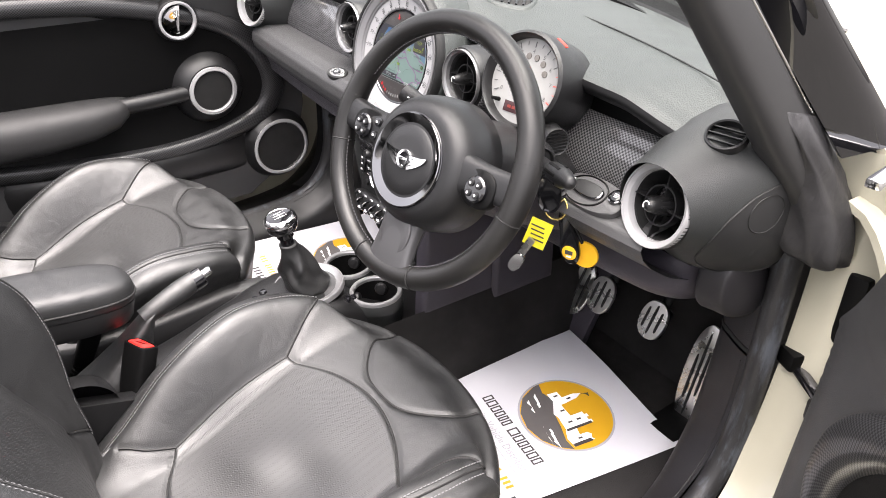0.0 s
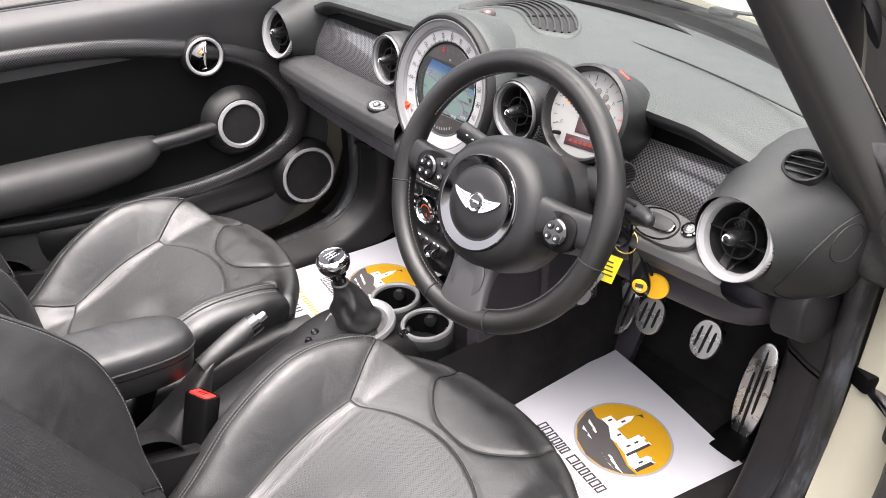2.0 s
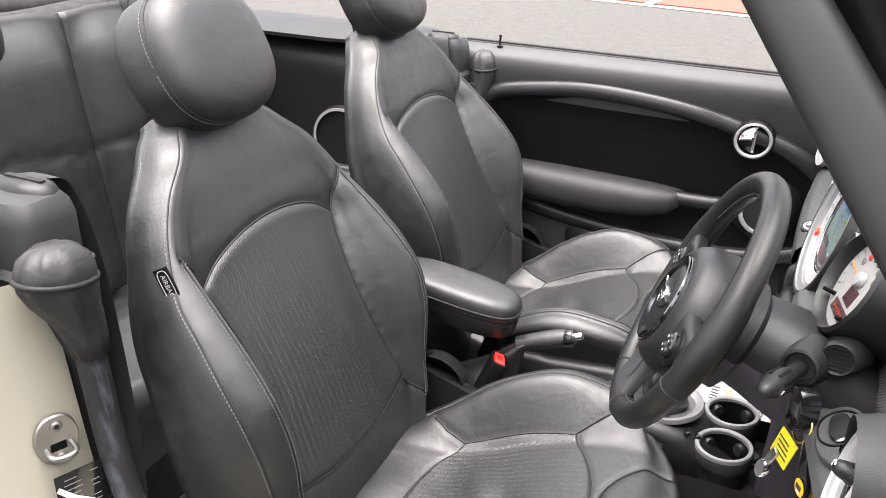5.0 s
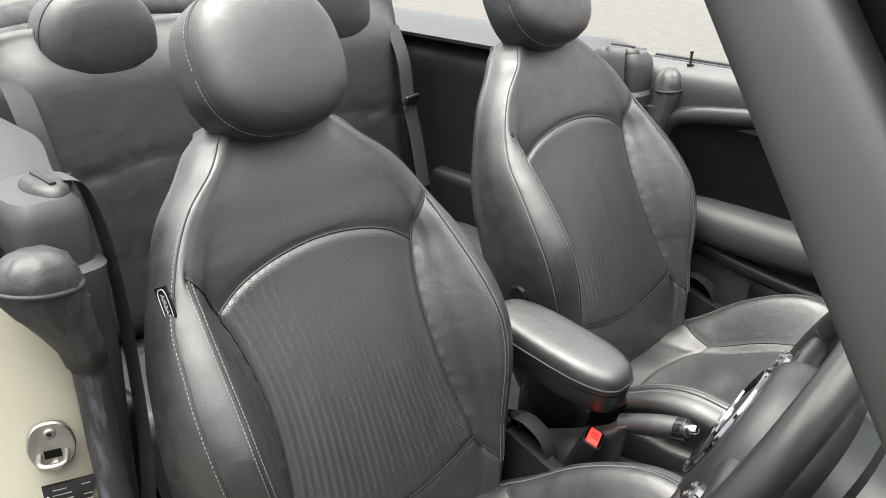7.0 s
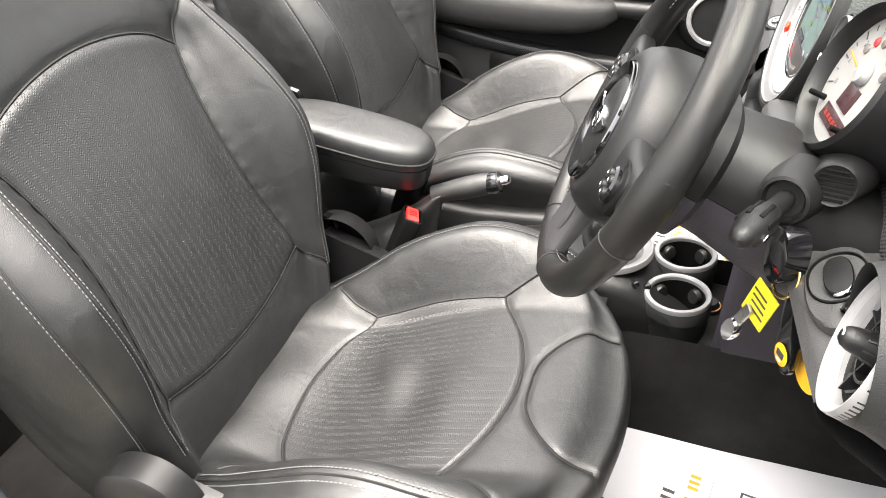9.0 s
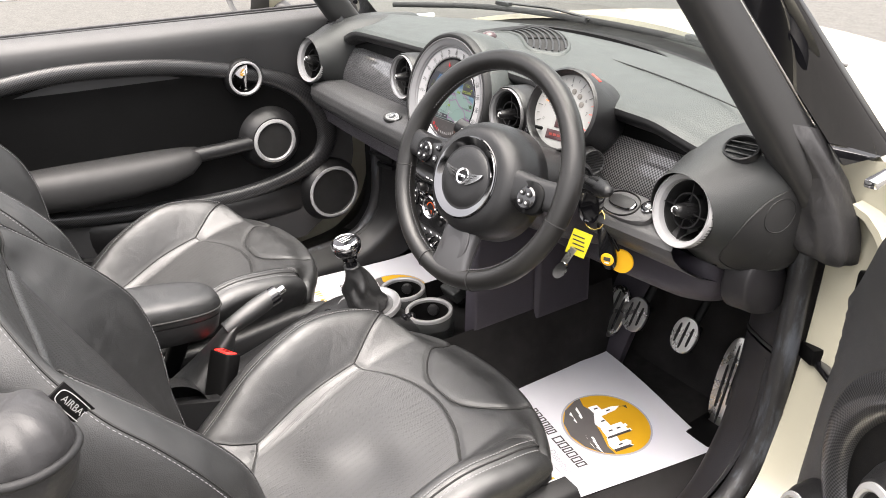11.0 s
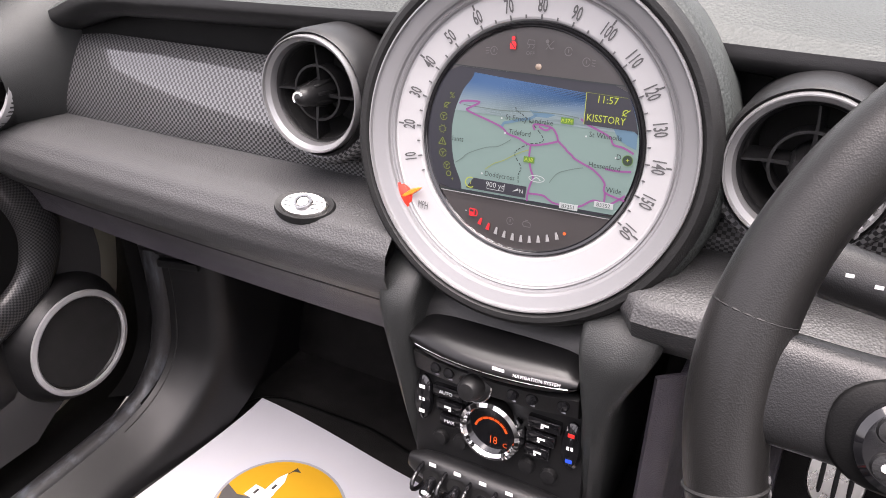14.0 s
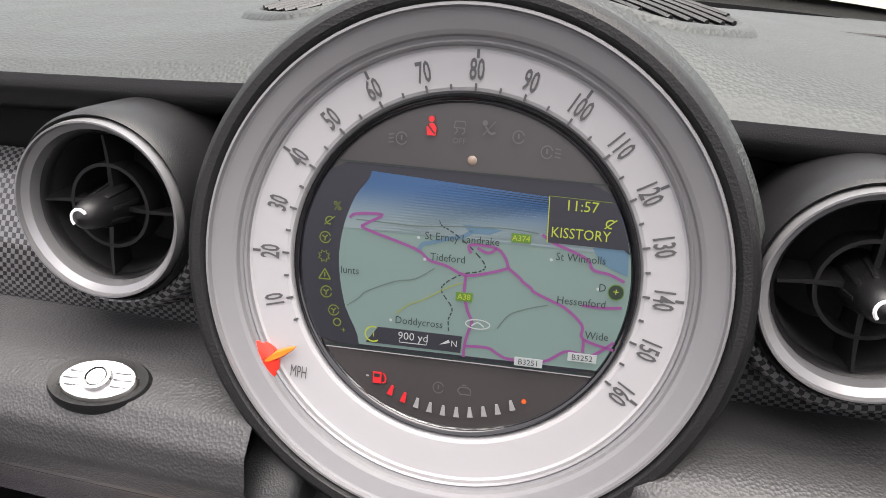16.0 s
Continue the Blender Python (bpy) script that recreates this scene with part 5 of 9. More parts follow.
# ---- navigation screen inside the speedometer ----
def flat_poly(name, pts, z, mat, parent, th=0.0004):
    n = len(pts)
    vs = [(x, y, z) for x, y in pts] + [(x, y, z - th) for x, y in pts]
    fs = [tuple(range(n)), tuple(range(2 * n - 1, n - 1, -1))] + [(i, i + n, (i + 1) % n + n, (i + 1) % n) for i in range(n)]
    return link_mesh(name, vs, fs, mat, parent, smooth=False)


def ribbon(name, pts, width, z, mat, parent, steps=4):
    path = smooth_path([(x, y, z) for x, y in pts], steps)
    vs, fs = [], []
    for i, p in enumerate(path):
        a, b = path[max(i - 1, 0)], path[min(i + 1, len(path) - 1)]
        t = (b - a).normalized()
        s = Vector((-t.y, t.x, 0)) * width / 2
        vs += [p + s, p - s]
    for i in range(len(path) - 1):
        fs.append((2 * i, 2 * i + 1, 2 * i + 3, 2 * i + 2))
    return link_mesh(name, vs, fs, mat, parent, smooth=False)


def clip_circle(pts, r=0.0722):
    return [(x * min(1, r / math.hypot(x, y)), y * min(1, r / math.hypot(x, y))) for x, y in pts]


def dense(pts, n=12):
    out = []
    for (a, b), (c, d) in zip(pts, pts[1:] + pts[:1]):
        out += [(lerp(a, c, k / n), lerp(b, d, k / n)) for k in range(n)]
    return out


Z0 = -0.0424
LAND, SKYB = glow("screen_land", (0.27, 0.41, 0.38), 0.62), glow("screen_water", (0.14, 0.29, 0.42), 0.62)
SIDE, PURPLE, LINE = glow("screen_dark", (0.030, 0.032, 0.050), 0.55), glow("screen_road", (0.36, 0.09, 0.34), 0.68), glow("screen_line", (0.15, 0.22, 0.20), 0.6)
SGREEN, SYEL, SWHITE, SBLK = glow("screen_green", (0.13, 0.30, 0.03), 0.7), glow("screen_yellow", (0.50, 0.62, 0.05), 0.8), glow("screen_white", (0.62, 0.68, 0.68), 0.75), glow("screen_ink", (0.02, 0.04, 0.04), 0.6)
SDIM, SROAD2 = glow("screen_dim", (0.24, 0.30, 0.04), 0.65), glow("screen_lane", (0.33, 0.42, 0.12), 0.7)
LAMPRED, LAMPGREY = glow("lamp_red", (0.9, 0.02, 0.03), 1.2), material("lamp_grey", (0.075, 0.073, 0.073), 0.5)
FUELGREY = material("fuel_grey", (0.20, 0.20, 0.20), 0.5)
screen_part = flat_poly("screen", clip_circle(dense([(-0.0800, 0.0449), (0.0800, 0.0428), (0.0800, -0.0396), (-0.0800, -0.0396)]), 0.0735), Z0, SIDE, spd)
screen_part["label"] = "lit navigation screen with a map"


def map_left(y):
    """The curved left edge of the map."""
    return spline(y, [-0.0385, -0.0207, -0.0024, 0.0133, 0.0291, 0.0415], [-0.0448, -0.0521, -0.0555, -0.0545, -0.0493, -0.0420])


edge = [(map_left(y), y) for y in np.linspace(0.0165, -0.0385, 14)]
flat_poly("map_land", edge + clip_circle(dense([(0.0640, -0.0385), (0.0800, -0.02), (0.0800, 0.0205), (-0.01, 0.0195)])[:-11], 0.0734), Z0 + 0.0006, LAND, screen_part)
for k in range(20):
    t = k / 20
    y1, y0 = lerp(0.0415, 0.0155, t), lerp(0.0415, 0.0155, t + 1 / 20) - 0.0002
    c = [lerp(a, b, ss(0.15, 0.95, t + 0.03)) for a, b in zip((0.045, 0.16, 0.38), (0.35, 0.47, 0.50))]
    flat_poly("map_sky", [(map_left(y1), y1)] + clip_circle([(0.074, y1 - 0.0018), (0.074, y0 - 0.0006 + 0.005 * t)], 0.0733) + [(map_left(y0), y0)], Z0 + 0.0009, glow("screen_sky", c, 0.62), screen_part)
roads = [
    [(-0.0510, 0.0200), (-0.0480, 0.0221), (-0.0360, 0.0226), (-0.0436, 0.0179), (-0.0435, 0.0156), (-0.0207, 0.0088), (-0.0140, 0.0043), (-0.0063, 0.0025), (0.0028, -0.0009), (0.0139, 0.0015), (0.0212, 0.0041)],
    [(0.0212, 0.0041), (0.0195, 0.0085), (0.0156, 0.0123), (0.0080, 0.0132), (0.0032, 0.0124), (0.0045, 0.0092)],
    [(0.0156, 0.0123), (0.0120, 0.0100), (0.0070, 0.0118)],
    [(0.0212, 0.0041), (0.0264, 0.0003), (0.0278, -0.0012), (0.0316, -0.0037), (0.0330, -0.0052), (0.0394, -0.0079), (0.0469, -0.0109), (0.0548, -0.0177), (0.0559, -0.0240), (0.0691, -0.0275)],
    [(0.0028, -0.0009), (0.0026, -0.0094), (0.0046, -0.0170), (0.0068, -0.0219), (0.0053, -0.0274), (0.0042, -0.0333), (0.0042, -0.0385)],
    [(0.0042, -0.0333), (0.0144, -0.0329), (0.0190, -0.0350), (0.0243, -0.0369), (0.0393, -0.0364), (0.0487, -0.0305), (0.0559, -0.0310), (0.0609, -0.0306), (0.0690, -0.0240)],
    [(0.0540, -0.0089), (0.0620, -0.0092), (0.0707, -0.0083)],
    [(0.0345, 0.0203), (0.0396, 0.0171), (0.0470, 0.0145), (0.0545, 0.0112), (0.0573, 0.0070), (0.0640, 0.0058), (0.0707, 0.0030)],
    [(0.0559, -0.0240), (0.0562, -0.0270), (0.0562, -0.0300)],
]
flat_poly("map_water", [(0.0560, 0.0165), (0.0640, 0.0172), (0.0712, 0.0160), (0.0718, 0.0055), (0.0660, 0.0075), (0.0600, 0.0105)], Z0 + 0.0010, SKYB, screen_part)
flat_poly("map_water", [(-0.0005, 0.0215), (0.0110, 0.0212), (0.0175, 0.0205), (0.0120, 0.0180), (0.0040, 0.0178), (0.0015, 0.0198)], Z0 + 0.0010, SKYB, screen_part)
ribbon("map_water", [(-0.0193, 0.0076), (-0.0175, 0.0110), (-0.0145, 0.0119), (-0.0046, 0.0150), (0.0000, 0.0160), (0.0045, 0.0190)], 0.0018, Z0 + 0.0010, SKYB, screen_part)
for r in roads:
    ribbon("map_road", r, 0.0013, Z0 + 0.0014, PURPLE, screen_part)
for r in ([(-0.0508, -0.0205), (-0.0455, -0.0165), (-0.0418, -0.0129), (-0.0289, -0.0070), (-0.0200, -0.0050), (-0.0113, 0.0008)], [(0.0183, -0.0237), (0.0205, -0.0200), (0.0240, -0.0161), (0.0324, -0.0126), (0.0396, -0.0105)], [(-0.0480, 0.0195), (-0.0350, 0.0192), (-0.0200, 0.0190), (0.0, 0.0205), (0.0198, 0.0214), (0.0330, 0.0205)]):
    ribbon("map_road", r, 0.0005, Z0 + 0.0012, LINE, screen_part)
ribbon("map_road", [(-0.0282, -0.0220), (-0.0220, -0.0170), (-0.0155, -0.0140), (-0.0056, -0.0077), (-0.0010, -0.0055), (0.0018, -0.0043)], 0.0006, Z0 + 0.0013, SROAD2, screen_part)
rail = smooth_path([(x, y, 0) for x, y in ((-0.0105, 0.0224), (-0.0090, 0.0200), (-0.0047, 0.0179), (0.0032, 0.0124), (0.0107, 0.0048), (0.0089, 0.0015), (0.0015, -0.0005), (-0.0058, -0.0051), (-0.0076, -0.0092), (-0.0025, -0.0165), (-0.0038, -0.0220), (-0.0031, -0.0284))], 8)
for i in range(0, len(rail) - 2, 3):
    ribbon("map_railway", [(p.x, p.y) for p in rail[i:i + 3]], 0.0006, Z0 + 0.0013, SBLK, screen_part, 2)
for word, x, y in (("St Erney Landrake", 0.0000, 0.0151), ("Tideford", -0.0057, 0.0059), ("Doddycross", -0.0170, -0.0247), ("Hessenford", 0.0535, -0.0076), ("St Winnolls", 0.0516, 0.0114), ("lunts", -0.0500, -0.0040), ("Wide", 0.0615, -0.0220), ("D", 0.0618, -0.0004)):
    text("map_name", word, 0.0049, pose(x, y, Z0 + 0.0018) @ Matrix.Diagonal((0.92, 1, 1, 1)), SBLK, screen_part)
for x, y in ((-0.0193, 0.0140), (-0.0160, 0.0045), (-0.0300, -0.0250), (0.0392, 0.0098), (0.0600, -0.0010)):
    revolve("map_dot", [(0.0, 0.0), (0.0007, 0.0)], SWHITE, screen_part, m=pose(x, y, Z0 + 0.0016), seg=10)
flat_poly("clock_panel", clip_circle(dense([(0.0362, 0.0372), (0.0800, 0.0362), (0.0800, 0.0166), (0.0368, 0.0172)]), 0.0732), Z0 + 0.0016, SIDE, screen_part)
ribbon("panel_edge", [(0.0362, 0.0372), (0.0364, 0.0300), (0.0368, 0.0172)], 0.0004, Z0 + 0.0019, SYEL, screen_part)
ribbon("panel_edge", [(0.0362, 0.0372), (0.0480, 0.0369), (0.0625, 0.0364)], 0.0003, Z0 + 0.0019, SDIM, screen_part)
text("clock", "11:57", 0.0064, pose(0.0500, 0.0336, Z0 + 0.002), SYEL, screen_part)
text("station", "KISSTORY", 0.0064, pose(0.0505, 0.0217, Z0 + 0.002) @ Matrix.Diagonal((0.88, 1, 1, 1)), SYEL, screen_part)


def muted(x, y, z, mat):
    """A small struck-out round symbol."""
    ribbon("side_symbol", [(x + 0.0019 * math.cos(a), y + 0.0017 * math.sin(a)) for a in np.linspace(0.9, 5.0, 9)], 0.0006, z, mat, screen_part)
    ribbon("side_symbol", [(x - 0.0024, y - 0.0020), (x, y), (x + 0.0024, y + 0.0020)], 0.0005, z, mat, screen_part)


muted(0.0626, 0.0273, Z0 + 0.002, SYEL)
for x, y, w in ((0.0257, 0.0178, 0.0085), (0.0027, -0.0107, 0.0075)):
    flat_poly("road_sign", [(x - w / 2, y - 0.002), (x + w / 2, y - 0.002), (x + w / 2, y + 0.002), (x - w / 2, y + 0.002)], Z0 + 0.0017, SGREEN, screen_part)
text("road_number", "A374", 0.0036, pose(0.0257, 0.0178, Z0 + 0.0023), SYEL, screen_part)
text("road_number", "A38", 0.0036, pose(0.0027, -0.0107, Z0 + 0.0021), SYEL, screen_part)
for x, y, wd in ((0.0562, -0.0324, "B3252"), (0.0332, -0.0374, "B3251")):
    flat_poly("road_sign", [(x - 0.0062, y - 0.0019), (x + 0.0062, y - 0.0019), (x + 0.0062, y + 0.0019), (x - 0.0062, y + 0.0019)], Z0 + 0.0017, SWHITE, screen_part)
    text("road_number", wd, 0.0036, pose(x, y, Z0 + 0.0023), SBLK, screen_part)
flat_poly("scale_panel", [(-0.0413, -0.0367), (0.0026, -0.0367), (0.0029, -0.0290), (-0.0358, -0.0290)], Z0 + 0.0016, SIDE, screen_part)
text("scale", "900 yd", 0.0052, pose(-0.0192, -0.0318, Z0 + 0.0023), SWHITE, screen_part)
ribbon("scale_line", [(-0.0255, -0.0338), (-0.0253, -0.0348), (-0.0130, -0.0348), (-0.0128, -0.0338)], 0.0004, Z0 + 0.002, SWHITE, screen_part, 1)
text("north", "N", 0.0040, pose(-0.0004, -0.0328, Z0 + 0.002), SWHITE, screen_part)
flat_poly("north_arrow", [(-0.0070, -0.0338), (-0.0030, -0.0312), (-0.0024, -0.0324), (-0.0040, -0.0330)], Z0 + 0.002, SWHITE, screen_part)
ribbon("info_ring", [(-0.0378 + 0.0037 * math.cos(a), -0.0324 + 0.0035 * math.sin(a)) for a in np.linspace(1.2, 5.4, 14)], 0.0007, Z0 + 0.0021, SYEL, screen_part)
text("info_letter", "i", 0.0040, pose(-0.0376, -0.0324, Z0 + 0.0021), SYEL, screen_part)
ribbon("position_mark", [(0.0096 + 0.0054 * math.cos(a), -0.0224 + 0.0021 * math.sin(a)) for a in np.linspace(0, 6.28, 20)], 0.0005, Z0 + 0.0021, SWHITE, screen_part)
ribbon("position_mark", [(0.0068, -0.0234), (0.0096, -0.0216), (0.0124, -0.0234)], 0.0006, Z0 + 0.0021, SWHITE, screen_part)
revolve("zoom_disc", [(0.0, 0.0), (0.0033, 0.0)], glow("screen_disc", (0.02, 0.05, 0.03), 0.6), screen_part, m=pose(0.0676, -0.0016, Z0 + 0.0018), seg=20)
ribbon("zoom_ring", [(0.0676 + 0.0033 * math.cos(a), -0.0016 + 0.0033 * math.sin(a)) for a in np.linspace(0, 6.28, 18)], 0.0004, Z0 + 0.0021, SGREEN, screen_part)
text("zoom_sign", "+", 0.0046, pose(0.0676, -0.0016, Z0 + 0.0021), SYEL, screen_part)
ribbon("screen_rule", [(-0.0578, 0.0453), (0.0, 0.0442), (0.0600, 0.0434)], 0.0007, Z0 + 0.0008, SBLK, screen_part)
ribbon("screen_rule", [(-0.0615, -0.0400), (0.0, -0.0400), (0.0618, -0.0400)], 0.0010, Z0 + 0.0008, SBLK, screen_part)
ribbon("screen_rule", [(-0.0605, -0.0410), (0.0, -0.0410), (0.0610, -0.0410)], 0.0005, Z0 + 0.0008, FUELGREY, screen_part)
# column of small symbols beside the map
SYM = ((-0.0570, 0.0266), (-0.0604, 0.0179), (-0.0623, 0.0100), (-0.0626, 0.0013), (-0.0620, -0.0071), (-0.0610, -0.0152), (-0.0572, -0.0236), (-0.0540, -0.0303))
ZS = Z0 + 0.0010
text("side_symbol", "%", 0.0058, pose(SYM[0][0], SYM[0][1] - 0.002, ZS), SDIM, screen_part)
muted(*SYM[1], ZS, SDIM)
for k, r1 in ((2, 0.0025), (5, 0.0026), (6, 0.0024)):
    x, y = SYM[k]
    ribbon("side_symbol", [(x + r1 * math.cos(a), y + r1 * math.sin(a)) for a in np.linspace(0.3, 6.1, 16)], 0.0005, ZS, SDIM, screen_part)
    for a in (0.8, 2.6, 4.6):
        ribbon("side_symbol", [(x, y), (x + 0.0016 * math.cos(a), y + 0.0016 * math.sin(a))], 0.0006, ZS, SDIM, screen_part)
x, y = SYM[3]
ribbon("side_symbol", [(x + (0.0029 if i % 2 else 0.0018) * math.cos(i * math.pi / 8), y + (0.0029 if i % 2 else 0.0018) * math.sin(i * math.pi / 8)) for i in range(17)], 0.0005, ZS, SDIM, screen_part, 1)
x, y = SYM[4]
for a, b in (((-0.0028, -0.0022), (0.0028, -0.0022)), ((0.0028, -0.0022), (0.0, 0.0026)), ((0.0, 0.0026), (-0.0028, -0.0022)), ((0.0, -0.0012), (0.0, 0.0010))):
    ribbon("side_symbol", [(x + a[0], y + a[1]), (x + b[0], y + b[1])], 0.0006, ZS, SDIM, screen_part)
x, y = SYM[7]
ribbon("side_symbol", [(x - 0.0014 + 0.0017 * math.cos(a), y + 0.0012 + 0.0017 * math.sin(a)) for a in np.linspace(0, 6.28, 12)], 0.0006, ZS, SDIM, screen_part)
text("side_symbol", "+", 0.0040, pose(x + 0.0018, y - 0.0024, ZS), SDIM, screen_part)
# warning lamps and the fuel row
for k in range(10):
    t = k / 9
    x, y = lerp(-0.0285, 0.0273, t), -0.0588 - 0.0067 * math.sin(math.pi * t) ** 0.85
    tilt = -0.75 * math.sin(x / 0.066)
    c, w = math.cos(tilt), math.sin(tilt)
    shape = [(-0.0013, -0.0024), (0.0013, -0.0024), (0.0006, 0.0024), (-0.0006, 0.0024)]
    flat_poly("fuel_mark", [(x + a * c + b * w, y - a * w + b * c) for a, b in shape], Z0 + 0.001, LAMPRED if k < 2 else FUELGREY, spd)
flat_poly("fuel_symbol", [(-0.0373, -0.0562), (-0.0333, -0.0562), (-0.0333, -0.0508), (-0.0373, -0.0508)], Z0 + 0.001, LAMPRED, spd)
flat_poly("fuel_window", [(-0.0366, -0.0530), (-0.0340, -0.0530), (-0.0340, -0.0515), (-0.0366, -0.0515)], Z0 + 0.0015, SBLK, spd)
ribbon("fuel_symbol", [(-0.0331, -0.0556), (-0.0314, -0.0552), (-0.0314, -0.0525), (-0.0326, -0.0510)], 0.0007, Z0 + 0.001, LAMPRED, spd)
ribbon("fuel_symbol", [(-0.0405, -0.0530), (-0.0392, -0.0530)], 0.0008, Z0 + 0.001, FUELGREY, spd)
revolve("end_dot", [(0.0, 0.0), (0.0011, 0.0)], glow("lamp_orange", (1.0, 0.16, 0.02), 1.2), spd, m=pose(0.0327, -0.0561, Z0 + 0.001), seg=12)
flat_poly("belt_lamp", [(-0.0182, 0.0588), (-0.0146, 0.0588), (-0.0142, 0.0622), (-0.0156, 0.0640), (-0.0172, 0.0640), (-0.0186, 0.0622)], Z0 + 0.001, LAMPRED, spd)
revolve("belt_lamp_head", [(0.0, 0.0), (0.0013, 0.0)], LAMPRED, spd, m=pose(-0.0165, 0.0658, Z0 + 0.001), seg=12)
ribbon("belt_strap", [(-0.0180, 0.0634), (-0.0164, 0.0614), (-0.0148, 0.0596)], 0.0006, Z0 + 0.0015, SBLK, spd)
for x, y in ((-0.0293, 0.0567), (0.0211, 0.0607), (-0.0064, -0.0546), (0.0334, 0.0553)):
    ribbon("warning_symbol", [(x + 0.0024 * math.cos(a), y + 0.0026 * math.sin(a)) for a in np.linspace(0.3, 5.9, 14)], 0.0005, Z0 + 0.001, LAMPGREY, spd)
    ribbon("warning_symbol", [(x, y - 0.0008), (x, y + 0.0014)], 0.0007, Z0 + 0.001, LAMPGREY, spd)
for x, y, sx in ((-0.0293, 0.0567, -1), (0.0334, 0.0553, 1)):
    for k in (-1, 0, 1):
        ribbon("warning_symbol", [(x + sx * 0.0034, y + 0.0017 * k), (x + sx * 0.0058, y + 0.0017 * k - 0.0004)], 0.0005, Z0 + 0.001, LAMPGREY, spd)
x, y = -0.0041, 0.0640
ribbon("warning_symbol", [(x - 0.0026, y - 0.0012), (x - 0.0020, y + 0.0016), (x + 0.0020, y + 0.0016), (x + 0.0026, y - 0.0012), (x - 0.0026, y - 0.0012)], 0.0005, Z0 + 0.001, LAMPGREY, spd, 1)
for k in (-1, 1):
    ribbon("warning_symbol", [(x + 0.0016 * k - 0.0006, y - 0.0038), (x + 0.0016 * k + 0.0006, y - 0.0026), (x + 0.0016 * k, y - 0.0014)], 0.0005, Z0 + 0.001, LAMPGREY, spd)
text("off_label", "OFF", 0.0034, pose(-0.0041, 0.0572, Z0 + 0.001), LAMPGREY, spd)
x, y = 0.0084, 0.0636
revolve("warning_symbol", [(0.0, 0.0), (0.0012, 0.0)], LAMPGREY, spd, m=pose(x - 0.0018, y + 0.0020, Z0 + 0.001), seg=10)
ribbon("warning_symbol", [(x - 0.0016, y + 0.0006), (x + 0.0006, y - 0.0022), (x + 0.0028, y - 0.0018)], 0.0009, Z0 + 0.001, LAMPGREY, spd)
ribbon("warning_symbol", [(x - 0.0024, y - 0.0030), (x + 0.0026, y + 0.0028)], 0.0004, Z0 + 0.001, LAMPGREY, spd)
x, y = 0.0054, -0.0544
ribbon("warning_symbol", [(x - 0.0030, y - 0.0004), (x - 0.0018, y + 0.0014), (x + 0.0016, y + 0.0014), (x + 0.0030, y + 0.0004), (x + 0.0030, y - 0.0020), (x - 0.0016, y - 0.0020), (x - 0.0030, y - 0.0004)], 0.0006, Z0 + 0.001, LAMPGREY, spd, 1)
ribbon("warning_symbol", [(x - 0.0010, y + 0.0024), (x + 0.0010, y + 0.0024)], 0.0006, Z0 + 0.001, LAMPGREY, spd)
revolve("light_sensor", [(0.0, 0.0004), (0.0017, 0.0003), (0.0021, 0.0)], material("sensor_grey", (0.20, 0.155, 0.12), 0.4), spd, m=pose(0.0019, 0.0493, Z0 - 0.0003), seg=16)

# ---- small dash badge ----
bd = thing("dash_badge", (-0.157, -0.046, 0.803), "small chrome oval emblem on the glovebox", "badge")
bd.matrix_basis = facing((-0.166, -0.0375, 0.8045), 8, 68) @ Matrix.Diagonal((1.1, 1.1, 1, 1))
loft("surround", [[(a * f, b * f, h) for a, b in superellipse(0.0245, 0.0145, 2, 40)] for f, h in ((1.0, -0.005), (0.99, -0.001), (0.94, 0.0014), (0.84, 0.0010), (0.73, -0.0005))], HOOD, bd, "dark recessed oval surround", cap=False)
loft("emblem", [[(a * f, b * f, h) for a, b in superellipse(0.0245, 0.0145, 2, 40)] for f, h in ((0.74, -0.002), (0.74, 0.001), (0.70, 0.002), (0.10, 0.0022))], STEEL, bd, "brushed steel emblem plate")
revolve("emblem_disc", [(0.0, 0.0045), (0.0042, 0.0045), (0.0046, 0.003), (0.0046, 0.001)], STEEL, bd, seg=24)
revolve("emblem_ring", [(0.0050, 0.002), (0.0050, 0.0048), (0.0066, 0.0048), (0.0068, 0.002)], DCHROME, bd, seg=24)
for sx in (1, -1):
    for yy, ln in ((0.0036, 0.0070), (0.0, 0.0088), (-0.0036, 0.0070)):
        bm = rbox((ln, 0.0007, 0.0005), 0.0002)
        bm.transform(pose(sx * (0.0072 + ln / 2), yy, 0.0024))
        part("emblem_bar", bm, DCHROME, bd)

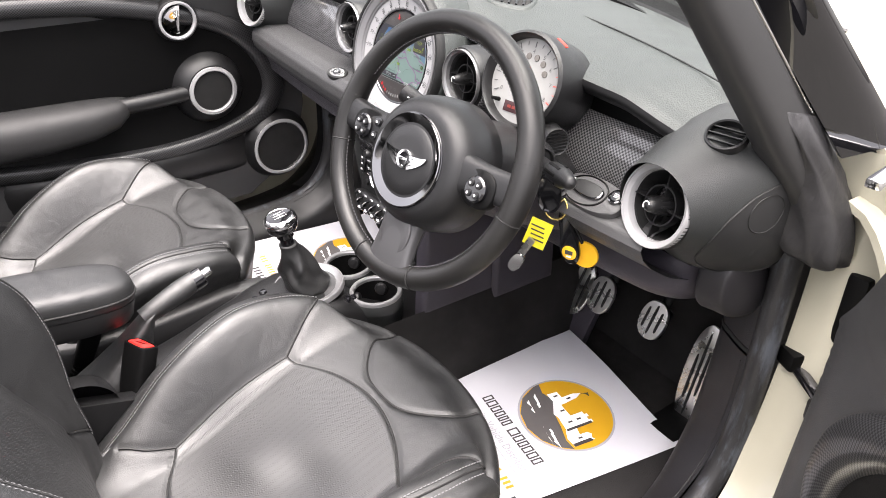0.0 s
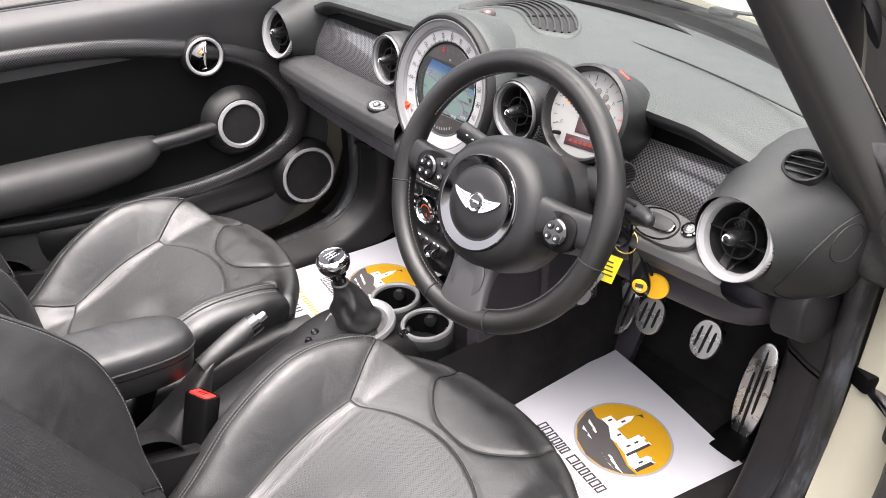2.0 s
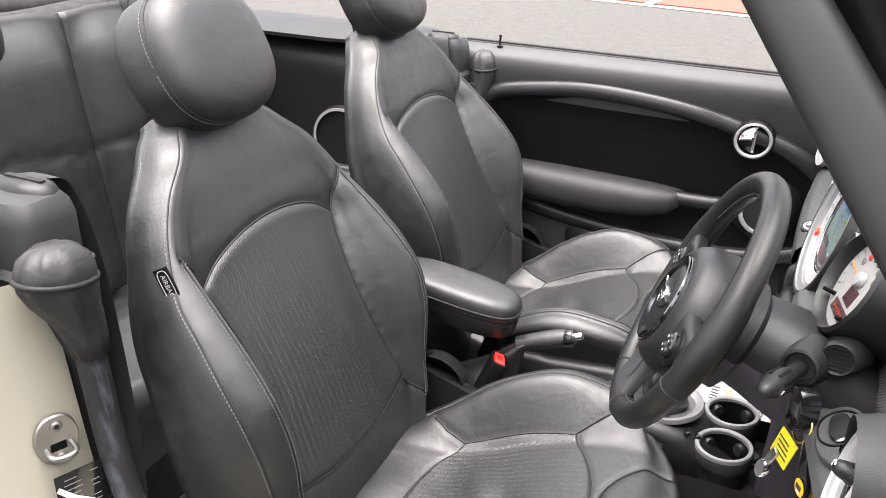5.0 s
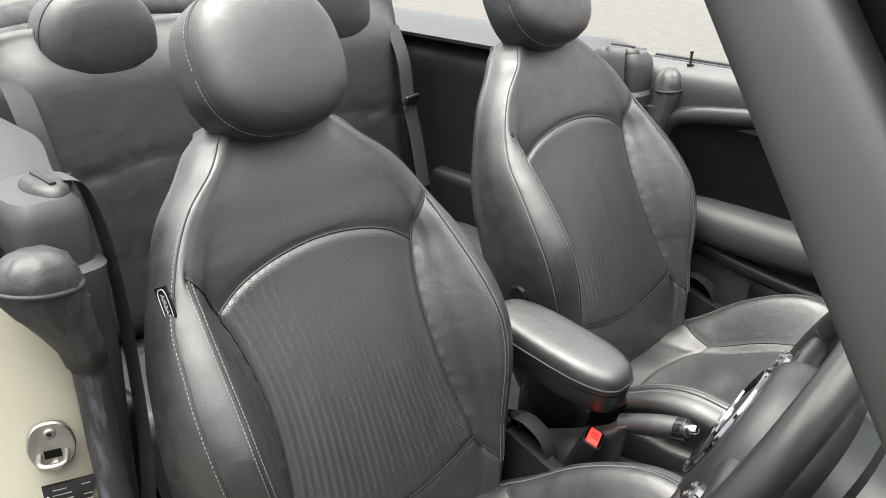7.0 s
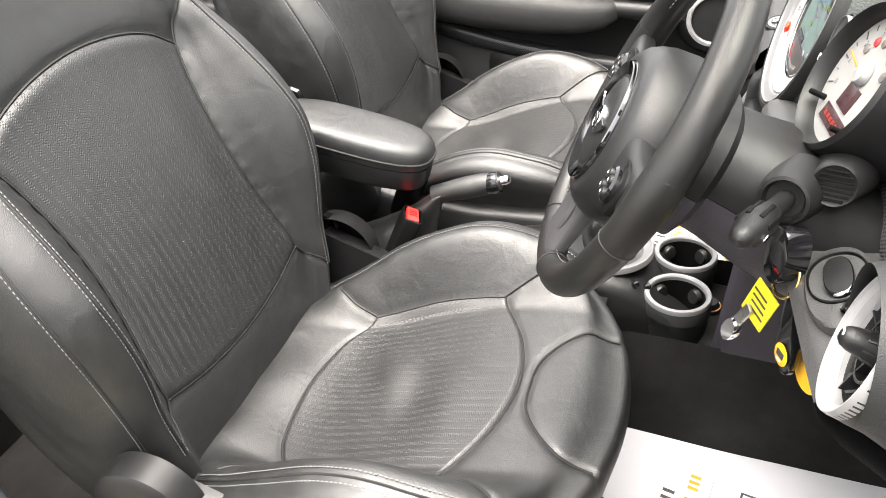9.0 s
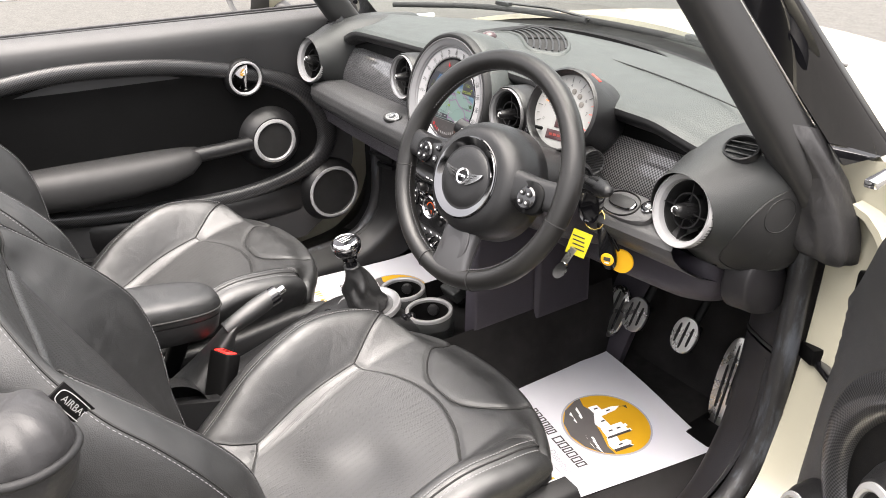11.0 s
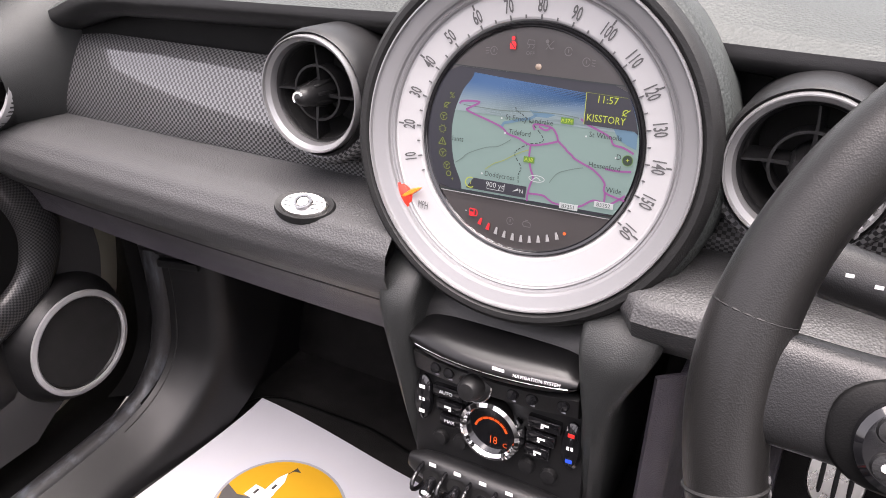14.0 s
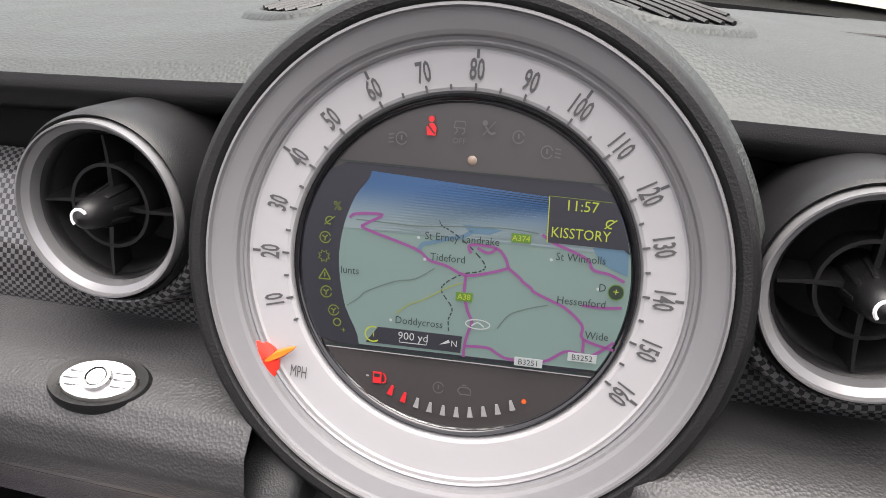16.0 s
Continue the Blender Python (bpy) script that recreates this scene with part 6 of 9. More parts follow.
# ---- rev counter on the steering column ----
tach = thing("rev_counter", (0.326, -0.02, 0.926), "round white-faced rev counter in a black housing", "gauge")
tach.matrix_basis = facing((0.328, -0.012, 0.924), 9, 22)
revolve("housing", [(0.0590, -0.006), (0.0605, 0.006), (0.0640, 0.010), (0.0680, 0.006), (0.0695, -0.004), (0.0690, -0.04), (0.066, -0.075), (0.055, -0.10), (0.0, -0.11)], PLASTIC, tach, "black plastic housing", seg=72)
revolve("dial", [(0.0595, -0.006), (0.0, -0.006)], material("dial_white", (0.25, 0.25, 0.244), 0.45, var=0.03), tach, "white dial", seg=64)
for k in range(0, 9):
    a = radians(205 - k * 28.5)
    for rr, ln, mm in ((0.051, 0.008, DIALINK if k < 7 else NEEDLE),):
        bm = rbox((ln, 0.0011, 0.0005), 0)
        bm.transform(pose(rr * math.cos(a), rr * math.sin(a), -0.0055, 0, 0, math.degrees(a)))
        part("tick", bm, mm, tach)
    text("numeral", str(k), 0.008, pose(0.0415 * math.cos(a), 0.0415 * math.sin(a), -0.0055), DIALINK, tach)
    if k < 8:
        a2 = a - radians(14)
        bm = rbox((0.005, 0.0007, 0.0005), 0)
        bm.transform(pose(0.052 * math.cos(a2), 0.052 * math.sin(a2), -0.0055, 0, 0, math.degrees(a2)))
        part("tick", bm, DIALINK if k < 6 else NEEDLE, tach)
LENS = material("lamp_lens", (0.13, 0.12, 0.11), 0.25)
LENSRED = material("lamp_lens_red", (0.42, 0.03, 0.03), 0.25)
for k, (x, y) in enumerate(((-0.028, 0.020), (-0.020, 0.030), (-0.007, 0.034), (0.007, 0.034), (0.020, 0.028), (0.027, 0.016))):
    revolve("warning_lamp", [(0.0, 0.0012), (0.0042, 0.0008), (0.0046, 0.0)], LENSRED if k == 1 else LENS, tach, m=pose(x, y, -0.0055), seg=18)
LCD = material("lcd_window", (0.045, 0.022, 0.024), 0.2)
box("lcd", (0.028, 0.022, 0.0012), pose(0.002, -0.016, -0.0055), LCD, tach, bevel=0.0005)
box("lcd", (0.052, 0.015, 0.0012), pose(0.002, -0.039, -0.0055), LCD, tach, bevel=0.0005)
for k in range(5):
    box("lcd_digit", (0.006, 0.004, 0.0006), pose(-0.014 + k * 0.008, -0.039, -0.0046), glow("lcd_red", (0.55, 0.05, 0.03), 0.6), tach, bevel=0)
revolve("needle_hub", [(0.0, 0.008), (0.008, 0.007), (0.0105, 0.003), (0.0105, 0.0)], SILVER, tach, m=pose(0, 0.006, -0.0055), seg=28)
box("needle", (0.036, 0.0018, 0.0012), pose(-0.020, 0.009, 0.0008, 0, 0, -8), NEEDLE2, tach, bevel=0.0004)
for x in (-0.036, 0.040):
    revolve("pin_button", [(0.0, 0.016), (0.0025, 0.0155), (0.003, 0.0)], DARK, tach, m=pose(x, -0.034, -0.006), seg=12)
flat_poly("red_zone", [(r * math.cos(a), r * math.sin(a)) for a in np.linspace(radians(-23), radians(20), 10) for r in (0.0545,)] + [(0.0575 * math.cos(a), 0.0575 * math.sin(a)) for a in np.linspace(radians(20), radians(-23), 10)], -0.0052, NEEDLE, tach)
tube("column_stalk", [(0, -0.05, -0.04), (0, -0.09, -0.06), (0, -0.12, -0.10)], 0.03, PLASTIC, tach, seg=14)
box("red_mark", (0.020, 0.005, 0.0015), pose(0.030, 0.0625, -0.020, -75, 0, -25), NEEDLE, tach, bevel=0.0005)

# ---- steering wheel ----
WM = facing((0.344, -0.184, 0.867), 7, 24)
sw = thing("steering_wheel", (0.344, -0.184, 0.867), "black leather three-spoke steering wheel with silver ring", "steering wheel")
sw.matrix_basis = WM
RR = 0.1655
rimv = []
nr, ns = 160, 20
for i in range(nr):
    a = 2 * math.pi * i / nr
    deg = (math.degrees(a) + 360) % 360
    swell = sum(math.exp(-((deg - d + 180) % 360 - 180) ** 2 / 200) for d in (5, 175)) * 0.0015
    for j in range(ns):
        b = 2 * math.pi * j / ns
        q = 0.0155 + swell
        r, h = q * math.cos(b), q * 1.06 * math.sin(b)
        rimv.append(((RR + r) * math.cos(a), (RR + r) * math.sin(a), h))
rim = link_mesh("rim", rimv, grid_faces(nr, ns, wrap_u=True, wrap_v=True, flip=False), WHEEL_LEATHER, sw, "grained leather rim", uvs=None, sharp=0)
stitches("stitching", [((RR - 0.0158) * math.cos(a), (RR - 0.0158) * math.sin(a), 0.004) for a in np.linspace(radians(25), radians(155), 160)], WTHREAD, rim, 0.003, 0.0022, 0.0009)
stitches("stitching", [((RR - 0.0158) * math.cos(a), (RR - 0.0158) * math.sin(a), 0.004) for a in np.linspace(radians(190), radians(255), 90)], WTHREAD, rim, 0.003, 0.0022, 0.0009)
stitches("stitching", [((RR - 0.0158) * math.cos(a), (RR - 0.0158) * math.sin(a), 0.004) for a in np.linspace(radians(285), radians(350), 90)], WTHREAD, rim, 0.003, 0.0022, 0.0009)
for d in (12, -12, 168, 192, 252, 288):
    tube("leather_joint", [((RR + 0.0160 * math.cos(b)) * math.cos(radians(d)), (RR + 0.0160 * math.cos(b)) * math.sin(radians(d)), 0.0169 * math.sin(b)) for b in np.linspace(0, 2 * math.pi, 24)], 0.0009, SEAM, rim, seg=5)
# hub: a soft rounded airbag cover
HC = Vector((0.004, -0.014, 0))
secs = []
for f, h, p in ((1.10, -0.045, 2.1), (1.10, -0.02, 2.1), (1.07, 0.000, 2.1), (1.02, 0.012, 2.1), (0.96, 0.020, 2.1), (0.88, 0.0255, 2.1), (0.80, 0.0275, 2.1), (0.74, 0.0280, 2.1)):
    secs.append([(HC.x + a * f, HC.y + b * f, h) for a, b in superellipse(0.083, 0.080, p, 64)])
hub = loft("airbag_cover", secs, PLASTIC, sw, "soft black airbag cover", sharp=0)
HR = pose(0.0, -0.0165, 0.0275)
revolve("hub_groove", [(0.0615, -0.001), (0.0615, 0.0012), (0.060, 0.002), (0.0595, -0.001)], GLOSS, sw, m=HR, seg=72)
HUBCH = material("smoked_chrome", (0.19, 0.19, 0.195), 0.09, metal=1.0, var=0.04)
revolve("hub_ring", [(0.0450, -0.002), (0.0455, -0.0005), (0.0575, 0.0046), (0.0592, 0.0050), (0.0602, 0.0040), (0.0605, -0.001)], HUBCH, sw, "dark chrome hub ring", m=HR, seg=96)
revolve("centre_cap", [(0.0, 0.0048), (0.030, 0.0042), (0.043, 0.002), (0.0455, 0.0)], PLASTIC, sw, m=HR, seg=64)
# winged emblem: plain shapes, no lettering
emb = revolve("emblem", [(0.0, 0.0022), (0.0085, 0.0022), (0.0092, 0.003), (0.0118, 0.0032), (0.0126, 0.002), (0.0126, -0.001)], CHROME, sw, "chrome winged emblem", m=HR @ pose(0, 0.001, 0.0045), seg=40)
revolve("emblem_face", [(0.0, 0.0030), (0.0086, 0.0028)], GLOSS, emb, m=HR @ pose(0, 0.001, 0.0045), seg=32)
box("emblem_bar", (0.015, 0.0042, 0.0012), HR @ pose(0, 0.001, 0.0083), CHROME, emb, bevel=0.0004)
for sx in (1, -1):
    for k in range(4):
        y = 0.0075 - k * 0.0048
        x1 = 0.0345 - k * 0.0062
        if k:
            ribbon("wing_groove", [(sx * 0.0105, y + 0.0015), (sx * lerp(0.0105, x1, 0.5), y + 0.0028), (sx * x1, y + 0.0046)], 0.0006, 0.0, DARK, emb, 3).matrix_basis = HR @ pose(0, 0, 0.0076)
    wing_pts = [(0.0095, 0.0085), (0.020, 0.0085), (0.030, 0.0098), (0.0385, 0.0120), (0.0365, 0.0075), (0.032, 0.0025), (0.026, -0.0020), (0.020, -0.0058), (0.014, -0.0090), (0.0095, -0.0105)]
    flat_poly("emblem_wing", [(sx * x, y) for x, y in (wing_pts if sx > 0 else wing_pts)][::(-1 if sx > 0 else 1)], 0.0, CHROME, emb, 0.002).matrix_basis = HR @ pose(0, 0, 0.0070)


def spoke(deg, w0, w1, r0, r1, mat, lift0, lift1):
    secs = []
    for i in range(9):
        t = i / 8
        r = lerp(r0, r1, t)
        w = lerp(w0, w1, t) * (1 - 0.16 * math.sin(t * math.pi))
        lift = lerp(lift0, lift1, ss(0, 1, t))
        th = lerp(0.016, 0.010, t)
        secs.append([(r, a * w, lift + b * th) for a, b in superellipse(1, 1, 3.2, 28)])
    m = pose(HC.x * 0.5, -0.008, 0, 0, 0, deg)
    return loft("spoke", secs, mat, sw, "black plastic spoke", m=m, flip=True)


spoke(174, 0.030, 0.022, 0.06, 0.162, PLASTIC, 0.004, 0.002)
spoke(2, 0.030, 0.022, 0.06, 0.162, PLASTIC, 0.004, 0.002)
spoke(270, 0.040, 0.040, 0.055, 0.156, SPOKE, -0.004, 0.003)
loft("spoke_inset", [[(0.003 + a * f, -0.112 + b * f, h) for a, b in superellipse(0.027, 0.030, 2.3, 40)] for f, h in ((1.0, 0.004), (1.0, 0.0115), (0.94, 0.0128), (0.5, 0.0122), (0.03, 0.0120))], SPOKE, sw, "satin grey inset of the lower spoke", sharp=50)
for cx, cy, aa, bb in ((-0.099, 0.001, 0.034, 0.0215), (0.115, -0.013, 0.026, 0.0235)):
    loft("switch_panel", [[(cx + a * f, cy + b * f, h) for a, b in superellipse(aa, bb, 2.6, 44)] for f, h in ((1.0, 0.004), (1.0, 0.0148), (0.95, 0.0162), (0.5, 0.0162), (0.03, 0.0162))], DARK, sw, "black switch panel", sharp=50)
for sx, bx, by in ((-1, -0.108, -0.001), (1, 0.115, -0.014)):
    pad = revolve("button_pad", [(0.0, 0.006), (0.014, 0.006), (0.0165, 0.004), (0.0172, -0.004)], GLOSS, sw, m=pose(bx, by, 0.0165), seg=32)
    for k in range(4):
        a = radians(k * 90 + 45)
        revolve("button", [(0.0, 0.0035), (0.0042, 0.003), (0.005, 0.0)], PLASTIC, pad, m=pose(bx + 0.0088 * math.cos(a), by + 0.0088 * math.sin(a), 0.0215), seg=16)
        revolve("symbol", [(0.0, 0.0), (0.0016, 0.0)], WHITEINK, pad, m=pose(bx + 0.0088 * math.cos(a), by + 0.0088 * math.sin(a), 0.0253), seg=8)
for dy in (0.010, -0.008):
    b2 = revolve("button", [(0.0, 0.005), (0.0052, 0.0045), (0.0062, 0.0), (0.0062, -0.004)], GLOSS, sw, m=pose(-0.080, dy + 0.001, 0.0180), seg=18)
    revolve("symbol", [(0.0, 0.0), (0.0018, 0.0)], WHITEINK, b2, m=pose(-0.080, dy + 0.001, 0.0233), seg=8)

# ---- steering column with stalks ----
col = thing("steering_column", (0.35, -0.08, 0.82), "black plastic steering column with control stalks", "steering column")
CM = facing((0.344, -0.184, 0.867), 2, 22)
col.matrix_basis = CM
SHROUD = ((-0.040, 0.072, 0.070, -0.010), (-0.070, 0.072, 0.070, -0.012), (-0.078, 0.062, 0.058, -0.008), (-0.10, 0.064, 0.060, -0.008), (-0.14, 0.072, 0.066, -0.008), (-0.18, 0.075, 0.066, -0.012), (-0.23, 0.078, 0.062, -0.018), (-0.29, 0.080, 0.058, -0.022))
for low in (0, 1):
    secs = []
    for h, a, b, oy in SHROUD:
        pts = superellipse(a, b, 2.4, 48)
        half = pts[24:] + [pts[0]] if low else pts[:25]
        secs.append([(x, y + oy - 0.0006 * low, h) for x, y in half])
    loft("column_shroud", secs, LOWER if low else PLASTIC, col, "purple-grey lower shroud" if low else "black upper shroud", flip=True, sharp=30, closed=False, cap=False)
tube("shroud_joint", [(x, y, h) for x, y, h in ((0.0722, -0.008, -0.14), (0.0752, -0.012, -0.18), (0.0782, -0.018, -0.23), (0.0802, -0.022, -0.29))], 0.0012, SEAM, col, seg=5)
st = tube("left_stalk", [(-0.05, 0.02, -0.075), (-0.085, 0.032, -0.07), (-0.15, 0.045, -0.06)], lambda t: 0.011 + 0.003 * t, PLASTIC, col, seg=14, flat=0.75)
for k in range(4):
    box("symbol", (0.0035, 0.0016, 0.0006), pose(-0.095 - 0.012 * k, 0.034 + 0.0028 * k, -0.0555 + 0.001 * k), WHITEINK, st, bevel=0)
CI = CM.inverted()
S0, S1 = CI @ Vector((0.405, -0.048, 0.846)), CI @ Vector((0.528, -0.096, 0.866))
SD = (S1 - S0).normalized()
SM2 = Matrix.Translation(S0) @ SD.to_track_quat("Z", "Y").to_matrix().to_4x4()
st = revolve("right_stalk", [(0.008, 0.0), (0.0085, 0.05), (0.0105, 0.056), (0.0120, 0.062), (0.0138, 0.075), (0.0142, 0.086), (0.0130, 0.098), (0.0105, 0.108), (0.0095, 0.112), (0.0085, 0.118), (0.005, 0.122), (0.0, 0.123)], PLASTIC, col, "ribbed wiper stalk", m=SM2, seg=32, sharp=40)
for k in range(8):
    a = radians(45 * k)
    box("grip_rib", (0.0022, 0.004, 0.030), SM2 @ pose(0, 0, 0, 0, 0, 45 * k) @ pose(0.0135, 0, 0.081), DARK, st, bevel=0.001)
for k in range(3):
    box("symbol", (0.0045, 0.0006, 0.0025), SM2 @ pose(0.004 - 0.003 * k, -0.0118 - 0.001, 0.100 - 0.012 * k, 14), WHITEINK, st, bevel=0)
revolve("stalk_socket", [(0.010, 0.008), (0.014, 0.010), (0.018, 0.018), (0.021, 0.017), (0.024, 0.006), (0.029, -0.03)], PLASTIC, col, m=SM2, seg=36)
revolve("socket_well", [(0.0, 0.011), (0.0175, 0.013)], VOID, col, m=SM2, seg=28)
KD = CI.to_3x3() @ Vector((0.93, -0.30, 0.18)).normalized()
KM2 = Matrix.Translation(CI @ Vector((0.398, -0.014, 0.861))) @ KD.to_track_quat("Z", "Y").to_matrix().to_4x4()
sk = revolve("trim_knob", [(0.0, 0.013), (0.0150, 0.0125), (0.0175, 0.014), (0.0195, 0.010), (0.0205, -0.004), (0.027, -0.04)], PLASTIC, col, m=KM2, seg=36)
for k in range(-3, 4):
    box("grip_rib", (0.0022, 2 * math.sqrt(0.0155 ** 2 - (k * 0.0042) ** 2), 0.004), KM2 @ pose(0, 0, 0, 0, 0, 25) @ pose(k * 0.0042, 0, 0.0128), DARK, sk, bevel=0.0008)

# ---- ignition slot, starter button, keys ----
ign = thing("ignition_switch", (0.455, 0.0, 0.80), "black ignition slot panel with start button", "switch panel")
ign.matrix_basis = facing((0.470, -0.004, 0.8085), 0, 60)
loft("plate", [[(a * f, b * f, h) for a, b in superellipse(0.052, 0.026, 2.4, 44)] for f, h in ((1.03, -0.008), (1.02, -0.0005), (0.97, 0.0015), (0.2, 0.0015))], SHELF, ign)
loft("slot_bezel", [[(-0.008 + a * f, b * f, h) for a, b in superellipse(0.034, 0.024, 2.2, 44)] for f, h in ((1.0, 0.0), (0.99, 0.003), (0.94, 0.0035), (0.86, -0.003), (0.78, -0.010), (0.05, -0.012))], DARK, ign, "dark oval key recess")
fob = loft("key_end", [[(-0.006 + a * f, 0.001 + b * f, h) for a, b in superellipse(0.0265, 0.0120, 2.5, 36)] for f, h in ((1.0, -0.010), (1.0, 0.003), (0.95, 0.0055), (0.90, 0.0060))], DCHROME, ign, "bright rim of the inserted key", cap=False)
loft("key_face", [[(-0.006 + a * f, 0.001 + b * f, h) for a, b in superellipse(0.0265, 0.0120, 2.5, 36)] for f, h in ((0.92, 0.004), (0.90, 0.0060), (0.6, 0.0068), (0.05, 0.0072))], PLASTIC, fob)
bt = revolve("start_button", [(0.0, 0.0055), (0.0075, 0.0050), (0.0088, 0.0030)], GLOSS, ign, m=pose(0.038, 0.010, 0.001), seg=32)
revolve("button_ring", [(0.0088, 0.002), (0.0095, 0.0048), (0.0112, 0.0044), (0.0120, 0.0)], DCHROME, bt, m=pose(0.038, 0.010, 0.001), seg=32)
for k in range(3):
    box("symbol", (0.007 - 0.001 * k, 0.0010, 0.0004), pose(0.038, 0.0125 - 0.0025 * k, 0.0068), WHITEINK, bt, bevel=0)
keys = thing("car_keys", (0.4265, -0.035, 0.77), "car key with yellow tags hanging from the ignition", "keys")
keys.matrix_basis = pose(0.4385, -0.033, 0.77, 0, 0, 24) @ Matrix.Diagonal((1.22, 1.22, 1.22, 1))
tube("key_ring", [(0.0 + 0.013 * math.cos(a), -0.004 + 0.004 * math.sin(a), 0.013 * math.sin(a) + 0.012) for a in np.linspace(0, 2 * math.pi, 28)], 0.0013, material("brass", (0.75, 0.55, 0.2), 0.25, metal=1.0), keys, closed=False)
loft("key_fob", [[(a * f, y, b * f) for a, b in superellipse(0.014, 0.022, 2.3, 28)] for y, f in ((-0.034, 0.85), (-0.036, 1.0), (-0.030, 1.0), (-0.018, 0.9))], GLOSS, keys, "black key fob", m=pose(-0.005, 0.022, 0.03))
loft("amber_tag", [[(a * f, y, b * f) for a, b in superellipse(0.0165, 0.0165, 2, 36)] for y, f in ((-0.002, 0.95), (-0.001, 1.0), (0.001, 1.0), (0.002, 0.95))], AMBER, keys, "round amber plastic tag", m=pose(0.034, 0.012, -0.046))
tube("tag_loop", [(0.008, 0.004, 0.006), (0.018, 0.008, -0.010), (0.030, 0.011, -0.032)], 0.0022, GLOSS, keys, seg=8)
lea = loft("leather_strap", [[(a * f * (0.62 + 0.38 * ss(0.01, -0.02, b)), y, b * f) for a, b in superellipse(0.0125, 0.034, 2.6, 36)] for y, f in ((-0.0035, 0.92), (-0.002, 1.0), (0.002, 1.0), (0.0035, 0.92))], GLOSS, keys, "black leather key strap", m=pose(0.016, 0.000, -0.022, 0, -16, 0))
sm3 = pose(0.021, -0.0045, -0.040, 90, 0, 0)
bdg = revolve("strap_badge", [(0.0, 0.0006), (0.0082, 0.0004), (0.0088, 0.0)], AMBER, lea, "small round amber badge", m=sm3, seg=28)
box("badge_print", (0.009, 0.005, 0.0004), sm3 @ pose(0, 0.0008, 0.0009), INK, bdg, bevel=0)
box("badge_print", (0.006, 0.0016, 0.0004), sm3 @ pose(0, -0.0045, 0.0009), WHITEINK, bdg, bevel=0)
box("yellow_tag", (0.026, 0.0016, 0.036), pose(-0.018, -0.006, -0.026, 0, 16, 12), YELLOW, keys, "yellow paper key tag", bevel=0.0006)
for k in range(4):
    box("tag_writing", (0.016, 0.0004, 0.0016), pose(-0.018, -0.0074, -0.016 - 0.006 * k, 0, 16, 12), INK, keys, bevel=0)
box("spare_key", (0.009, 0.003, 0.045), pose(-0.033, -0.010, -0.052, 0, 28, 0), STEEL, keys, bevel=0.001)
loft("spare_key_head", [[(a * f, y, b * f) for a, b in superellipse(0.008, 0.015, 2.3, 20)] for y, f in ((-0.003, 0.9), (0.0, 1.0), (0.003, 0.9))], CHROME, keys, m=pose(-0.040, -0.010, -0.068, 0, 28, 0))

# ---- centre stack ----
stack = thing("centre_stack", (0, -0.03, 0.62), "black control stack with radio, dial and toggle switches", "control panel")
SB = Vector((0, 0.03, -0.62))


def stack_front(z):
    return spline(z, [0.44, 0.50, 0.60, 0.70, 0.745, 0.785], [0.045, -0.012, -0.042, -0.056, -0.040, 0.012])


def stack_half(z):
    return spline(z, [0.44, 0.50, 0.58, 0.68, 0.79], [0.050, 0.062, 0.078, 0.088, 0.097])


def column_front(z):
    return spline(z, [0.44, 0.50, 0.60, 0.70, 0.745, 0.765, 0.782], [0.045, -0.012, -0.042, -0.057, -0.060, -0.054, -0.030])


for sx in (-1, 1):
    secs = []
    for z in np.linspace(0.44, 0.782, 30):
        w, y, yc = stack_half(z) + (0.022 * ss(0.70, 0.778, z) if sx > 0 else 0.0), column_front(z), stack_front(z)
        sw = interp(z, [0.44, 0.60, 0.70, 0.775], [0.012, 0.014, 0.022, 0.036]) + w - stack_half(z)
        sec = [(w, 0.16), (w, 0.05), (w, y + 0.012), (w - 0.002, y + 0.004), (w - 0.006, y - 0.0005), (w - 0.5 * sw, y - 0.003), (w - sw + 0.005, y - 0.001), (w - sw + 0.001, y + 0.003), (w - sw, y + 0.008), (w - sw, max(yc, y) + 0.020), (w - sw, 0.16)]
        secs.append([Vector((0.004 + sx * a, b, z)) + SB for a, b in sec])
    loft("stack_column", secs, POD, stack, "rounded grained side of the stack", sharp=50, flip=sx < 0)
secs = []
for z in np.linspace(0.44, 0.785, 24):
    w, y = stack_half(z) - 0.012, stack_front(z) + 0.012
    secs.append([Vector((0.004 + a, b, z)) + SB for a, b in ((-w, 0.16), (-w, y), (w, y), (w, 0.16))])
loft("stack_body", secs, PLASTIC, stack, sharp=50)
KM = facing((0.004, -0.047, 0.66), 0, 7)  # the face of the controls
KM = Matrix.Translation(SB) @ KM


def ctl(name, size, x, y, z=0.0, mat=PLASTIC, parent=None, label="", bevel=0.002, spin=0, seg=2):
    return box(name, size, KM @ pose(x, y, z, 0, 0, spin), mat, parent or stack, label, bevel, seg)


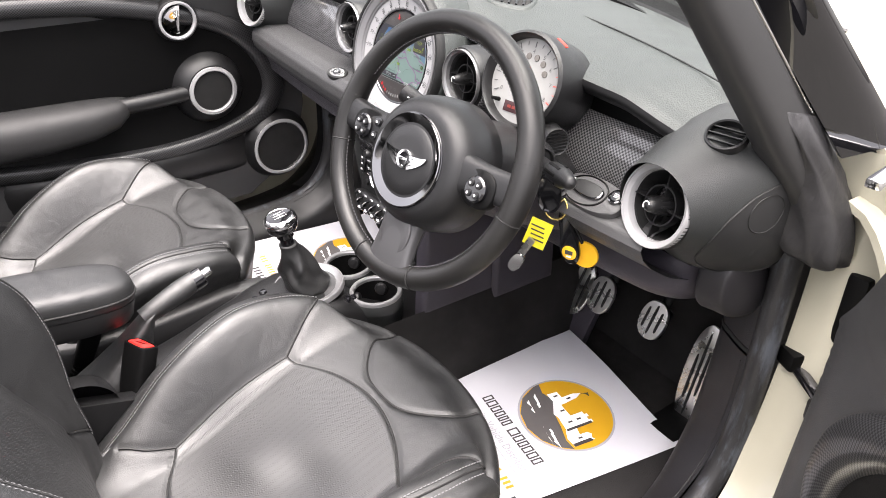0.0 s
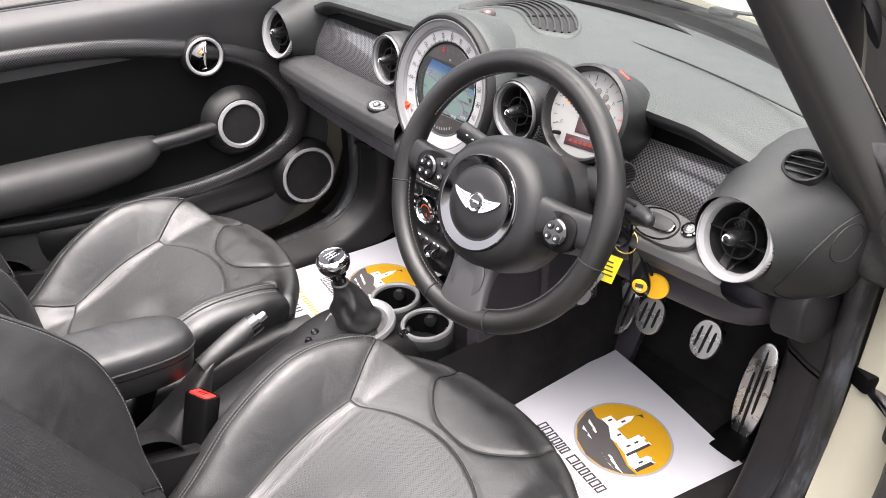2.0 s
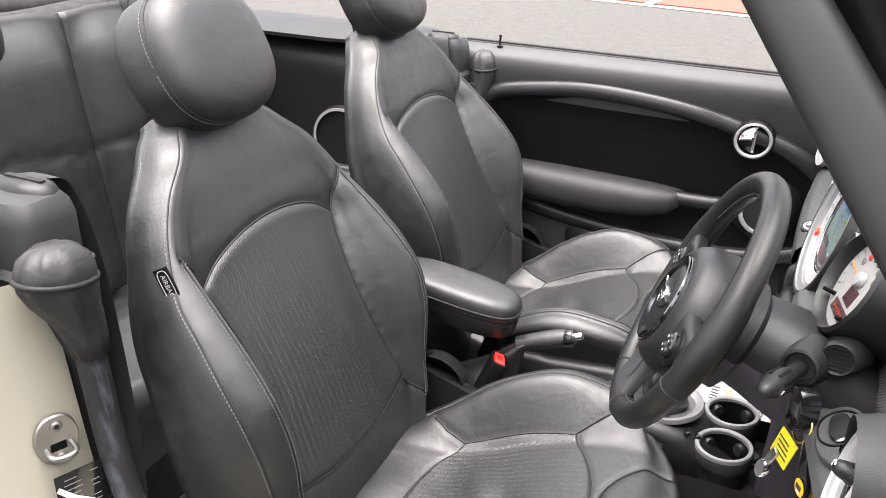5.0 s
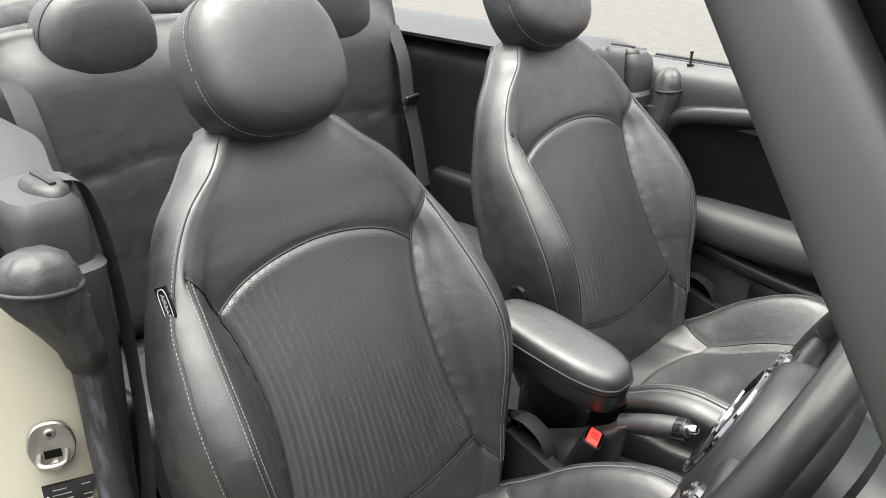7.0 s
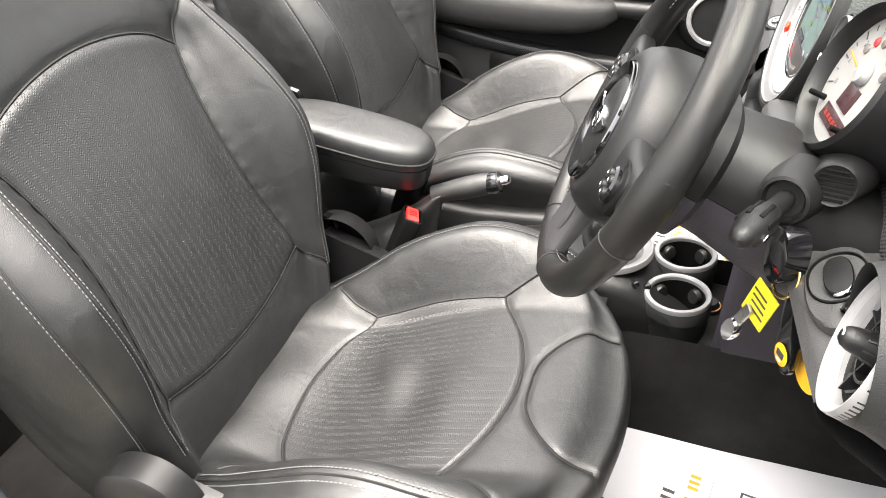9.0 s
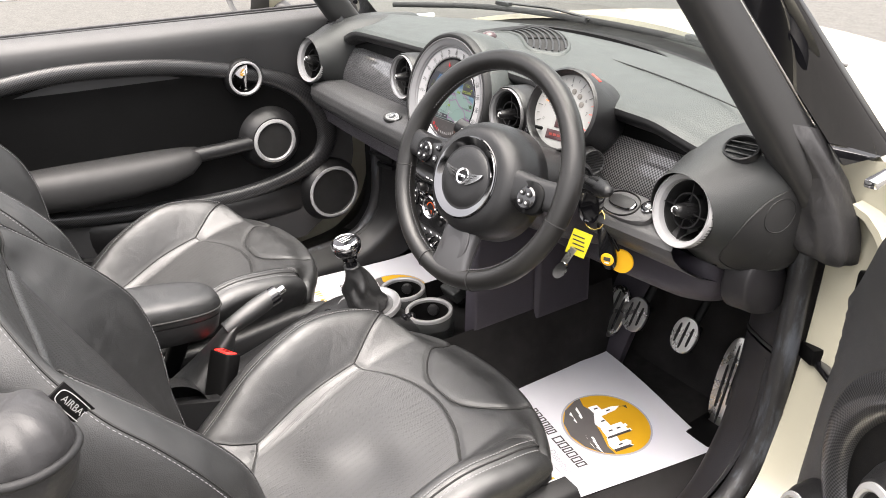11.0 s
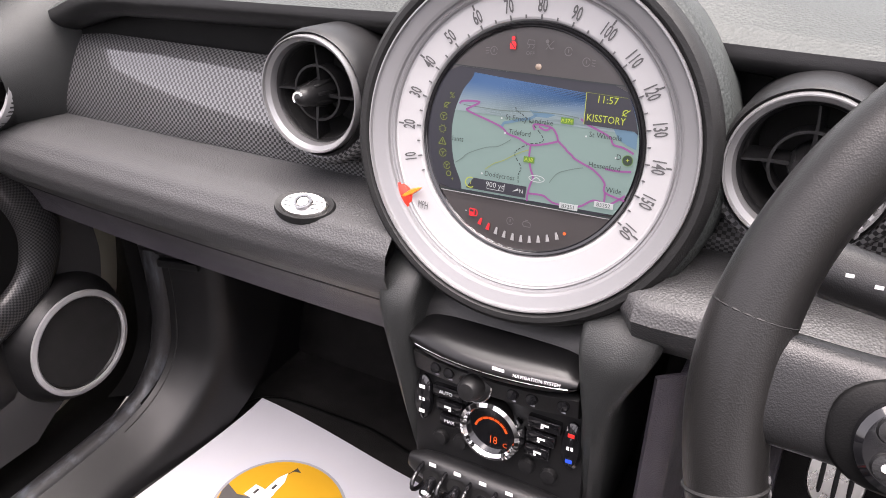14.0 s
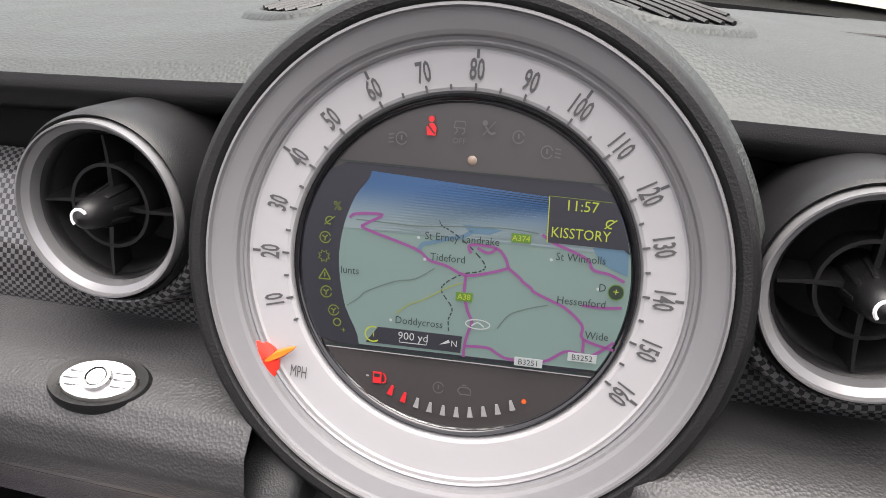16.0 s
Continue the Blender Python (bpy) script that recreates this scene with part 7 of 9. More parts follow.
# disc slot unit on top: a bowed black shelf
secs = []
for i in range(25):
    x = lerp(-0.066, 0.066, i / 24)
    b, e = 0.020 * (1 - (x / 0.088) ** 2), math.sqrt(max(0.0, 1 - (x / 0.067) ** 6))
    mid = 0.0665
    secs.append([KM @ Vector((x, mid + (yy - mid) * (0.25 + 0.75 * e), zz)) for yy, zz in ((0.050, 0.002), (0.053, 0.006 + b * 0.75), (0.0575, 0.010 + b), (0.0600, 0.0112 + b), (0.0606, 0.0085 + b), (0.0616, 0.0085 + b), (0.0622, 0.0118 + b), (0.0650, 0.0118 + b), (0.0700, 0.0095 + b * 0.9), (0.0745, 0.004 + b * 0.62), (0.0775, -0.004 + b * 0.3), (0.079, -0.014), (0.06, -0.016))])
loft("disc_unit", secs, material("satin_black", (0.0052, 0.0052, 0.0056), 0.30, var=0.05, spec=0.4), stack, "black disc slot unit", sharp=50)
tube("slot_edge", [KM @ Vector((x, 0.0619, 0.0112 + 0.020 * (1 - (x / 0.088) ** 2))) for x in np.linspace(-0.060, 0.060, 20)], 0.0005, STEEL, stack, seg=5)
ctl("maker_bar", (0.009, 0.0022, 0.0005), 0.012, 0.0672, 0.0308, WHITEINK, bevel=0)
text("unit_writing", "NAVIGATION SYSTEM", 0.0034, KM @ pose(0.040, 0.0668, 0.0296, -14, 8, 0), WHITEINK, stack)
ctl("control_plate", (0.142, 0.150, 0.008), 0, -0.012, -0.004, PLASTIC, bevel=0.004)
def bow(x):
    return 0.020 * (1 - (x / 0.088) ** 2)


loft("button_strip", [[KM @ Vector((x, yy, zz + bow(x) * g)) for yy, zz, g in ((0.030, -0.004, 0.0), (0.0315, 0.002, 0.45), (0.034, 0.0045, 0.62), (0.050, 0.0065, 0.80), (0.0525, 0.002, 0.80), (0.0525, -0.004, 0.0))] for x in np.linspace(-0.066, 0.066, 25)], PLASTIC, stack, "black button strip", sharp=40)
for x in (-0.044, -0.032, 0.020, 0.034, 0.056):
    z = 0.0055 + 0.72 * bow(x)
    revolve("radio_button", [(0.0, 0.004), (0.0036, 0.0038), (0.0045, 0.002), (0.0045, -0.002)], GLOSS, stack, m=KM @ pose(x, 0.044, z, -10), seg=16)
    ctl("symbol", (0.0032, 0.0012, 0.0004), x, 0.0372, 0.0052 + 0.66 * bow(x), GREYINK, bevel=0)
vz = 0.0035 + 0.68 * bow(-0.010)
vol = revolve("volume_knob", [(0.0, 0.019), (0.0062, 0.0185), (0.0085, 0.015), (0.0098, 0.006), (0.0125, 0.004), (0.0125, -0.002)], PLASTIC, stack, "ridged volume knob", m=KM @ pose(-0.010, 0.041, vz, -8), seg=28)
tube("knob_ring", [KM @ pose(-0.010, 0.041, vz + 0.003, -8) @ Vector((0.0128 * math.cos(a), 0.0128 * math.sin(a), 0)) for a in np.linspace(0, 2 * math.pi, 33)], 0.0008, CHROME, vol, seg=6)
# temperature dial with a chrome ring
dialring = revolve("temperature_dial", [(0.0195, 0.004), (0.0195, 0.012), (0.0215, 0.0145), (0.0245, 0.013), (0.0262, 0.008), (0.0262, 0.0)], CHROME, stack, "chrome-ringed temperature dial", m=KM @ pose(0.0, 0.0, 0.0), seg=56)
revolve("dial_face", [(0.0, 0.0085), (0.0197, 0.0085)], GLOSS, dialring, m=KM, seg=40)
AMB = glow("amber_readout", (1.0, 0.12, 0.01), 1.0)
text("readout", "18", 0.0095, KM @ pose(0.002, -0.009, 0.0092) @ Matrix.Diagonal((0.8, 1, 1, 1)), AMB, dialring)
text("readout", "C", 0.0055, KM @ pose(0.012, -0.0105, 0.0092), AMB, dialring)
for k in range(7):
    a = radians(155 - k * 21)
    box("dial_segment", (0.0042, 0.0018, 0.0004), KM @ pose(0.0135 * math.cos(a), 0.0135 * math.sin(a) - 0.004, 0.0092, 0, 0, math.degrees(a) + 90), AMB, dialring, bevel=0)
for sx in (-1, 1):
    for k in range(3):
        bt = ctl("climate_button", (0.026 - 0.003 * k, 0.0095, 0.006), sx * (0.040 - 0.002 * k), 0.016 - k * 0.0125, 0.003, GLOSS, bevel=0.0015)
        if sx < 0 and k != 1:
            text("button_text", ("AUTO", "", "MAX")[k], 0.0042, KM @ pose(sx * (0.041 - 0.002 * k), 0.016 - k * 0.0125, 0.0064), WHITEINK, bt)
        else:
            box("symbol", (0.006, 0.0016, 0.0004), KM @ pose(sx * (0.041 - 0.002 * k), 0.0165 - k * 0.0125, 0.0064), WHITEINK, bt, bevel=0)
            box("symbol", (0.0022, 0.0016, 0.0004), KM @ pose(sx * (0.039 - 0.002 * k), 0.0142 - k * 0.0125, 0.0064), WHITEINK, bt, bevel=0)
    rk = revolve("rocker_switch", [(0.0, 0.0055), (0.0065, 0.005), (0.008, 0.0025), (0.008, 0.0)], GLOSS, stack, m=KM @ pose(sx * 0.0615, 0.005, 0.002) @ Matrix.Diagonal((1, 2.5, 1, 1)), seg=28)
    for k, mt in enumerate((RED if sx > 0 else WHITEINK, WHITEINK, material("blue_mark", (0.02, 0.08, 0.6), 0.4) if sx > 0 else WHITEINK)):
        box("symbol", (0.005, 0.003, 0.0005), KM @ pose(sx * 0.0615, 0.016 - 0.011 * k, 0.0072), mt, rk, bevel=0)
    for x, y in ((0.028, -0.026), (0.046, -0.028)):
        revolve("climate_button", [(0.0, 0.005), (0.0055, 0.0045), (0.0065, 0.002), (0.0065, 0.0)], PLASTIC, stack, m=KM @ pose(sx * x, y, 0.001), seg=18)
# row of toggle switches between loops
secs = []
for i in range(15):
    x = lerp(-0.071, 0.071, i / 14)
    e = math.sqrt(max(0.02, 1 - (x / 0.0725) ** 2)) ** 0.6
    dip = -0.003 * (1 - (x / 0.07) ** 2)
    secs.append([KM @ Vector((x, -0.056 + dip + a * 0.016 * e, 0.006 + b * 0.013 * e)) for a, b in superellipse(1, 1, 2.4, 20)])
loft("toggle_bar", secs, PLASTIC, stack, "rounded toggle switch housing", sharp=60, flip=True)
for k in range(5):
    x = -0.044 + 0.022 * k
    tg = tube("toggle_switch", [KM @ Vector((x, -0.058, 0.014)), KM @ Vector((x, -0.060, 0.022)), KM @ Vector((x, -0.064, 0.030))], lambda t: 0.0032 + 0.0022 * t, GLOSS, stack, "black toggle with chrome tip", seg=12)
    revolve("toggle_tip", [(0.0, 0.004), (0.004, 0.003), (0.0055, 0.0)], CHROME, tg, m=KM @ pose(x, -0.0645, 0.0300, 15), seg=14)
    revolve("well", [(0.0085, 0.0), (0.0, -0.001)], VOID, tg, m=KM @ pose(x, -0.058, 0.0192), seg=20)
for k in range(6):
    x = -0.055 + 0.022 * k
    tube("guard_loop", [KM @ Vector((x, -0.050 - 0.020 * (1 - math.cos(a)) * 0.5, 0.012 + 0.020 * math.sin(a))) for a in np.linspace(0, math.pi, 12)], 0.0019, GLOSS, stack, seg=8)
    ctl("symbol", (0.006, 0.003, 0.0005), x + 0.011 if k < 5 else x, -0.0445, 0.0185, WHITEINK, bevel=0)

# ---- tunnel console ----
con = thing("centre_console", (0, -0.25, 0.42), "black plastic centre console with two cup holders", "centre console")
CB = Vector((0, 0.25, -0.42))


def con_top(y):
    return spline(y, [-0.78, -0.62, -0.45, -0.33, -0.24, -0.16, -0.10, -0.03, 0.10, 0.2], [0.40, 0.415, 0.445, 0.468, 0.485, 0.470, 0.420, 0.405, 0.41, 0.42])


def con_half(y):
    return spline(y, [-0.78, -0.55, -0.45, -0.35, -0.24, -0.13, -0.03, 0.15], [0.048, 0.050, 0.056, 0.074, 0.088, 0.085, 0.085, 0.09])


secs = []
for y in np.linspace(-0.80, 0.20, 46):
    w, z = con_half(y), con_top(y)
    sec = [(0.006 - w - 0.022 - 0.04 * ss(-0.3, -0.5, y), y, FLOOR), (0.006 - w - 0.012, y, lerp(FLOOR, z, 0.5)), (0.006 - w - 0.003, y, z - 0.04), (0.006 - w, y, z - 0.018), (0.006 - w + 0.006, y, z - 0.006), (0.006 - w + 0.018, y, z)]
    sec += [(0.006 - w * 0.4, y, z + 0.004), (0.006 + w * 0.4, y, z + 0.004)]
    sec += [(0.006 + w - 0.018, y, z), (0.006 + w - 0.006, y, z - 0.006), (0.006 + w, y, z - 0.018), (0.006 + w + 0.003, y, z - 0.04), (0.006 + w + 0.012, y, lerp(FLOOR, z, 0.5)), (0.006 + w + 0.022 + 0.04 * ss(-0.3, -0.5, y), y, FLOOR)]
    secs.append([Vector(p) + CB for p in sec])
loft("console_body", secs, PLASTIC, con, "dark grained console body", sharp=60, flip=True)
for x, y in ((0.061, -0.102), (-0.049, -0.098)):
    m = Matrix.Translation(CB) @ pose(x, y, 0.464, 3, 0, 0)
    cup = revolve("cup_holder", [(0.047, 0.0), (0.0495, -0.004), (0.0505, -0.022), (0.0500, -0.024), (0.0485, -0.026), (0.0475, -0.05), (0.043, -0.085), (0.034, -0.105), (0.0, -0.107)], POD, con, "black cup holder with silver rim", m=m, seg=48)
    revolve("rim", [(0.0405, -0.004), (0.0405, 0.0015), (0.042, 0.0035), (0.0475, 0.0035), (0.0490, 0.001), (0.0490, -0.004)], VRING, cup, "satin silver rim", m=m, seg=56)
    revolve("well", [(0.0408, -0.001), (0.0395, -0.03), (0.036, -0.070), (0.0, -0.072)], DARK, cup, m=m, seg=40)
    for k in range(4):
        a = radians(45 + 90 * k)
        revolve("grip_tab", [(0.0, 0.006), (0.010, 0.005), (0.0125, 0.0), (0.0125, -0.004)], PLASTIC, cup, m=m @ pose(0.036 * math.cos(a), 0.036 * math.sin(a), -0.020, 0, 0, math.degrees(a)) @ pose(0, 0, 0, 0, -80, 0), seg=18)
sock = revolve("power_socket", [(0.0, 0.012), (0.012, 0.0115), (0.0145, 0.008), (0.0148, 0.004), (0.0175, 0.003), (0.0185, 0.0), (0.0185, -0.004)], PLASTIC, con, "round power socket with cap", m=Matrix.Translation(CB) @ pose(0.010, -0.050, 0.413, 8), seg=32)
tube("socket_ring", [Matrix.Translation(CB) @ pose(0.010, -0.050, 0.416, 8) @ Vector((0.0165 * math.cos(a), 0.0165 * math.sin(a), 0)) for a in np.linspace(0, 2 * math.pi, 30)], 0.0009, material("copper_ring", (0.55, 0.25, 0.12), 0.4, metal=0.8), sock, seg=5)
um = Matrix.Translation(CB) @ pose(-0.004, 0.010, 0.450, 24)
usb = box("socket_block", (0.052, 0.045, 0.030), um, POD, con, "black block with data and audio sockets", bevel=0.005, seg=3)
box("usb_port", (0.006, 0.013, 0.001), um @ pose(-0.010, 0.001, 0.0152), VOID, usb, bevel=0)
revolve("aux_port", [(0.0, 0.001), (0.004, 0.001), (0.005, 0.0)], VOID, usb, m=um @ pose(0.009, 0.0, 0.0150), seg=16)
for x, w, l in ((-0.018, 0.003, 0.009), (0.001, 0.004, 0.004), (0.017, 0.003, 0.008)):
    box("symbol", (w, l, 0.0004), um @ pose(x, 0.001, 0.0154), GREYINK, usb, bevel=0)
bm = rbox((0.062, 0.014, 0.020), 0.006, 3)
bm.transform(Matrix.Translation(CB) @ pose(-0.004, 0.042, 0.455, 24))
part("socket_hood", bm, PLASTIC, con, "rounded lip behind the sockets")
# buttons round the lever
for x, y, r in ((-0.024, -0.285, 0.0075), (0.040, -0.288, 0.0075), (0.070, -0.165, 0.0065), (0.058, -0.148, 0.0065)):
    b2 = revolve("console_button", [(0.0, 0.007), (r * 0.7, 0.0068), (r, 0.004), (r, -0.006)], GLOSS, con, m=Matrix.Translation(CB) @ pose(x, y, con_top(y) + 0.001, 0), seg=20)
revolve("adjuster_cup", [(0.020, 0.0), (0.021, 0.004), (0.018, 0.005), (0.015, 0.0)], PLASTIC, con, m=Matrix.Translation(CB) @ pose(0.010, -0.322, con_top(-0.322) + 0.001), seg=28)
revolve("mirror_adjuster", [(0.0, 0.030), (0.005, 0.0295), (0.0072, 0.024), (0.0062, 0.014), (0.0088, 0.010), (0.0092, 0.0)], GLOSS, con, "mirror adjuster stick", m=Matrix.Translation(CB) @ pose(0.010, -0.318, con_top(-0.32) + 0.002, -8), seg=20)
GM = Matrix.Translation(CB) @ pose(0.008, -0.211, 0.491, 7)
revolve("lever_surround", [(0.047, -0.010), (0.050, -0.004), (0.0605, -0.0005), (0.062, 0.0014), (0.0635, 0.0012), (0.0645, -0.001), (0.065, -0.008)], VRING, con, "satin silver lever surround", m=GM, seg=64)

revolve("lever_plate", [(0.0490, -0.006), (0.045, -0.007), (0.0, -0.008)], TAB, con, m=GM, seg=48)

# ---- gear lever ----
gl = thing("gear_lever", (0.008, -0.211, 0.49), "gear lever with chrome-topped knob and leather gaiter", "gear lever")
gl.matrix_basis = pose(0.008, -0.211, 0.491, 7)
secs = []
for i in range(41):
    t = i / 40
    z = 0.108 * t - 0.006
    r = spline(t, [0, 0.12, 0.3, 0.5, 0.75, 1.0], [0.036, 0.039, 0.037, 0.031, 0.023, 0.0155])
    soft = math.sin(min(1, t * 1.05) * math.pi) ** 0.6
    sec = []
    for k in range(64):
        a = 2 * math.pi * k / 64
        sq = 1 / max(abs(math.cos(a + 0.5)), abs(math.sin(a + 0.5)))
        pleat = abs(math.sin(2.0 * a + 0.9 * math.sin(5.2 * t) + 0.4)) ** 1.4
        sag = 0.13 * math.sin(9 * t + 2.4 * math.sin(a + 0.7) + 1.5 * math.cos(2 * a)) * (1 - 0.6 * t)
        rr = r * (1 + soft * (0.22 * (sq - 1.15) + 0.34 * (0.5 - pleat) + sag))
        sec.append((rr * math.cos(a) + 0.006 * t, rr * math.sin(a) - 0.022 * t, z))
    secs.append(sec)
loft("gaiter", secs, LEATHER, gl, "folded black leather gaiter", sharp=0, flip=False)
KX = pose(0.006, -0.022, 0.103, 4) @ Matrix.Diagonal((0.92, 0.92, 0.95, 1))
revolve("shaft", [(0.012, -0.02), (0.0125, 0.012), (0.016, 0.016), (0.0155, 0.024), (0.0135, 0.026)], GLOSS, gl, m=KX, seg=28)
kn = revolve("knob", [(0.0135, 0.022), (0.0190, 0.026), (0.0265, 0.032), (0.0300, 0.040), (0.0308, 0.048)], GLOSS, gl, "round black and chrome knob", m=KX, seg=48)
revolve("knob_ring", [(0.0308, 0.047), (0.0312, 0.050), (0.0305, 0.054), (0.0275, 0.0585), (0.0245, 0.0600), (0.0235, 0.0590)], CHROME, kn, "polished chrome ring", m=KX, seg=56)
revolve("knob_top", [(0.0, 0.0605), (0.014, 0.0600), (0.0238, 0.0588)], GLOSS, kn, m=KX, seg=40)
for x in (-0.008, 0.0, 0.008):
    box("shift_mark", (0.0012, 0.016, 0.0006), KX @ pose(x, 0, 0.0612), WHITEINK, kn, bevel=0)
box("shift_mark", (0.0165, 0.0012, 0.0006), KX @ pose(0, 0, 0.0612), WHITEINK, kn, bevel=0)
for k, (x, y) in enumerate(((-0.008, 0.0108), (0.0, 0.0108), (0.008, 0.0108), (-0.008, -0.0108), (0.0, -0.0108), (0.008, -0.0108))):
    text("gear_number", str((1, 3, 5, 2, 4, 6)[k]), 0.0045, KX @ pose(x, y, 0.0613), WHITEINK, kn)

# ---- handbrake ----
hb = thing("handbrake", (0.002, -0.56, 0.46), "handbrake lever with leather grip and gaiter", "handbrake")
HBB = Vector((-0.002, 0.56, -0.46))
tube("grip", [Vector(p) + HBB for p in smooth_path([(0.006, -0.500, 0.530), (0.004, -0.46, 0.546), (0.002, -0.42, 0.5615), (0.0, -0.394, 0.571)], 6)], lambda t: 0.0165 - 0.0015 * math.cos(6 * t), LEATHER, hb, "black leather grip", seg=20)
revolve("release_button", [(0.0, 0.016), (0.0062, 0.0155), (0.0075, 0.012), (0.0075, 0.0), (0.0125, -0.001), (0.013, -0.006)], CHROME, hb, "chrome release button", m=Matrix.Translation(HBB) @ pose(0.0, -0.394, 0.571, -68, 0, 0), seg=24)
revolve("grip_collar", [(0.0165, -0.012), (0.0175, 0.0), (0.0165, 0.008)], GLOSS, hb, m=Matrix.Translation(HBB) @ pose(0.0015, -0.402, 0.5675, -68, 0, 0), seg=24)
secs = []
for t in np.linspace(0, 1, 22):
    c = Vector((0.006, lerp(-0.60, -0.492, t ** 0.85), lerp(0.40, 0.535, t ** 0.8))) + HBB
    rx, ry = lerp(0.052, 0.0175, t ** 0.7), lerp(0.105, 0.018, t ** 0.7)
    secs.append([c + Vector((rx * math.cos(a) * (1 + 0.10 * math.sin(3 * a + 5 * t) * (1 - t)), ry * math.sin(a) * (1 + 0.08 * math.sin(4 * a + 4 * t) * (1 - t)) * 0.9, 0.010 * math.sin(2 * a + 3 * t) * (1 - t) + ry * 0.45 * math.sin(a) * t)) for a in np.linspace(0, 2 * math.pi, 40, endpoint=False)])
loft("gaiter", secs, LEATHER, hb, "creased leather gaiter", sharp=0)

# ---- centre armrest ----
ar = thing("folding_armrest_unit", (0.0, -0.62, 0.6), "padded black leather centre armrest", "armrest")
AM = pose(0.0, -0.638, 0.610, -7)
ar.matrix_basis = AM
outline = [(a, b) for a, b in superellipse(0.056, 0.135, 3.0, 60)]
PADH = ((0.96, -0.014), (1.0, -0.010), (1.0, 0.004), (0.985, 0.012), (0.955, 0.018), (0.91, 0.0225), (0.84, 0.0255), (0.74, 0.0273), (0.6, 0.0285), (0.4, 0.0291))
loft("pad", [[(a * f, b * f, h) for a, b in outline] for f, h in PADH], LEATHER, ar, "leather armrest pad", sharp=0)
tube("piping", [(a * 1.005, b * 1.003, 0.0) for a, b in outline], 0.0022, SEAM, ar, closed=True)
loft("tray", [[(a * f, b - math.copysign(0.056 * (1 - f), b) * min(1, abs(b) / 0.079), h) for a, b in outline] for f, h in ((0.6, -0.052), (0.86, -0.050), (0.95, -0.040), (0.985, -0.020), (0.985, -0.013))], PLASTIC, ar, "black plastic underside", sharp=50)
tube("pivot_arm", [(0, -0.10, -0.04), (0, -0.13, -0.12), (0, -0.14, -0.24)], 0.022, PLASTIC, ar, seg=12)

# ---- belt buckles ----
for x, y, z, sx in ((0.062, -0.534, 0.478, 1), (-0.075, -0.575, 0.468, -1)):
    bk = thing("belt_buckle", (x, y, z - 0.08), "black seat belt buckle with a red release button", "seat belt buckle", "front belt buckles")
    up = Vector((-0.020 * sx, 0.035, 0.094)).normalized()
    side = Vector((0, 1, 0)).cross(up).normalized()
    bm4 = Matrix((side, up.cross(side), up)).transposed().to_4x4()
    bm4.translation = (x, y, z)
    bm4 = bm4 @ pose(0, 0, 0, 0, 0, 22 * sx)
    inv = Matrix.Translation((-x, -y, -(z - 0.08)))
    BM = inv @ bm4
    loft("housing", [[BM @ Vector((a * f, b * f, h)) for a, b in superellipse(0.026, 0.0165, 5, 40)] for f, h in ((0.80, -0.046), (0.90, -0.043), (0.96, -0.03), (1.0, 0.02), (1.0, 0.038), (0.97, 0.0425), (0.86, 0.0435), (0.82, 0.038))], DARK, bk, sharp=40, cap=False)
    box("release_button", (0.041, 0.020, 0.014), BM @ pose(0, 0, 0.0375), RED, bk, "red release button", bevel=0.003)
    for k in (-1, 0, 1):
        box("button_ridge", (0.0016, 0.012, 0.0010), BM @ pose(0.006 * k, 0, 0.0448), DARK, bk, bevel=0.0003)
    path = smooth_path([(0, 0, -0.040), (0, -0.006, -0.062), (0.002 * sx, -0.022, -0.090), (0.004 * sx, -0.050, -0.120)], 6)
    for k in range(9):
        p, q = path[min(2 * k, len(path) - 2)], path[min(2 * k, len(path) - 2) + 1]
        m = BM @ Matrix.Translation(p) @ (q - p).to_track_quat("Z", "Y").to_matrix().to_4x4()
        loft("sleeve_fold", [[m @ Vector((a * f, b * f, d)) for a, b in superellipse(0.021, 0.014, 3, 22)] for f, d in ((0.84, 0), (1.0, 0.002), (1.0, 0.0065), (0.84, 0.0085))], DARK, bk)
    tube("stalk", [BM @ p for p in path], 0.011, DARK, bk)

# ---- pedals ----
def pedal(name, label, c, w, h, tilt, yaw, slots, arm=None):
    p = thing(name, c, label, "pedal")
    p.matrix_basis = pose(*c, 90 + tilt, 0, yaw)
    loft("plate", [[(a * f, b * f, z) for a, b in superellipse(w, h, 2.3, 44)] for f, z in ((0.96, -0.004), (1.0, -0.002), (1.0, 0.002), (0.95, 0.004), (0.1, 0.0045))], STEEL, p, "brushed steel pedal plate")
    for x, y0, y1 in slots:
        loft("rubber_slot", [[(x + a * f, (y0 + y1) / 2 + b * f, z) for a, b in superellipse(w * 0.09 if len(slots) > 2 else 0.004, (y1 - y0) / 2, 3, 20)] for f, z in ((1, 0.002), (1, 0.0058), (0.8, 0.0065), (0.1, 0.0066))], RUBBER, p)
    box("pedal_back", (w * 1.5, h * 1.5, 0.014), pose(0, 0, -0.011), RUBBER, p, bevel=0.004)
    if arm:
        tube("arm", [(0, 0, -0.012), (0, 0.08, -0.02), (0, 0.25, -0.03)], 0.010, DARK, p, flat=0.6)
    return p


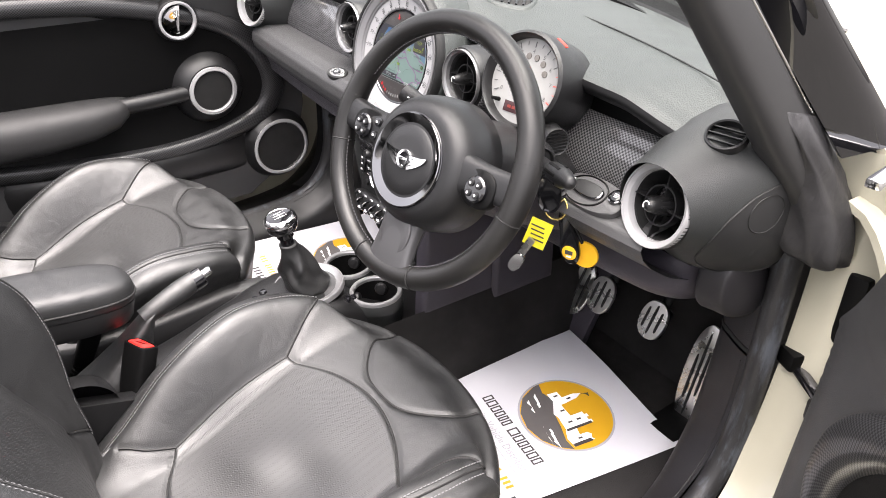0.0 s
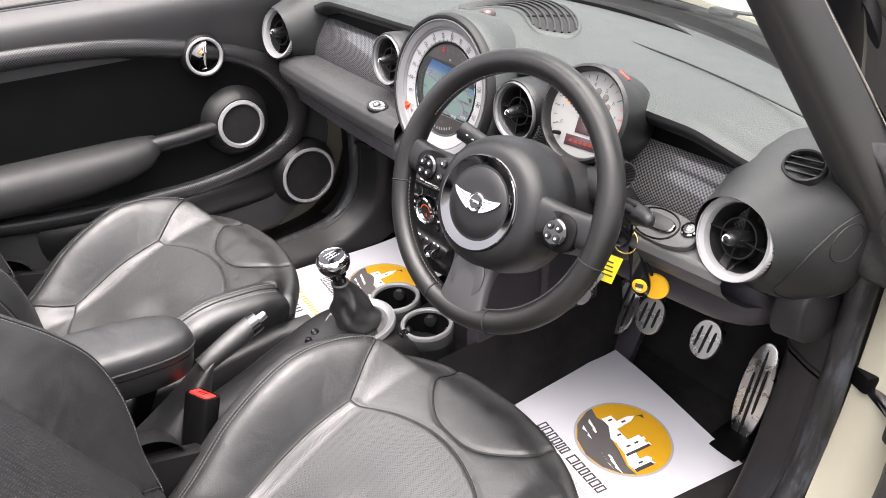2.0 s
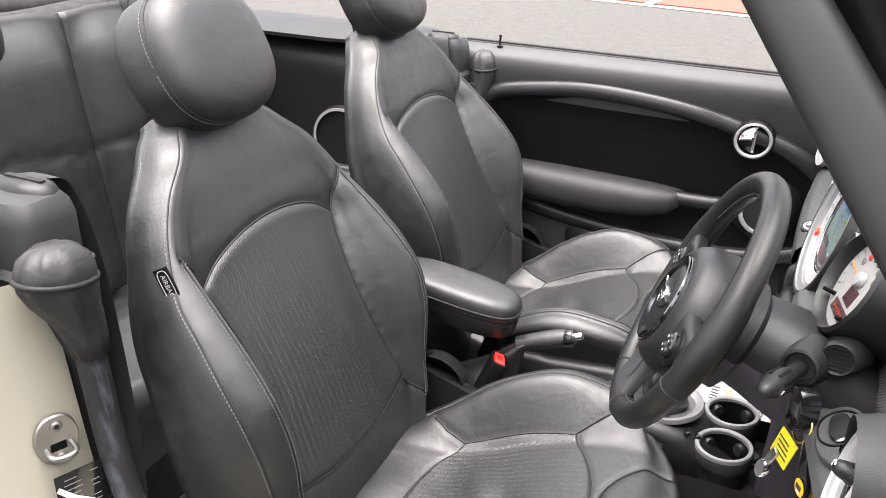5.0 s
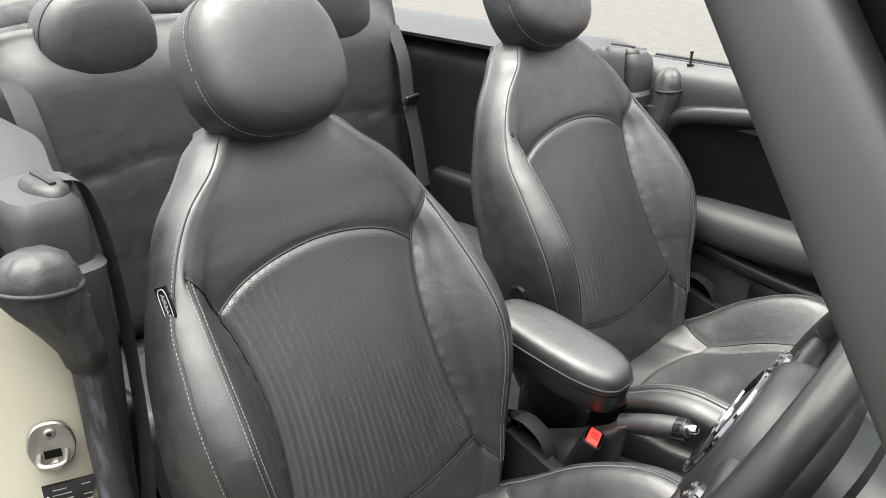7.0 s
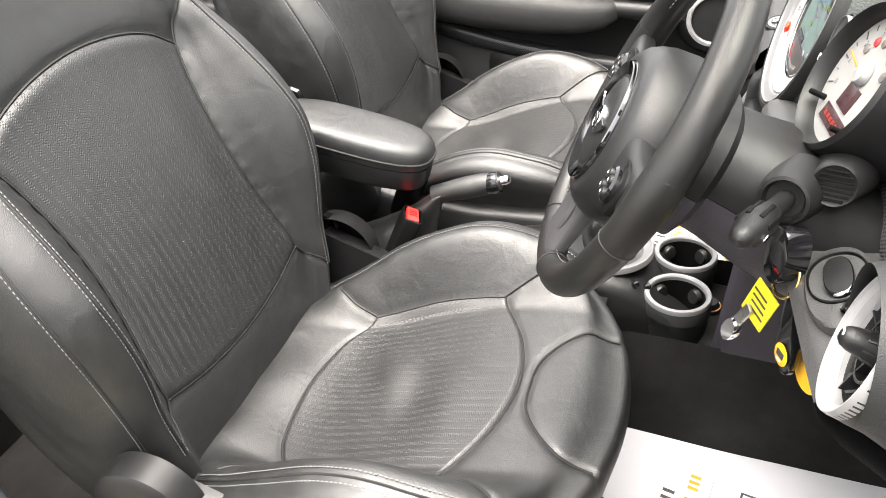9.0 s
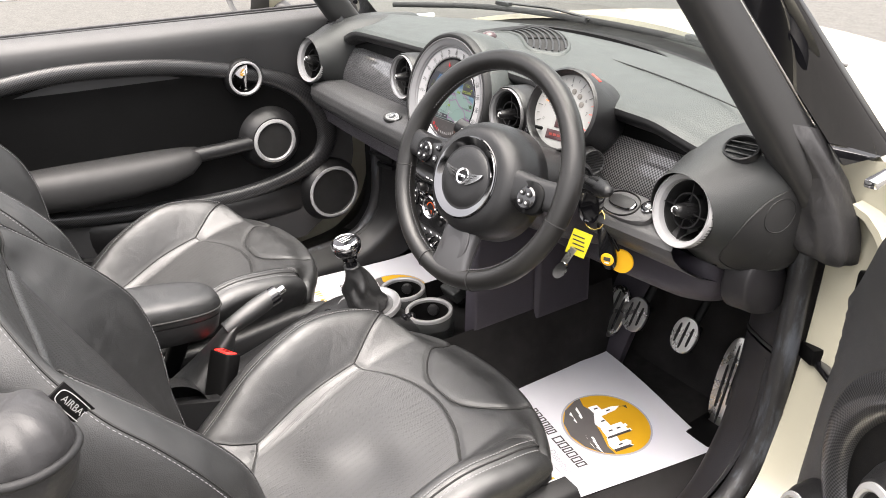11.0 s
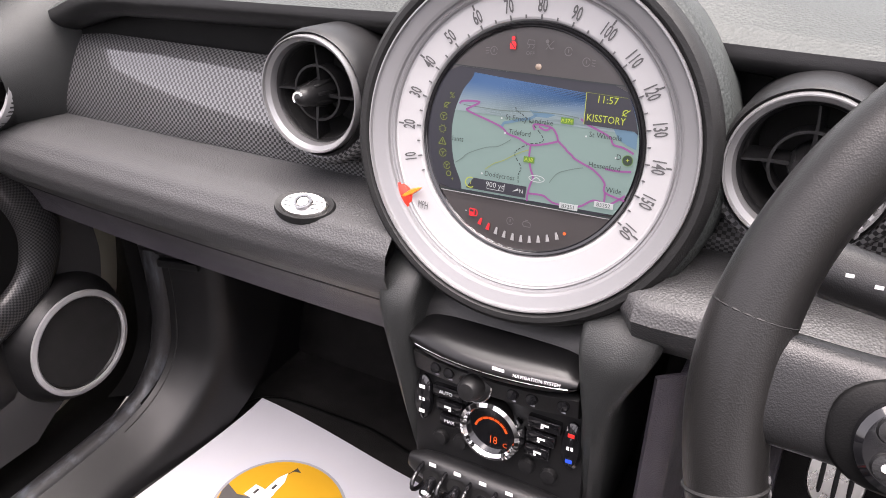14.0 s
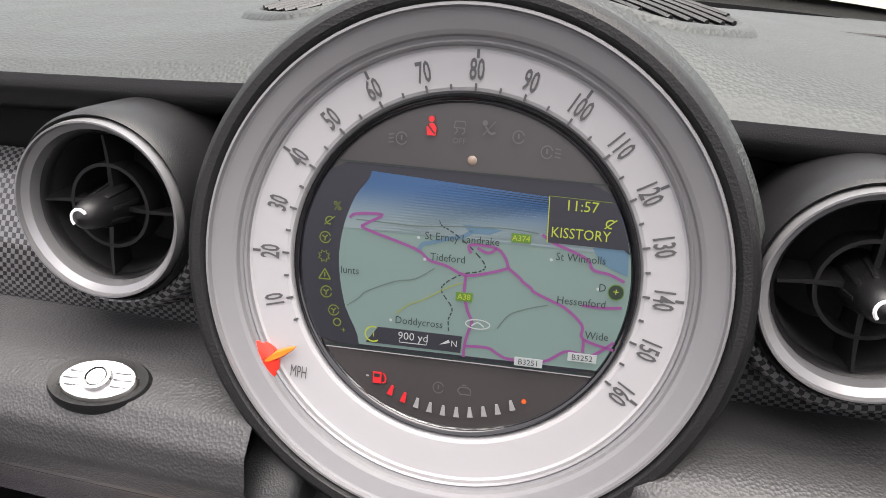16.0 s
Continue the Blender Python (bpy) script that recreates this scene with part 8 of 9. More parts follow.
sl3 = lambda w, h: [(-0.5 * w, -0.55 * h, 0.55 * h), (0, -0.78 * h, 0.78 * h), (0.5 * w, -0.55 * h, 0.55 * h)]
pedal("clutch_pedal", "oval steel clutch pedal with rubber strips", (0.254, 0.296, 0.414), 0.030, 0.038, -28, 0, sl3(0.030, 0.038), True)
pedal("brake_pedal", "oval steel brake pedal with rubber strips", (0.365, 0.322, 0.409), 0.030, 0.038, -28, 0, sl3(0.030, 0.038), True)
pedal("accelerator_pedal", "long oval steel accelerator pedal with rubber strips", (0.471, 0.338, 0.342), 0.030, 0.102, -14, 0, [(-0.011, -0.055, 0.04), (0.0, -0.088, 0.088), (0.011, -0.04, 0.055)])
pedal("foot_rest", "steel footrest plate with rubber strips", (0.135, 0.358, 0.345), 0.036, 0.062, -26, 0, [(-0.018, -0.04, 0.04), (0.0, -0.05, 0.05), (0.018, -0.04, 0.04)])
fb = thing("pedal_base", (0.475, 0.30, FLOOR), "black plastic accelerator base plate", "pedal base")
box("plate", (0.075, 0.11, 0.02), pose(0, 0.0, 0.012, 4), DARK, fb, bevel=0.006)
box("mount", (0.03, 0.06, 0.11), pose(0.03, 0.075, 0.09), DARK, fb, bevel=0.005)
fp = thing("footrest_panel", (0.145, 0.34, FLOOR), "dark plastic footrest panel beside the tunnel", "panel")
box("panel", (0.10, 0.02, 0.26), pose(0, 0.035, 0.10, -26), LOWER, fp, bevel=0.006)


# ---- carpet mats and the tunnel's carpet ----
MATCARPET = material("mat_carpet", (0.022, 0.021, 0.021), 0.95, grain=1.0, size=700, var=0.25, spec=0.1)
for sx in (1, -1):
    cm = thing("carpet_mat", (sx * 0.36, 0.03, FLOOR), "black carpet floor mat with bound edge", "floor mat", "carpet mats")
    outline = [(a, b - 0.05 * max(0, -sx * a / 0.23) * (b > 0)) for a, b in superellipse(0.225, 0.245, 7, 64)]
    loft("mat_panel", [[(a * f, b * f, h) for a, b in outline] for f, h in ((1.0, 0.004), (1.0, 0.012), (0.985, 0.014), (0.5, 0.014), (0.02, 0.014))], MATCARPET, cm, sharp=50)
    tube("binding", [(a, b, 0.010) for a, b in outline], 0.0055, DARK, cm, closed=True, seg=8)
    sheet("tunnel_carpet", lambda u, v: (0.006 + sx * (lerp(0.112, 0.150, v)), lerp(-0.34, 0.36, u), lerp(0.425 - 0.03 * ss(0.3, 0, u), FLOOR, v)), 16, 8, CARPET, car, "dark carpet on the tunnel side", flip=sx > 0)


# ---- paper floor mats ----
def paper_mat(c, rot, w, l, lift, left):
    mat = thing("paper_floor_mat", c, "white printed paper floor mat", "paper mat", "paper mats")
    mat.matrix_basis = pose(*c, 0, 0, rot)

    def fn(u, v):
        x, y = lerp(-left, w, u), lerp(0, -l, v)
        z = 0.004 + 0.012 * math.exp(-v * 9) * (0.6 + 0.4 * math.cos(3 * u)) + 0.003 * math.sin(5 * u + 3 * v) + lift * ss(0.55, 1, v) * (1 - u) * 0.5
        return (x, y, z)
    sheet("sheet", fn, 25, 31, PAPER, mat, "slightly curled white paper", thick=0.0006)

    def z_at(x, y):
        return fn((x + left) / (w + left), -y / l)[2]

    def lay(name, pts, material_, h=0.0008):
        vs = [(x, y, z_at(x, y) + h) for x, y in pts]
        return link_mesh(name, vs, [tuple(range(len(vs)))], material_, mat, smooth=False)
    # roundel: a castle on a rock, in orange, white and dark
    cx, cy, r = w * 0.54, -0.146, 0.096
    fan = lambda rr, n=48: [(cx + rr * math.cos(2 * math.pi * k / n), cy + rr * 0.93 * math.sin(2 * math.pi * k / n)) for k in range(n)]

    def disc(name, rr, m_, h):
        pts = fan(rr)
        vs = [(cx, cy, z_at(cx, cy) + h)] + [(x, y, z_at(x, y) + h) for x, y in pts]
        return link_mesh(name, vs, [(0, k + 1, (k + 1) % 48 + 1) for k in range(48)], m_, mat, smooth=False)
    disc("roundel_rim", r, GREYINK, 0.0009)
    disc("roundel", r * 0.955, ORANGE, 0.0014)

    def castle(name, pts, m_, h):
        # points in roundel units
        out = []
        for x, y in pts:
            k = math.hypot(x, y)
            s = min(1, 0.95 / k) if k else 1
            out.append((cx + x * s * r, cy + y * s * r * 0.93))
        return lay(name, out, m_, h)
    castle("rock", [(-0.95, -0.05), (-0.7, -0.12), (-0.45, -0.02), (-0.1, -0.22), (0.25, -0.30), (0.6, -0.42), (0.86, -0.40), (0.7, -0.66), (0.4, -0.87), (0.0, -0.95), (-0.4, -0.86), (-0.75, -0.6), (-0.93, -0.2)], ROCKINK, 0.0019)
    for k in range(7):
        x0 = -0.75 + 0.2 * k
        castle("rock_light", [(x0, -0.28 - 0.05 * k), (x0 + 0.30, -0.34 - 0.05 * k), (x0 + 0.34, -0.39 - 0.05 * k), (x0 + 0.08, -0.36 - 0.05 * k)], WHITEINK, 0.0023)
        castle("rock_light", [(x0 + 0.1, -0.50 - 0.04 * k), (x0 + 0.30, -0.55 - 0.03 * k), (x0 + 0.16, -0.585 - 0.02 * k)], WHITEINK, 0.0023)
    castle("castle_wall", [(-0.62, -0.06), (-0.60, 0.18), (-0.25, 0.20), (-0.25, 0.05), (0.18, 0.06), (0.18, -0.18), (-0.1, -0.24), (-0.4, -0.05)], WHITEINK, 0.0023)
    castle("castle_tower", [(-0.42, 0.0), (-0.42, 0.46), (-0.36, 0.62), (-0.28, 0.46), (-0.24, 0.0)], WHITEINK, 0.0026)
    castle("castle_tower", [(0.08, -0.22), (0.08, 0.34), (0.16, 0.34), (0.16, 0.40), (0.24, 0.40), (0.24, 0.34), (0.32, 0.34), (0.32, 0.40), (0.40, 0.40), (0.40, -0.26)], WHITEINK, 0.0026)
    castle("castle_shade", [(0.36, -0.24), (0.36, 0.36), (0.42, 0.36), (0.42, -0.26)], INK, 0.0029)
    castle("castle_tower", [(0.58, -0.38), (0.58, 0.10), (0.66, 0.16), (0.74, 0.10), (0.80, 0.14), (0.80, -0.36)], WHITEINK, 0.0026)
    castle("castle_shade", [(0.74, -0.36), (0.74, 0.06), (0.82, 0.10), (0.82, -0.36)], INK, 0.0029)
    castle("castle_wall", [(0.38, -0.28), (0.38, -0.02), (0.60, -0.08), (0.60, -0.38)], WHITEINK, 0.0025)
    for x, y in ((-0.34, 0.30), (-0.10, -0.02), (0.22, 0.16), (0.22, -0.05), (0.66, -0.12), (-0.5, 0.08)):
        castle("castle_window", [(x - 0.02, y - 0.05), (x + 0.02, y - 0.05), (x + 0.02, y + 0.05), (x - 0.02, y + 0.05)], INK, 0.0030)
    castle("flag", [(-0.345, 0.62), (-0.33, 0.62), (-0.31, 0.78), (-0.20, 0.74), (-0.30, 0.70)], INK, 0.0026)
    # printing: trade name and address as plain bars, the slogan in letters
    y = -0.258
    x = 0.074
    for wd in (0.0150, 0.0165, 0.0150, 0.0140, 0.0120, 0.0130, 0.0, 0.0205, 0.0165, 0.0140, 0.0165, 0.0160, 0.0150):
        if wd:
            e = wd - 0.0026
            for x0, x1, y0, y1 in ((0, 0.0034, -0.011, 0.011), (e - 0.0034, e, -0.011, 0.011), (0.0034, e - 0.0034, 0.0078, 0.011), (0.0034, e - 0.0034, -0.011, -0.0078)):
                lay("name_bar", [(x + x0, y + y0), (x + x1, y + y0), (x + x1, y + y1), (x + x0, y + y1)], INK, 0.0009)
            x += wd
        else:
            x += 0.009
    tx = text("slogan", "Quality Vehicle Distributors", 0.0212, pose(0.184, -0.290, z_at(0.184, -0.290) + 0.0022) @ Matrix.Diagonal((0.93, 1, 1, 1)), GREYINK, mat)
    lay("rule", [(0.072, -0.3085), (0.296, -0.3085), (0.296, -0.3073), (0.072, -0.3073)], GREYINK, 0.0009)
    x = 0.074
    for k in range(21):
        if k not in (3, 17):
            lay("address_bar", [(x, -0.340), (x + 0.0058, -0.340), (x + 0.0058, -0.325), (x, -0.325)], ORANGE, 0.0009)
        x += 0.0107
    x = 0.115
    for k in range(11):
        if k not in (5, 9):
            lay("number_bar", [(x, -0.371), (x + 0.0058, -0.371), (x + 0.0058, -0.354), (x, -0.354)], INK, 0.0009)
        x += 0.0128
    return mat


paper_mat((0.190, 0.311, FLOOR + 0.014), -9.3, 0.334, 0.50, 0.02, 0.028)
paper_mat((-0.545, 0.242, FLOOR + 0.014), -6.0, 0.334, 0.50, 0.0, 0.0)

# ---- doors ----
LOOP = [(-0.87, 0.72), (-0.855, 0.80), (-0.81, 0.842), (-0.66, 0.867), (-0.53, 0.873), (-0.36, 0.860), (-0.22, 0.833), (-0.09, 0.795), (-0.005, 0.745), (0.045, 0.68), (0.052, 0.61), (0.01, 0.55), (-0.10, 0.515), (-0.25, 0.500), (-0.47, 0.513), (-0.69, 0.545), (-0.83, 0.60)]


def build_door(sx, label):
    """A door in its shut place; sx -1 left, 1 right. Its inner face lies near x = 0.69."""
    d = thing("vehicle_door", (0, 0, 0), label, "car door", "car doors")
    X = lambda x, y, z: (sx * x, y, z)

    def inner(u, v):
        z = lerp(0.952, 0.33, v)
        y = lerp(-0.93, interp(z, [0.33, 0.38, 0.46, 0.55], [-0.03, 0.04, 0.11, 0.135]) if sx < 0 else interp(z, [0.33, 0.38, 0.46, 0.55, 0.66, 0.93, 0.952], [0.18, 0.22, 0.255, 0.268, 0.265, 0.01, -0.01]), u)
        x = spline(z, [0.33, 0.42, 0.55, 0.75, 0.86, 0.915, 0.945, 0.952], [0.70, 0.690, 0.694, 0.702, 0.688, 0.682, 0.70, 0.735])
        low = 0.33 + 0.10 * ss(-0.62, -0.93, y)
        z = max(z, low)
        wrap = 0.080 * ss(0.14, 0.27, y) if sx > 0 else 0.0
        z += 0.020 * ss(0.80, 0.95, z) if sx > 0 else 0.0
        return X(x + wrap - 0.022 * ss(-0.55, 0.08, y) * ss(0.78, 0.93, z) * 0.6, y, z)
    sheet("door_panel", inner, 61, 45, DOORTOP, d, "black moulded door panel", flip=sx < 0, sharp=0)

    def outer(u, v):
        z = lerp(0.945 if sx < 0 else 0.965, 0.25, v)
        y = lerp(-0.95, 0.20 if sx < 0 else interp(z, [0.66, 0.945], [0.27, 0.01]), u)
        return X(0.775 + 0.065 * math.sin(min(1, v * 1.3) * math.pi / 2) - 0.03 * ss(0.75, 1, v), y, z)
    sheet("outer_skin", outer, 24, 16, PAINT, d, "cream white outer skin", thick=0.008, flip=sx > 0)
    ln, my, up = (1.12, -0.375, 0.0) if sx < 0 else (0.92, -0.475, 0.020)
    box("belt_strip", (0.016, ln, 0.018), pose(sx * 0.762, my, 0.948 + up), RUBBER, d, "black rubber window seal", bevel=0.004)
    box("belt_strip", (0.014, ln, 0.014), pose(sx * 0.742, my, 0.947 + up), RUBBER, d, bevel=0.004)
    if sx < 0:
        box("edge_plate", (0.05, 0.012, 0.44), pose(-0.775, 0.150, 0.70), PAINT, d, bevel=0.004)
    box("edge_plate", (0.10, 0.012, 0.56), pose(sx * 0.745, -0.945, 0.63), PAINT, d, bevel=0.004)
    # dark recess inside the loop
    ring = [Vector((0, a, b)) for a, b in LOOP]
    path = smooth_path(ring, 8, closed=True)
    cy, cz = -0.40, 0.69
    vs = [Vector(X(0.694, cy, cz))]
    nring = len(path)
    for f, x in ((0.5, 0.694), (0.85, 0.692), (0.97, 0.684)):
        vs += [Vector(X(x, cy + (p.y - cy) * f, cz + (p.z - cz) * f)) for p in path]
    fs = [(0, 1 + k, 1 + (k + 1) % nring) for k in range(nring)]
    for r in range(2):
        a = 1 + r * nring
        fs += [(a + k, a + nring + k, a + nring + (k + 1) % nring, a + (k + 1) % nring) for k in range(nring)]
    if sx > 0:
        fs = [tuple(reversed(f)) for f in fs]
    link_mesh("recess", vs, [tuple(reversed(f)) for f in fs], DARK, d, "dark inset panel", sharp=0)
    # carbon weave loop: a flattened band, broad at the front
    vs, uvs, run = [], [], 0.0
    n = 13
    for k, p in enumerate(path):
        t = (path[(k + 1) % nring] - path[k - 1]).normalized()
        out = Vector((0, -t.z, t.y))
        if out.dot(Vector((0, p.y - cy, p.z - cz))) < 0:
            out = -out
        if k:
            run += (p - path[k - 1]).length
        wd = 0.021 + 0.012 * math.exp(-((p.y - 0.02) / 0.10) ** 2 - ((p.z - 0.66) / 0.12) ** 2)
        for j in range(n):
            a = math.pi * j / (n - 1)
            q = p + out * (wd * math.cos(a))
            vs.append(Vector(X(0.690 - 0.020 * math.sin(a), q.y, q.z)))
            uvs.append((run, wd * a))
    link_mesh("trim_loop", vs, grid_faces(nring, n, wrap_u=True, flip=sx > 0), DOORCARBON, d, "carbon weave trim loop", uvs=uvs, sharp=0)
    # handle in a round bezel
    hm = Matrix.Translation(X(0.674, -0.166, 0.809)) @ pose(0, 0, 0, 0, -90 * sx, 0)
    hd = revolve("handle_bezel", [(0.0365, -0.012), (0.0365, 0.004), (0.039, 0.008), (0.0445, 0.008), (0.0475, 0.003), (0.050, -0.014)], PLASTIC, d, "round inner handle bezel", m=hm, seg=48)
    revolve("bezel_ring", [(0.036, 0.0), (0.0355, 0.0075), (0.039, 0.0105), (0.0425, 0.0095), (0.043, 0.005)], SILVER, hd, m=hm, seg=48)
    revolve("handle_well", [(0.0362, 0.004), (0.034, -0.018), (0.0, -0.022)], DARK, hd, m=hm, seg=40)
    arc = [(0.0335 * math.sin(a), 0.006 - abs(0.0335 * math.cos(a)) * (1.15 if k else 1)) for k, a in enumerate(np.linspace(-math.pi / 2, math.pi / 2, 20))]
    secs = [[hm @ Vector((x * f, 0.006 + (y - 0.006) * f - g, h - 0.32 * x * f)) for x, y in arc] for f, g, h in ((1.0, 0.0, -0.010), (1.0, 0.0, 0.003), (0.95, 0.001, 0.006), (0.6, 0.004, 0.003), (0.1, 0.006, 0.001))]
    loft("handle", secs, CHROME, hd, "polished chrome door pull", sharp=50, flip=sx < 0)
    # speaker pod, upper
    sm = Matrix.Translation(X(0.668, -0.109, 0.638)) @ pose(0, 0, 0, 0, -90 * sx, 0) @ pose(0, 0, 0, 0, 0, 0)
    pod = revolve("speaker_pod", [(0.0, 0.004), (0.046, 0.004), (0.048, 0.008), (0.0605, 0.008), (0.068, 0.002), (0.078, -0.010), (0.086, -0.026), (0.09, -0.034)], PLASTIC, d, "round speaker pod", m=sm, seg=56)
    revolve("speaker_ring", [(0.0475, 0.006), (0.0475, 0.011), (0.050, 0.013), (0.057, 0.011), (0.058, 0.006)], SILVER, pod, "satin silver ring", m=sm, seg=56)
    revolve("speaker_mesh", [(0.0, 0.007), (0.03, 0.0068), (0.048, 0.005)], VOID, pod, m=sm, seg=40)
    sm = Matrix.Translation(X(0.668, 0.050, 0.458)) @ pose(0, 0, 0, 0, -90 * sx, 0)
    pod = revolve("speaker_pod", [(0.0, 0.002), (0.062, 0.002), (0.064, 0.006), (0.0745, 0.006), (0.083, -0.004), (0.092, -0.024)], PLASTIC, d, "round lower speaker pod", m=sm, seg=56)
    revolve("speaker_ring", [(0.0655, 0.004), (0.0655, 0.009), (0.068, 0.0105), (0.0735, 0.009), (0.0745, 0.004)], SILVER, pod, "satin silver ring", m=sm, seg=64)
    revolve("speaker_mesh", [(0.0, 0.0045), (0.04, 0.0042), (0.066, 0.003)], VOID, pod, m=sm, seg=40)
    # armrest and pull
    secs = []
    for y, zt, zb, dep in ((-0.83, 0.655, 0.60, 0.01), (-0.80, 0.664, 0.585, 0.04), (-0.72, 0.668, 0.572, 0.056), (-0.60, 0.667, 0.566, 0.062), (-0.48, 0.664, 0.566, 0.062), (-0.39, 0.661, 0.575, 0.056), (-0.335, 0.657, 0.592, 0.045), (-0.308, 0.652, 0.612, 0.026), (-0.300, 0.648, 0.625, 0.010)):
        c, h = (zt + zb) / 2, (zt - zb) / 2
        secs.append([X(0.70 - dep * max(0, a) - 0.02 * (a > 0) if a > 0 else 0.70, y, c + h * b) for a, b in superellipse(1, 1, 2.6, 28)])
    loft("armrest", secs, ARMREST, d, "padded matt black armrest", sharp=0, flip=sx > 0)
    tube("pull_bar", [X(0.672, -0.32, 0.636), X(0.668, -0.25, 0.638), X(0.676, -0.17, 0.640)], 0.019, PLASTIC, d, seg=14)
    # pocket
    secs = []
    for y in np.linspace(-0.62, 0.0, 12):
        e = math.sin((y + 0.62) / 0.62 * math.pi) ** 0.4
        secs.append([X(0.70 - 0.035 * e * max(0, math.sin(a)), y, 0.46 + 0.05 * math.cos(a)) for a in np.linspace(0, math.pi, 10)])
    loft("door_pocket", secs, PLASTIC, d, closed=False, cap=False, sharp=0, flip=sx < 0)
    revolve("lock_pin", [(0.0, 0.018), (0.004, 0.0175), (0.0045, 0.014), (0.0028, 0.010), (0.0028, -0.01), (0.008, -0.010), (0.008, -0.014)], PLASTIC, d, m=Matrix.Translation(X(0.722, -0.827, 0.950 + 0.012)), seg=14)
    return d


door_left = build_door(-1, "shut car door with carbon trim and speaker rings")
door_right = build_door(1, "open cream car door with dark inner panel")
DOOR_OPEN = Matrix.Translation((0.488, -0.595, 0)) @ Matrix.Rotation(radians(52), 4, "Z")
door_right.matrix_basis = DOOR_OPEN

# ---- driver's door opening: striker, check strap, label ----
stk = thing("door_striker", (0.715, -0.893, 0.668), "steel door striker on cream painted pillar", "door striker")
SKM = pose(0, 0, 0, 0, 0, 0) @ pose(0, 0, 0, 90, 0, 158)
CAST = material("zinc_plate", (0.34, 0.33, 0.31), 0.36, metal=0.9, var=0.15, grain=0.1, size=500)
loft("plate", [[SKM @ Vector((a * f * (1 - 0.16 * abs(b) / 0.036), b * f, h)) for a, b in superellipse(0.028, 0.036, 2.7, 36)] for f, h in ((1.0, -0.003), (1.0, 0.001), (0.94, 0.003), (0.05, 0.0032))], CAST, stk, "rounded zinc striker plate")
tube("loop", [SKM @ p for p in smooth_path([(-0.015, -0.010, 0), (-0.015, -0.011, 0.020), (-0.006, -0.012, 0.027), (0.008, -0.012, 0.027), (0.015, -0.011, 0.020), (0.015, -0.010, 0)], 4)], 0.0042, CAST, stk, seg=10)
box("recess", (0.020, 0.012, 0.001), SKM @ pose(0, -0.010, 0.0033), DARK, stk, bevel=0.0003)
for y in (0.021, -0.027):
    sc = revolve("screw", [(0.0, 0.0030), (0.0055, 0.0040), (0.0075, 0.0025), (0.0075, 0.0)], CAST, stk, m=SKM @ pose(0.001, y, 0.003), seg=20)
    revolve("screw_socket", [(0.0, 0.0002), (0.0035, 0.0002)], VOID, sc, m=SKM @ pose(0.001, y, 0.0068), seg=6)
lab = thing("maker_plate", (0.712, -0.868, 0.585), "black information sticker on the door pillar", "sticker")
LM = pose(0, 0, 0, 90, 0, 158)
box("sticker", (0.062, 0.085, 0.0012), LM, GLOSS, lab, bevel=0.0004)
for k in range(8):
    box("print_bar", (0.016 + 0.006 * (k % 3), 0.0013, 0.0003), LM @ pose(-0.012 + 0.002 * (k % 2), 0.032 - 0.008 * k, 0.0008), FUELGREY, lab, bevel=0)
    if k % 3 != 1:
        box("print_bar", (0.010, 0.0013, 0.0003), LM @ pose(0.018, 0.032 - 0.008 * k, 0.0008), FUELGREY, lab, bevel=0)
link_mesh("white_streak", [LM @ Vector(p) for p in ((-0.031, 0.020, 0.0010), (-0.027, 0.026, 0.0010), (-0.008, 0.004, 0.0010), (0.014, -0.014, 0.0010), (0.012, -0.018, 0.0010), (-0.014, -0.002, 0.0010))], [(0, 5, 1), (1, 5, 2), (2, 5, 4), (2, 4, 3)], WHITEINK, lab, "white curved streak across the sticker", smooth=False)
ck = thing("door_check", (0.690, 0.215, 0.57), "black door check strap and cable boot", "door check")
box("strap", (0.085, 0.016, 0.014), pose(0.040, -0.012, -0.012, 0, 12, -22), GLOSS, ck, bevel=0.004)
box("bracket", (0.034, 0.030, 0.030), pose(-0.004, 0.004, 0.006, 0, 0, -22), DARK, ck, bevel=0.006)
box("end_block", (0.038, 0.034, 0.040), pose(0.072, -0.028, -0.028, 0, 0, -20), PLASTIC, ck, bevel=0.008)
cb = thing("cable_boot", (0.735, 0.232, 0.66), "black ribbed cable boot between pillar and door", "cable boot")
box("base", (0.030, 0.040, 0.110), pose(0, 0.012, 0.02), DARK, cb, bevel=0.007)
for k in range(7):
    revolve("boot_fold", [(0.010, -0.006), (0.016, 0.0), (0.010, 0.006)], RUBBER, cb, m=pose(0.016 + 0.002 * k, -0.004 - 0.003 * k, -0.010 - 0.009 * k, 12, -14, 0), seg=18)

